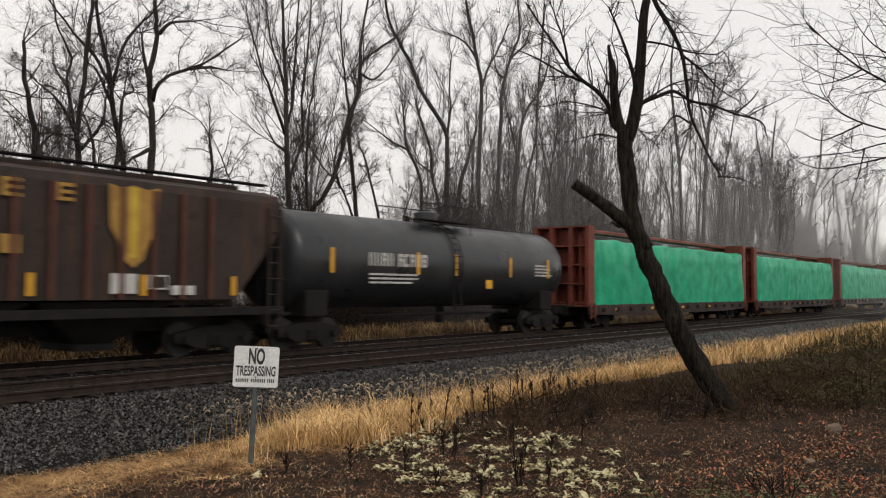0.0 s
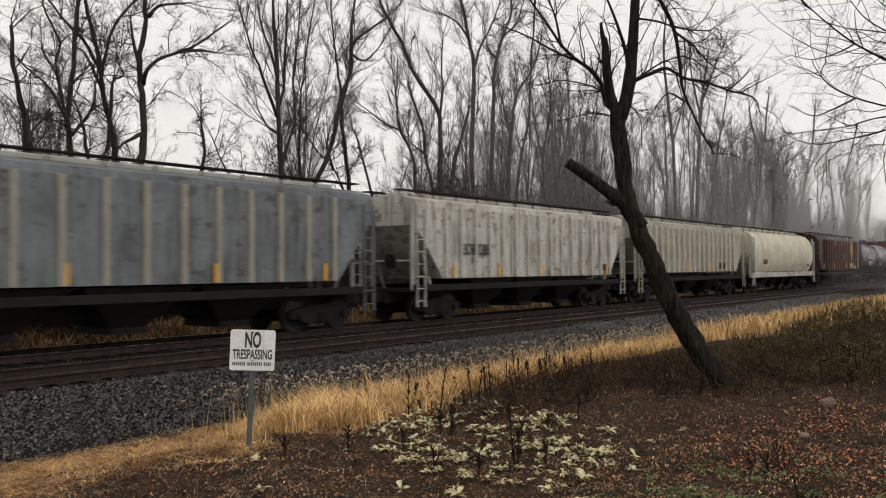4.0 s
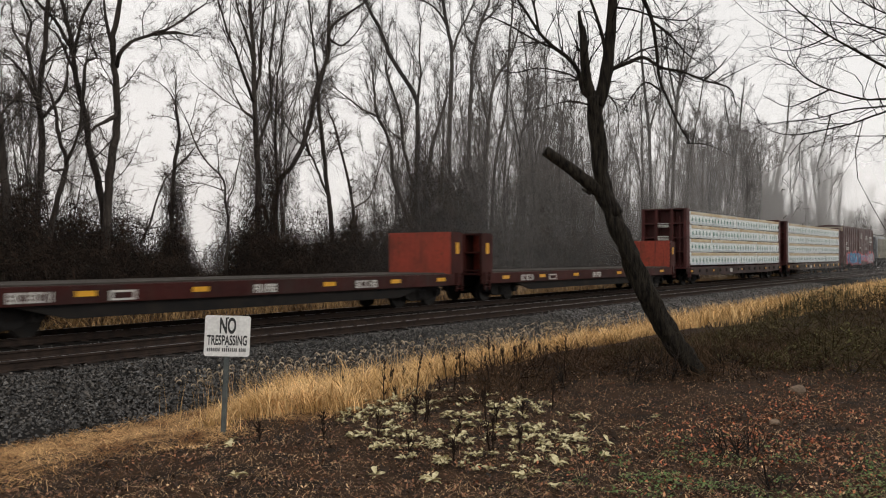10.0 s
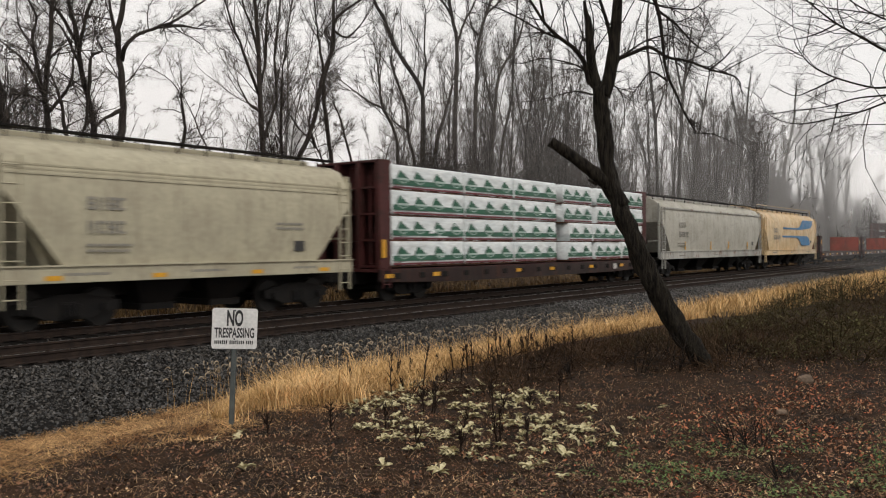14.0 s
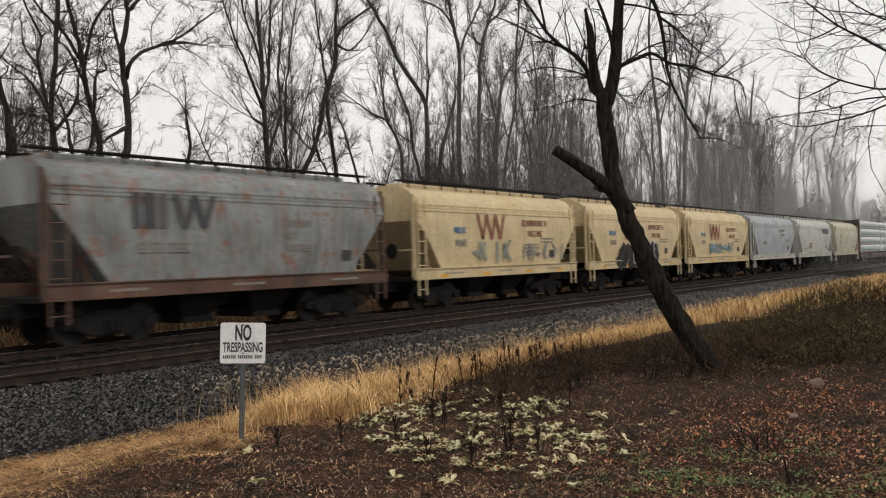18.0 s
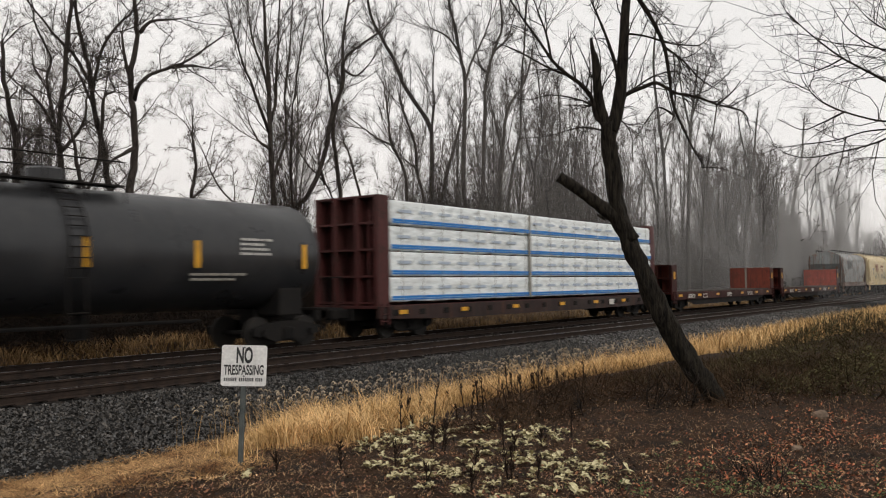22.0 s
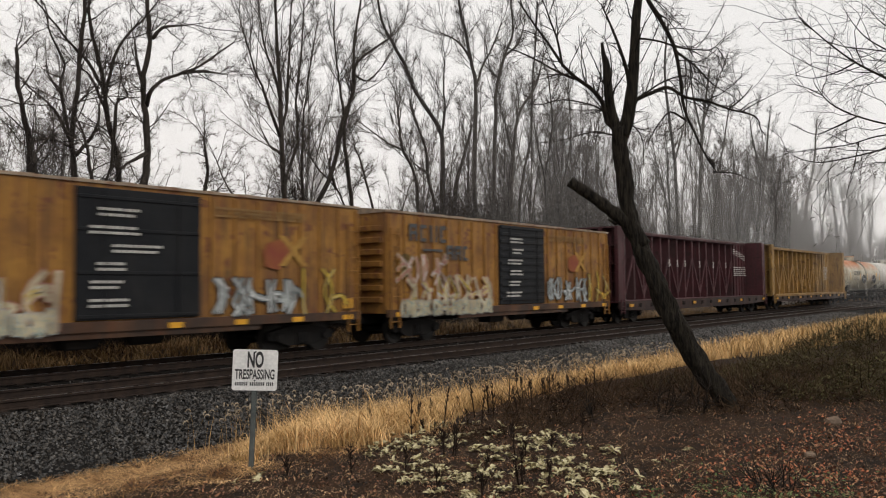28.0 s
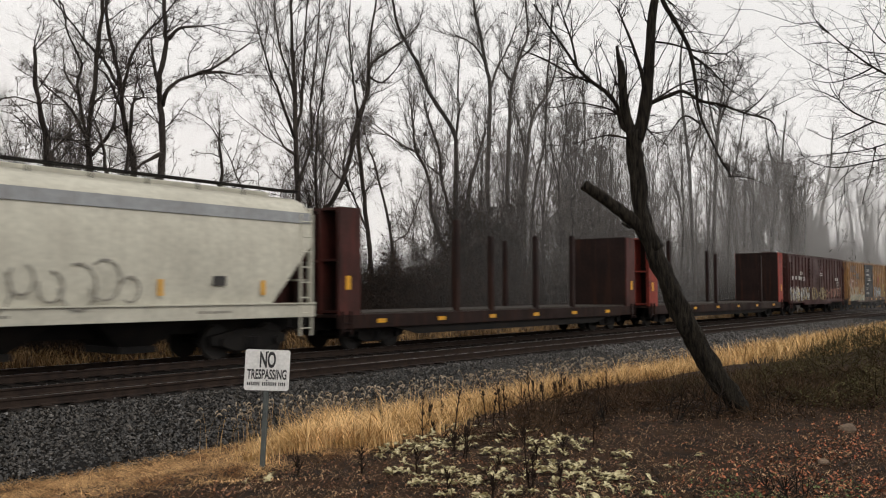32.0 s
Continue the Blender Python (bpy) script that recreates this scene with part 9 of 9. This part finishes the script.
# -- two faded orange boxcars
def orange_box(a, bb, seed, corr):
    c, b = boxcar("faded orange boxcar with a black door and layers of graffiti", bb - a, 4.56, P_ORANGE, P_BLACK_DOOR, [(0.25, 3.3)], 21, None, P_ROOF_PALE, P_ORANGE, corr, P_SILL_RUST)
    y, gg, rr0 = -1.545, Geo(), random.Random(seed)
    markings(b, -6.7, 3.42, 0.58, [4], S_BLACK, y, "faded black bold letter shapes as bars", 0.95)
    markings(b, -4.7, 2.82, 0.52, [3], S_BLACK, y, "faded black bold letter shapes as bars", 0.95)
    rect(b, "marking", -6.0, -4.9, 3.1, 3.18, y, S_BLACK)
    emblem(b, [[(-6.9 + 0.4 * math.cos(q * 0.5), 2.6 + 0.4 * math.sin(q * 0.5)) for q in range(12)][::-1]], y, S_DULL, "dull round emblem")
    markings(b, 2.4, 3.75, 0.26, [10, 6], S_GHOST, y)
    emblem(b, [[(4.5, 3.35), (4.75, 3.35), (5.6, 2.5), (5.35, 2.5)], [(5.35, 3.35), (5.6, 3.35), (4.75, 2.5), (4.5, 2.5)]], y, S_FADED_YELLOW, "faded yellow crossed stripes")
    blob(gg, rr0, 4.4, 2.85, 0.5, 0.4, y + 0.002, 14, 0.2)
    part("emblem", gg, S_FADED_RED, b, "faded red patch")
    rr = random.Random(seed)
    graffiti(c, -7.2, -2.0, 0.95, 2.3, -1.56, ["cream", "rose", "white", "black", "yellow"], seed, None, 2.2, 0.12)
    graffiti(c, -7.2, -1.9, 0.9, 1.45, -1.60, ["cream", "silver", "teal"], seed + 5, None, 1.6, 0.10)
    graffiti(c, -7.4, -4.5, 1.9, 3.0, -1.56, ["rose", "cream", "white"], seed + 1, None, 1.2, 0.1)
    graffiti(c, 2.2, 5.6, 1.15, 2.25, -1.56, ["silver", "black", "white"], seed + 2, None, 2.0, 0.11)
    graffiti(c, 5.4, 7.4, 1.1, 2.6, -1.56, ["yellow", "black", "cream"], seed + 3, None, 1.2, 0.1)
    for i in range(6):
        small_lines(b, -0.9 + rr.uniform(-0.2, 0.5), 3.7 - i * 0.42, 2, rr.uniform(0.5, 1.3), WHITE_INK, -1.62)
    reflectors(c, [-7.2, -3.6, 1.2, 3.2, 5.2, 7.2], 0.92, -1.56, 0.4, 0.14)
    rect(b, "reflector", 7.0, 7.4, 1.25, 1.55, -1.56, YELLOW)
    place(c, a, bb)


orange_box(-213.5, -197.95, 61, True)
orange_box(-230.35, -214.8, 71, False)

# -- maroon boxcar with graffiti
c, b = boxcar("maroon boxcar with pale sprayed graffiti along the bottom", 15.4, 4.6, P_MAROON_BOX, P_MAROON_BOX, [(-1.1, 3.1)], 19, None, P_MAROON_BOX, None, True)
graffiti(c, -7.5, -2.7, 0.95, 2.2, -1.56, ["white", "black", "cream", "yellow"], 81, None, 2.6, 0.075)
markings(b, -5.0, 2.95, 0.26, [2, 1], WHITE_INK, -1.545)
markings(b, -5.0, 2.55, 0.26, [3, 3], WHITE_INK, -1.545)
graffiti(c, -2.4, 1.6, 1.05, 2.1, -1.63, ["cream", "black", "yellow"], 82, None, 2.0, 0.06)
graffiti(c, 2.0, 6.6, 1.2, 2.1, -1.56, ["rose", "black", "cream"], 83, None, 1.6, 0.07)
small_lines(b, 0.0, 3.1, 2, 1.0, WHITE_INK, -1.62)
small_lines(b, 5.4, 2.6, 6, 0.5, WHITE_INK, -1.54)
for x in (-7.0, -6.2, -5.4, 4.9, 5.4):
    rect(b, "data_panel", x, x + 0.35, 2.6, 2.85, -1.545, WHITE_INK)
place(c, -247.15, -231.8)

# -- stake flats
c = bulkhead_flat("dark empty flatcar with bright red end walls and tall stakes", 21.55, 4.45, P_RUST_RED, P_POST_FLAT, deck_mat=P_POST_FLAT, posts=[-8.1, -1.5, 6.4], far_posts=[-5.0, 4.2], post_mat=P_POST_FLAT, deck_z=1.05, thick=0.95)
reflectors(c, [-8.5, -5, -1.6, 1.8, 5.2, 8.6], 0.8, -1.51, 0.4, 0.13)
place(c, -270.0, -248.45)
c = bulkhead_flat("dark brown empty flatcar with tall end walls and stakes", 19.7, 4.35, P_DARK_RED, P_POST_FLAT, deck_mat=P_POST_FLAT, posts=[-4.0, -1.9, 1.2, 4.1], far_posts=[-7.3, -0.6, 3.0], post_mat=P_POST_FLAT, deck_z=1.1, thick=0.9)
reflectors(c, [-8, -5, -2, 1, 4, 7], 0.82, -1.51, 0.4, 0.13)
place(c, -291.3, -271.6)

# -- pale hopper at the end
P_PALE = paint("paint_pale_cream", (0.58, 0.56, 0.47), (0.52, 0.5, 0.42), streak=(0.36, 0.33, 0.27), amt=0.3, damt=0.12, chip_amt=0.1)
c, b = hopper("pale grey hopper car with dark eave band and sprayed loops", 17.3, 4.75, P_PALE, "flat", 3, sill_mat=P_PALE, zs=1.5, open_top=3.2)
part("eave_strip", Geo().beam((-8.4, -1.53, 3.88), (8.4, -1.53, 3.88), 0.06, 0.3), P_COOL, b, "grey band along the eave")
g = Geo()
for i in range(11):
    cx, cz, rr = -3.4 + i * 0.62, 1.95 + 0.12 * math.sin(i * 2.3), 0.34 + 0.1 * math.sin(i * 1.7)
    stroke(g, [(cx + rr * math.cos(q * 0.5 + 0.4 * i), cz + rr * 1.25 * math.sin(q * 0.5 + 0.4 * i)) for q in range(11)], 0.05, -1.605 - 0.0005 * i)
part("graffiti", g, GREY_INK, b, "thin dark sprayed loops")["kind"] = "stuff"
rect(b, "data_panel", 5.1, 5.5, 1.95, 2.2, -1.59, BLACK_INK)
reflectors(c, [-6, -1.5, 3.6, 6.7], 1.7, -1.6, 0.13, 0.4)
place(c, -309.6, -292.25)


# ---------- what moves: the train rolls by, a little faster in the middle ----------
PACE = (309.546, 5.788, 0.270, -4.397, -2.576)


def rolled(t):
    """How far the train's mark has come at t seconds."""
    u = (t - 16) / 16
    return sum(k * u ** (i + 1) for i, k in enumerate(PACE))


def motions():
    for car, at in TRAIN:
        walk(car, [(t, pose(at + rolled(t), FAR_Y, 0)) for t in range(0, 33, 2)])


motions()
